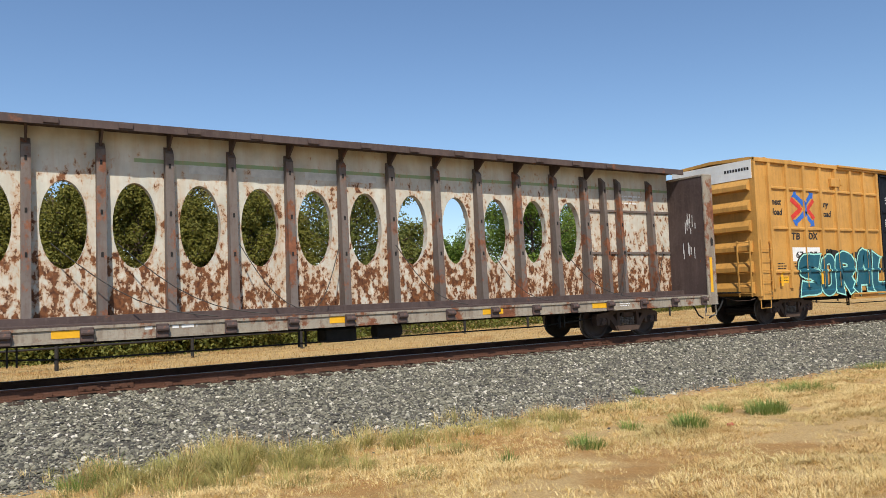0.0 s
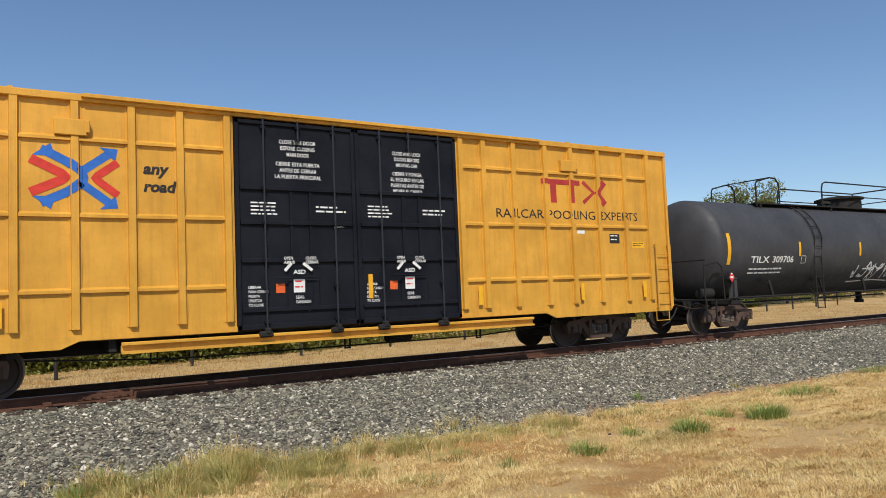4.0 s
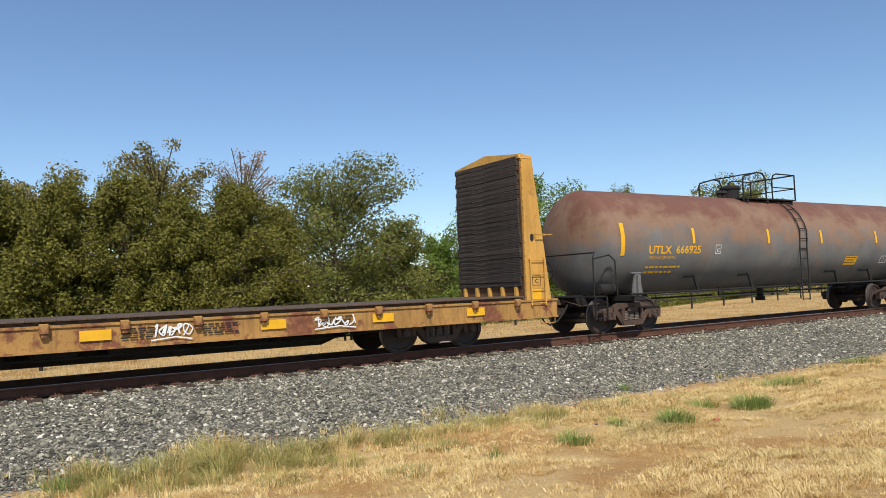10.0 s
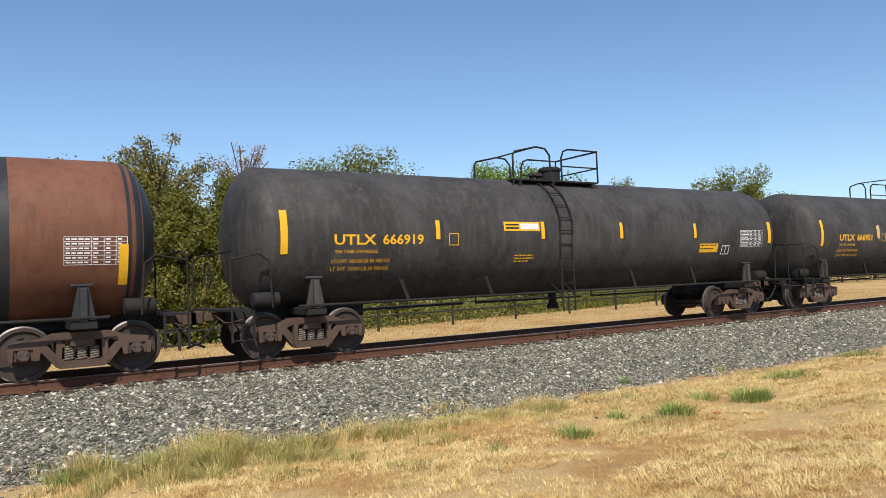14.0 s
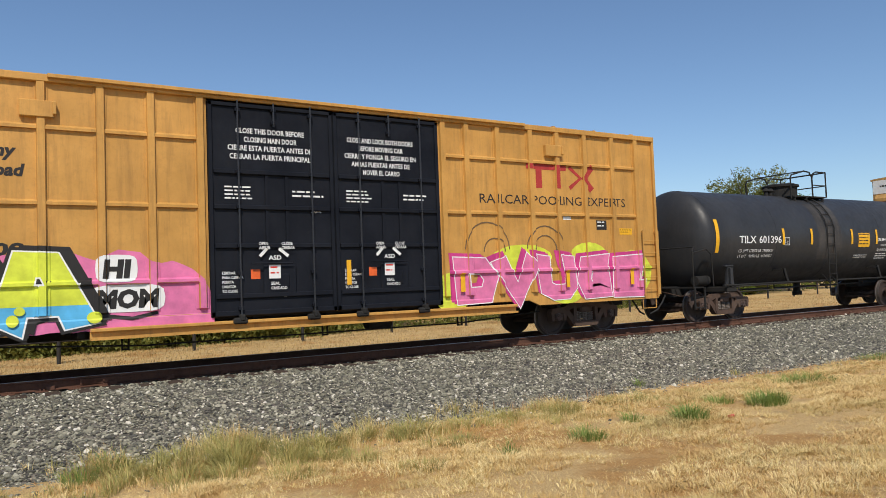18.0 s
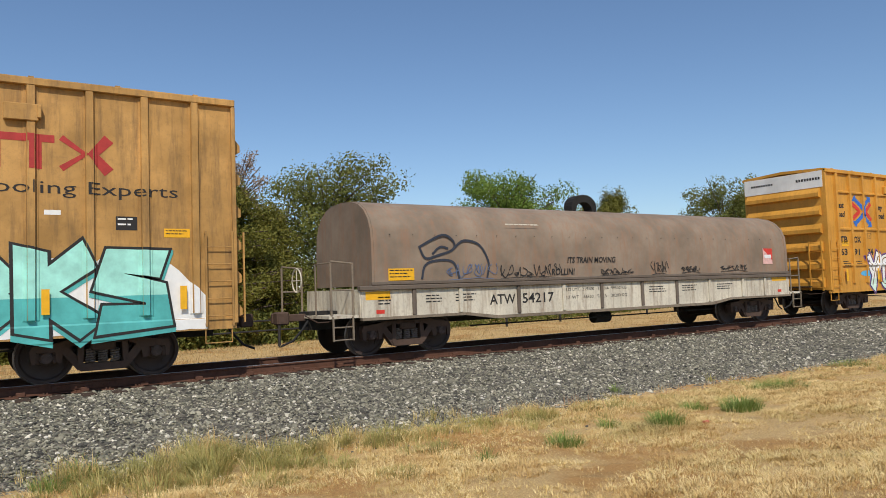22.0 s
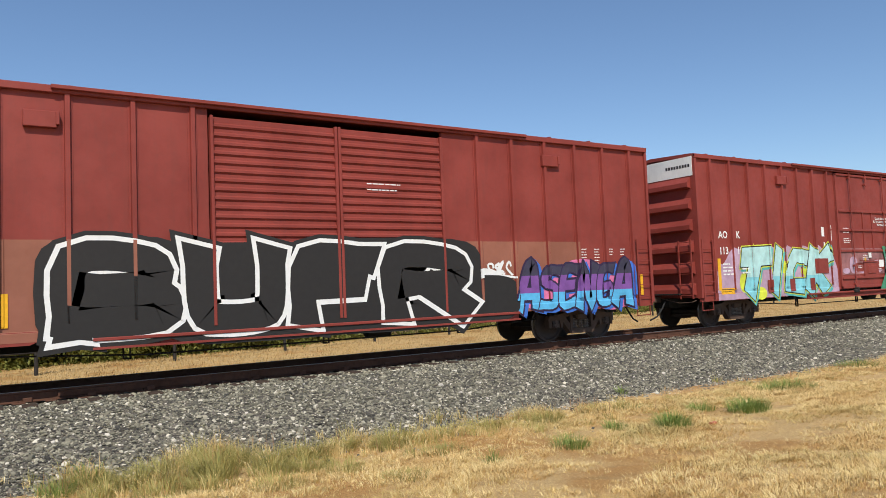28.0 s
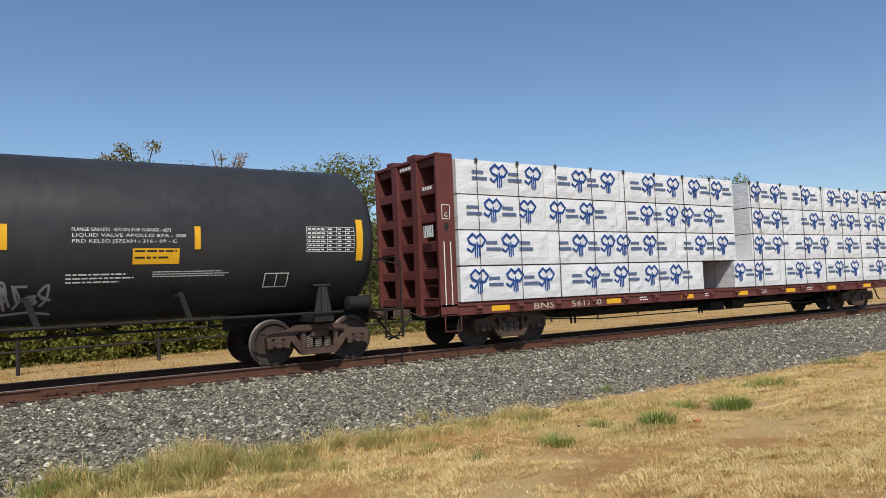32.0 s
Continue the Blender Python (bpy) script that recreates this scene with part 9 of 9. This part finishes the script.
    part("reflector_strip", lay([rect(o + 9.08, o + 9.2, 1.55, 2.0)], panel, 0.012), YELLOW_MARK, r)
    small_print(r, s, o + 15.72, o + 15.9, 2.42, 6, WHITE_INK, 23, 0.035, 2.5)
    small_print(r, s, o + 16.1, o + 16.25, 2.42, 6, WHITE_INK, 24, 0.035, 2.5)
    small_print(r, s, o + 16.6, o + 16.85, 2.42, 5, WHITE_INK, 25, 0.035, 2.5)
    small_print(r, s, o + 17.02, o + 17.16, 2.42, 5, WHITE_INK, 26, 0.035, 2.5)
    label_box(r, s, o + 17.5, o + 17.95, 0.96, 1.12, YELLOW_MARK, BLACK_INK, 2)
    for words, a, b, z in (("CLOSE AND LOCK", 10.0, 10.9, 3.38), ("BOTH DOORS BEFORE", 9.88, 11.02, 3.27), ("MOVING CAR", 10.12, 10.78, 3.16)):
        write(r, FlatSide(-1.57), words, o + a, o + b, z, 0.08, WHITE_INK, 0.03)
    for a, z, w2, h2 in ((6.5, 2.75, 0.16, 0.32), (6.95, 2.6, 0.1, 0.35), (6.95, 3.0, 0.14, 0.14), (6.6, 2.3, 0.08, 0.25)):
        part("paper_card", lay([rect(o + a, o + a + w2, z, z + h2)], s, 0.004), WHITE_INK, r, "white card stuck on the side")
    for a, z in ((7.8, 3.05), (7.8, 2.7), (9.0, 2.1), (9.8, 1.75)):
        small_print(r, FlatSide(-1.57), o + a, o + a + 0.5, z, 3, WHITE_INK, int(a * 7), 0.04)
    label_box(r, s, o + 0.95, o + 1.6, 0.98, 1.16, YELLOW_MARK, BLACK_INK, 2)
    label_box(r, s, o + 16.72, o + 17.1, 1.4, 1.68, BLACK_INK, WHITE_INK, 2)
    for x, z in ((3.25, 0.86), (4.45, 0.86), (5.6, 0.86)):
        part("paint_patch", lay([rect(o + x, o + x + 0.28, z + 0.1, z + 0.5)], s, 0.035), OXIDE, r)
    part("paint_patch", lay([rect(o + 5.95, o + 6.75, 1.5, 2.0)], s, 0.035), OXIDE, r)
    part("reflector_strip", lay([rect(o + 0.86, o + 1.0, 1.1, 2.05)], s, 0.006), YELLOW_MARK, r)
    small_print(r, s, o + 1.1, o + 1.6, 1.9, 4, WHITE_INK, 2, 0.06, lift=0.006)
    small_print(r, s, o + 2.0, o + 2.4, 1.75, 2, WHITE_INK, 12, 0.07, lift=0.03)


def tanks():
    # long gas tank
    bars = [(62.1, 2.02, 2.93)] + [(x, 2.25, 2.70) for x in (65.59, 69.08, 72.05, 74.65, 77.23)] + [(80.61, 2.0, 2.93)]
    r, m, s = tank_car(62.1, 80.61, 1.53, 2.55, TANK_FADED, "long black gas tank car with a railed top platform", (62.45, 79.8), bars, 66.6, (64.25, 73.2), (69.9, 71.5), (64.2, 66.9, 69.4, 71.9, 74.5, 77.17), "long")
    write(r, s, "TILX", 63.15 - m, 64.05 - m, 2.06, 0.2, WHITE_INK, 0.02)
    write(r, s, "309706", 64.2 - m, 65.29 - m, 2.06, 0.2, WHITE_INK, 0.02)
    frame_box(r, s, 65.7 - m, 65.95 - m, 2.02, 2.26, WHITE_INK)
    small_print(r, s, 63.15 - m, 64.9 - m, 1.9, 2, WHITE_INK, 3, 0.07)
    scrawl(r, s, 69.0 - m, 71.6 - m, 1.4, 2.05, 7, WHITE_INK, 3, 0.05)
    scrawl(r, s, 71.6 - m, 72.5 - m, 1.6, 2.0, 3, WHITE_INK, 13, 0.06)
    scrawl(r, s, 73.4 - m, 74.3 - m, 1.6, 2.0, 4, WHITE_INK, 14, 0.02)
    scrawl(r, s, 74.7 - m, 75.6 - m, 1.5, 1.9, 6, WHITE_INK, 15, 0.03)
    scrawl(r, s, 76.0 - m, 76.5 - m, 1.6, 2.0, 4, WHITE_INK, 16, 0.015)
    label_box(r, s, 77.29 - m, 78.02 - m, 1.88, 2.30, YELLOW_MARK, BLACK_INK, 3, 0.005)
    for t, x0, x1, z in (("NON-ODORIZED", 78.12, 79.05, 2.33), ("LIQUEFIED PETROLEUM", 78.05, 79.4, 2.14), ("GAS", 78.25, 78.55, 1.98)):
        write(r, s, t, x0 - m, x1 - m, z, 0.1, WHITE_INK, 0.0)
    data_table(r, s, 79.44 - m, 80.46 - m, 2.02, 2.46, WHITE_INK)
    frame_box(r, s, 78.8 - m, 79.25 - m, 1.54, 1.80, WHITE_INK, 0.02, True)
    label_box(r, s, 78.14 - m, 78.65 - m, 1.64, 1.92, WHITE_INK, RED_PAINT, 3, 0.005)
    diamond(r, s, 79.9 - m, 1.45, 0.2, RED_SPRAY, WHITE_INK, "1075")
    small_print(r, s, 77.1 - m, 77.9 - m, 1.78, 2, WHITE_INK, 5, 0.04)
    diamond(r, s, 62.25 - m, 1.65, 0.16, RED_SPRAY, WHITE_INK)
    # graffiti-covered tank
    bars = [(83.27, 1.92, 2.82)] + [(x, 2.2, 2.62) for x in (86.29, 89.92, 92.54, 95.54)] + [(99.1, 1.95, 2.75)]
    r, m, s = tank_car(83.27, 99.1, 1.42, 2.4, TANK_FADED, "black tank car covered in white marker tags", (83.95, 98.15), bars, 91.25, (89.15, 92.85), (91.4, 91.97), (86.67, 88.63, 90.7, 93.47, 95.52))
    write(r, s, "SCMX", 84.41 - m, 85.35 - m, 2.10, 0.22, WHITE_INK, 0.03)
    write(r, s, "2912", 85.48 - m, 86.17 - m, 2.10, 0.22, WHITE_INK, 0.03)
    write(r, s, "LD LMT 186500 LB 84600 KG", 84.38 - m, 86.34 - m, 1.86, 0.1, WHITE_INK, 0.0)
    write(r, s, "LT WT   76500 LB 34700 KG", 84.38 - m, 86.34 - m, 1.70, 0.1, WHITE_INK, 0.0)
    scrawl(r, s, 86.4 - m, 89.1 - m, 1.85, 2.4, 7, WHITE_INK, 21, 0.055)
    scrawl(r, s, 86.8 - m, 89.4 - m, 1.3, 1.8, 7, WHITE_INK, 22, 0.03)
    scrawl(r, s, 89.3 - m, 90.6 - m, 1.5, 2.15, 7, WHITE_INK, 23, 0.045)
    scrawl(r, s, 91.4 - m, 92.9 - m, 1.75, 2.1, 6, WHITE_INK, 24, 0.035)
    scrawl(r, s, 93.3 - m, 95.2 - m, 1.45, 1.85, 7, SILVER, 25, 0.025)
    scrawl(r, s, 95.4 - m, 96.9 - m, 1.4, 1.95, 6, WHITE_INK, 26, 0.035)
    scrawl(r, s, 83.5 - m, 84.0 - m, 1.85, 2.2, 5, SILVER, 27, 0.015)
    scrawl(r, s, 85.3 - m, 86.4 - m, 1.35, 1.65, 6, WHITE_INK, 28, 0.03)
    label_box(r, s, 94.51 - m, 95.30 - m, 2.06, 2.34, YELLOW_MARK, BLACK_INK, 3, 0.005)
    data_table(r, s, 97.73 - m, 98.81 - m, 1.98, 2.44, WHITE_INK)
    write(r, s, "DOT 111A100W-3", 97.73 - m, 98.7 - m, 2.48, 0.09, WHITE_INK, 0.01)
    frame_box(r, s, 97.0 - m, 97.5 - m, 1.62, 1.92, WHITE_INK, 0.02, True)
    diamond(r, s, 98.4 - m, 1.45, 0.2, RED_SPRAY, WHITE_INK)
    small_print(r, s, 95.7 - m, 97.0 - m, 1.98, 2, WHITE_INK, 7, 0.05)
    small_print(r, s, 93.0 - m, 94.2 - m, 1.98, 3, WHITE_INK, 8, 0.04)
    small_print(r, s, 87.3 - m, 88.3 - m, 1.86, 3, WHITE_INK, 9, 0.05)
    # rusty grey
    bars = [(124.84, 2.08, 2.95)] + [(x, 2.4, 2.84) for x in (127.72, 131.31, 134.27, 137.80)] + [(140.63, 2.2, 2.85)]
    r, m, s = tank_car(124.84, 140.63, 1.5, 2.5, TANK_GREY, "grey tank car with rust-brown weathering over its top", (125.5, 139.75), bars, 133.2, (130.55, 134.25), (131.3, 131.95), (127.92, 130.47, 135.28, 137.45))
    for t, x0, x1 in (("UTLX", 125.86, 126.80), ("666925", 126.98, 128.06)):
        write(r, s, t, x0 - m, x1 - m, 2.12, 0.22, YELLOW_MARK, 0.03)
    frame_box(r, s, 128.72 - m, 128.97 - m, 2.09, 2.36, WHITE_INK)
    write(r, s, "C", 128.79 - m, 128.9 - m, 2.15, 0.1, WHITE_INK, 0.02)
    write(r, s, "THE TANK CAR PEOPLE", 125.88 - m, 127.0 - m, 1.98, 0.07, YELLOW_MARK, 0.0)
    small_print(r, s, 125.86 - m, 127.4 - m, 1.78, 2, YELLOW_MARK, 4, 0.08)
    label_box(r, s, 135.92 - m, 136.70 - m, 1.66, 1.95, YELLOW_MARK, BLACK_INK, 3, 0.005)
    data_table(r, s, 139.21 - m, 140.31 - m, 2.11, 2.58, WHITE_INK)
    frame_box(r, s, 138.3 - m, 138.75 - m, 1.7, 1.95, WHITE_INK, 0.02, True)
    diamond(r, s, 140.04 - m, 1.42, 0.18, SILVER, BLACK_INK)
    # rust-banded
    bars = [(143.97, 1.5, 2.2)] + [(x, 1.85, 2.3) for x in (147.18, 148.90, 151.55, 154.86)] + [(157.94, 1.6, 2.3)]
    r, m, s = tank_car(144.1, 157.8, 1.5, 2.46, TANK_BLACK, "black tank car with faded rust-coloured bands near its ends", (144.4, 157.3), bars, 150.2, (148.4, 151.65), (150.13, 150.86), (147.2, 152.9, 154.9), head=0.75)
    for x0, x1 in ((144.12, 145.66), (156.22, 158.3)):
        w = Shape()
        a0, b0 = x0 - m, x1 - m
        lo, hi = 144.0 - 0.04 - m, 157.9 + 0.04 - m
        prof = []
        for k in range(13):
            x = a0 + (b0 - a0) * k / 12
            rr = 1.5
            if x < lo:
                rr = 1.5 * math.sqrt(max(0, 1 - ((lo - x) / 0.75) ** 2))
            if x > hi:
                rr = 1.5 * math.sqrt(max(0, 1 - ((x - hi) / 0.75) ** 2))
            prof.append((x, rr + 0.005))
        n = 72
        v = [(x, q * math.cos(2 * math.pi * k / n), 2.46 + q * math.sin(2 * math.pi * k / n)) for x, q in prof for k in range(n)]
        w.add(v, [(i * n + k, i * n + (k + 1) % n, (i + 1) * n + (k + 1) % n, (i + 1) * n + k) for i in range(12) for k in range(n)])
        part("rust_band", w, RUST_BROWN, r, "faded rust-coloured band round the shell", True)
    write(r, s, "GATX", 144.94 - m, 145.6 - m, 2.13, 0.22, WHITE_INK, 0.01, lift=0.009)
    write(r, s, "200402", 145.85 - m, 146.97 - m, 2.13, 0.22, WHITE_INK, 0.03)
    write(r, s, "LD LMT    191700 LB  86950 KG", 144.94 - m, 146.9 - m, 1.92, 0.085, WHITE_INK, 0.0, lift=0.009)
    write(r, s, "LT WT       71300 LB  32350 KG", 144.94 - m, 146.9 - m, 1.77, 0.085, WHITE_INK, 0.0, lift=0.009)
    small_print(r, s, 147.3 - m, 148.4 - m, 1.95, 3, WHITE_INK, 3, 0.045)
    small_print(r, s, 151.6 - m, 152.5 - m, 2.0, 4, WHITE_INK, 4, 0.04)
    scrawl(r, s, 152.4 - m, 153.5 - m, 1.4, 2.3, 3, WHITE_INK, 33, 0.05)
    scrawl(r, s, 154.0 - m, 154.6 - m, 1.6, 2.0, 4, WHITE_INK, 34, 0.03)
    label_box(r, s, 153.71 - m, 154.48 - m, 1.91, 2.16, YELLOW_MARK, BLACK_INK, 2, 0.005)
    data_table(r, s, 157.0 - m, 158.0 - m, 1.95, 2.42, WHITE_INK, 0.009)
    # two dusty black ones
    for x in (0.0, 18.8):
        bars = [(161.31 + x, 2.08, 2.95)] + [(q + x, 2.36, 2.78) for q in (164.89, 167.94, 170.66, 173.65)] + [(177.2 + x, 2.2, 2.85)]
        r, m, s = tank_car(161.31 + x, 177.2 + x, 1.5, 2.5, TANK_DUSTY, "dusty black tank car with yellow lettering", (162.0 + x - (0.4 if x else 0), 176.2 + x + (0.15 if x else 0)), bars, 168.7 + x, (167.05 + x, 170.8 + x), (169.25 + x, 169.87 + x), (164.11 + x, 166.37 + x, 171.18 + x, 173.64 + x))
        for t, x0, x1 in (("UTLX", 162.37, 163.35), ("666919" if not x else "666951", 163.5, 164.52)):
            write(r, s, t, x0 + x - m, x1 + x - m, 2.26, 0.21, YELLOW_MARK, 0.03)
        write(r, s, "THE TANK CAR PEOPLE", 162.4 + x - m, 163.4 + x - m, 2.08, 0.07, YELLOW_MARK, 0.0)
        write(r, s, "LD LMT 186100 LB 84 400 KG", 162.34 + x - m, 163.7 + x - m, 1.88, 0.08, YELLOW_MARK, 0.0)
        write(r, s, "LT WT  76900 LB 34 900 KG", 162.34 + x - m, 163.7 + x - m, 1.72, 0.08, YELLOW_MARK, 0.0)
        frame_box(r, s, 165.19 + x - m, 165.45 + x - m, 2.22, 2.49, YELLOW_MARK)
        part("emblem", lay([rect(166.75 + x - m, 167.85 + x - m, 2.55, 2.77)], s, 0.005), YELLOW_MARK, r, "yellow and white emblem strip")
        part("emblem", lay([rect(167.25 + x - m, 167.8 + x - m, 2.59, 2.73)], s, 0.008), WHITE_INK, r)
        part("emblem", lay([rect(166.8 + x - m, 167.2 + x - m, 2.60, 2.64), rect(166.8 + x - m, 167.2 + x - m, 2.68, 2.72)], s, 0.008), BLACK_INK, r)
        label_box(r, s, 173.89 + x - m, 174.71 + x - m, 1.95, 2.2, YELLOW_MARK, BLACK_INK, 2, 0.005)
        frame_box(r, s, 174.9 + x - m, 175.25 + x - m, 1.88, 2.14, WHITE_INK, 0.02, True)
        data_table(r, s, 175.75 + x - m, 176.84 + x - m, 2.1, 2.58, WHITE_INK)
        small_print(r, s, 167.1 + x - m, 167.7 + x - m, 1.98, 3, YELLOW_MARK, 3, 0.04)
        for q in (164.89, 167.94, 170.66, 173.65):
            part("scuffed_strip", lay([rect(q + x + 0.06 - m, q + x + 0.17 - m, 2.3, 2.8)], s, 0.003), SILVER if x else TANK_BLACK, r)
        if x:
            part("repaint_patch", lay([rect(194.24 - m, 196.0 - m, 1.35, 3.14)], s, 0.0025), TANK_BLACK, r, "fresh black repainted patch")
    # short acid tank
    bars = [(220.15, 2.0, 2.96)] + [(x, 2.22, 2.72) for x in (223.30, 224.80, 227.13, 228.67)] + [(231.75, 2.0, 2.9)]
    r, m, s = tank_car(220.15, 231.75, 1.48, 2.47, TANK_BLACK, "clean short black tank car with white lettering", (220.8, 231.2), bars, 225.85, (224.25, 227.1), (224.95, 226.1), (223.5, 228.9))
    part("rust_stain", lay([rect(225.2 - m, 226.5 - m, 1.75, 3.6)], s, 0.002), TANK_DUSTY, r, "brown dust round the ladder")
    write(r, s, "TILX", 221.15 - m, 221.95 - m, 2.27, 0.22, WHITE_INK, 0.02)
    write(r, s, "601396", 222.08 - m, 223.2 - m, 2.27, 0.22, WHITE_INK, 0.02)
    frame_box(r, s, 223.38 - m, 223.62 - m, 2.2, 2.44, WHITE_INK)
    write(r, s, "C", 223.46 - m, 223.55 - m, 2.25, 0.09, WHITE_INK, 0.02)
    write(r, s, "LD LMT 175000 LB  79800KG", 221.15 - m, 222.8 - m, 2.0, 0.09, WHITE_INK, 0.0)
    write(r, s, "LT WT   96900 LB  46960KG", 221.15 - m, 222.8 - m, 1.84, 0.09, WHITE_INK, 0.0)
    label_box(r, s, 227.54 - m, 228.23 - m, 2.12, 2.6, YELLOW_MARK, BLACK_INK, 4, 0.005)
    write(r, s, "SR-8841", 228.77 - m, 229.3 - m, 2.32, 0.11, WHITE_INK, 0.02)
    write(r, s, "INHALATION HAZARD", 228.95 - m, 229.65 - m, 2.15, 0.06, WHITE_INK, 0.01)
    write(r, s, "SULFUR DIOXIDE", 228.75 - m, 229.7 - m, 1.97, 0.1, WHITE_INK, 0.0)
    data_table(r, s, 230.65 - m, 231.65 - m, 2.11, 2.6, WHITE_INK)
    frame_box(r, s, 229.9 - m, 230.4 - m, 1.55, 1.85, WHITE_INK, 0.02, True)
    diamond(r, s, 230.5 - m, 1.36, 0.2, WHITE_INK, BLACK_INK, "1079")
    diamond(r, s, 231.15 - m, 1.42, 0.2, WHITE_INK, BLACK_INK, "1079")
    small_print(r, s, 228.75 - m, 229.6 - m, 1.9, 3, WHITE_INK, 6, 0.045)
    small_print(r, s, 227.4 - m, 228.3 - m, 1.86, 2, WHITE_INK, 7, 0.04)
    # last tank
    bars = [(357.46, 2.05, 2.98)] + [(x, 2.34, 2.76) for x in (361.15, 363.23, 366.59, 369.67)] + [(373.02, 2.1, 2.95)]
    r, m, s = tank_car(357.46, 373.02, 1.56, 2.6, TANK_BLACK, "black tank car with white lettering and a yellow sprayed patch", (358.08, 372.25), bars, 364.4, (362.8, 366.3), (364.3, 365.39), (361.08, 367.07, 369.54))
    write(r, s, "XCRX", 358.74 - m, 359.68 - m, 2.12, 0.23, WHITE_INK, 0.03)
    write(r, s, "210395", 359.85 - m, 361.01 - m, 2.12, 0.23, WHITE_INK, 0.03)
    write(r, s, "LD LMT  201700 LB  91450 KG", 358.70 - m, 360.34 - m, 1.88, 0.09, WHITE_INK, 0.0)
    write(r, s, "LT WT    84300 LB  38250 KG", 358.70 - m, 360.34 - m, 1.72, 0.09, WHITE_INK, 0.0)
    frame_box(r, s, 361.27 - m, 361.52 - m, 2.09, 2.37, WHITE_INK)
    write(r, s, "C", 361.35 - m, 361.44 - m, 2.13, 0.1, WHITE_INK, 0.02)
    write(r, s, "EXTERIOR HEATER PIPES", 361.56 - m, 362.51 - m, 2.32, 0.07, WHITE_INK, 0.0)
    write(r, s, "NO INLET OR OUTLET", 361.56 - m, 362.4 - m, 2.22, 0.07, WHITE_INK, 0.0)
    write(r, s, "PIPE CAPS REQUIRED", 361.56 - m, 362.4 - m, 2.12, 0.07, WHITE_INK, 0.0)
    small_print(r, s, 361.5 - m, 362.6 - m, 1.97, 5, WHITE_INK, 3, 0.036, 2.2)
    part("spray_patch", lay([([(365.5 - m, 1.42), (366.2 - m, 1.40), (366.35 - m, 2.04), (365.62 - m, 2.06)], [(0, 1, 2, 3)])], s, 0.01), YELLOW_SPRAY, r, "yellow sprayed patch")
    scrawl(r, s, 364.7 - m, 365.6 - m, 1.3, 2.05, 4, SILVER, 43, 0.05)
    scrawl(r, s, 366.5 - m, 367.3 - m, 1.3, 1.95, 4, SILVER, 44, 0.05)
    label_box(r, s, 368.55 - m, 369.35 - m, 2.08, 2.36, YELLOW_MARK, BLACK_INK, 2, 0.005)
    for t, x1, z in (("FLANGE GASKETS - GYLON 3545 O-RINGS - 4273", 369.2, 2.66), ("LIQUID VALVE APOLLO 87A - 200", 369.46, 2.56), ("PRD KELSO JS75XH - 316 - 09 - C", 369.3, 2.46)):
        write(r, s, t, 367.58 - m, x1 - m, z, 0.06, WHITE_INK, 0.0)
    data_table(r, s, 371.83 - m, 372.9 - m, 2.28, 2.78, WHITE_INK)
    frame_box(r, s, 371.0 - m, 371.5 - m, 1.6, 1.88, WHITE_INK, 0.02, True)
    small_print(r, s, 367.5 - m, 368.6 - m, 1.93, 3, WHITE_INK, 9, 0.038)
    small_print(r, s, 368.9 - m, 370.4 - m, 1.95, 3, WHITE_INK, 10, 0.024)


def motions():
    """The train runs from right to left; its wheels roll."""
    ts = [t for t, _ in RUN]
    far = [d for _, d in RUN]

    def run_at(t):
        i = min(len(ts) - 2, int(t))
        return far[i] + (far[i + 1] - far[i]) * (t - ts[i])

    for car, mid in CARS:
        walk(car, [(t, Matrix.Translation((mid - d, TRACK, 0))) for t, d in RUN])
    starts = {car: mid for car, mid in CARS}
    for w, car, x in WHEELSETS:
        place = Vector(w.location)
        seen = [k / FPS for k in range(961) if -4 < starts[car] + x - run_at(k / FPS) < 42]
        rows, turn = [(0.0, Matrix.Translation(place))], 0.0
        if seen:
            first = run_at(seen[0])
            for t in seen:
                turn = (run_at(t) - first) / 0.457
                rows.append((t, Matrix.Translation(place) @ Matrix.Rotation(-turn, 4, "Y")))
            rows = rows[1:] if seen[0] < 0.01 else rows
            if seen[-1] < 31.99:
                rows.append((32.0, Matrix.Translation(place) @ Matrix.Rotation(-turn, 4, "Y")))
        else:
            rows.append((32.0, Matrix.Translation(place)))
        walk(w, rows)


build_place()
open_beam_car()
pool_cars()
red_cars()
tanks()
bulkhead_flat()
coil_car()
loaded_beam_car()
motions()
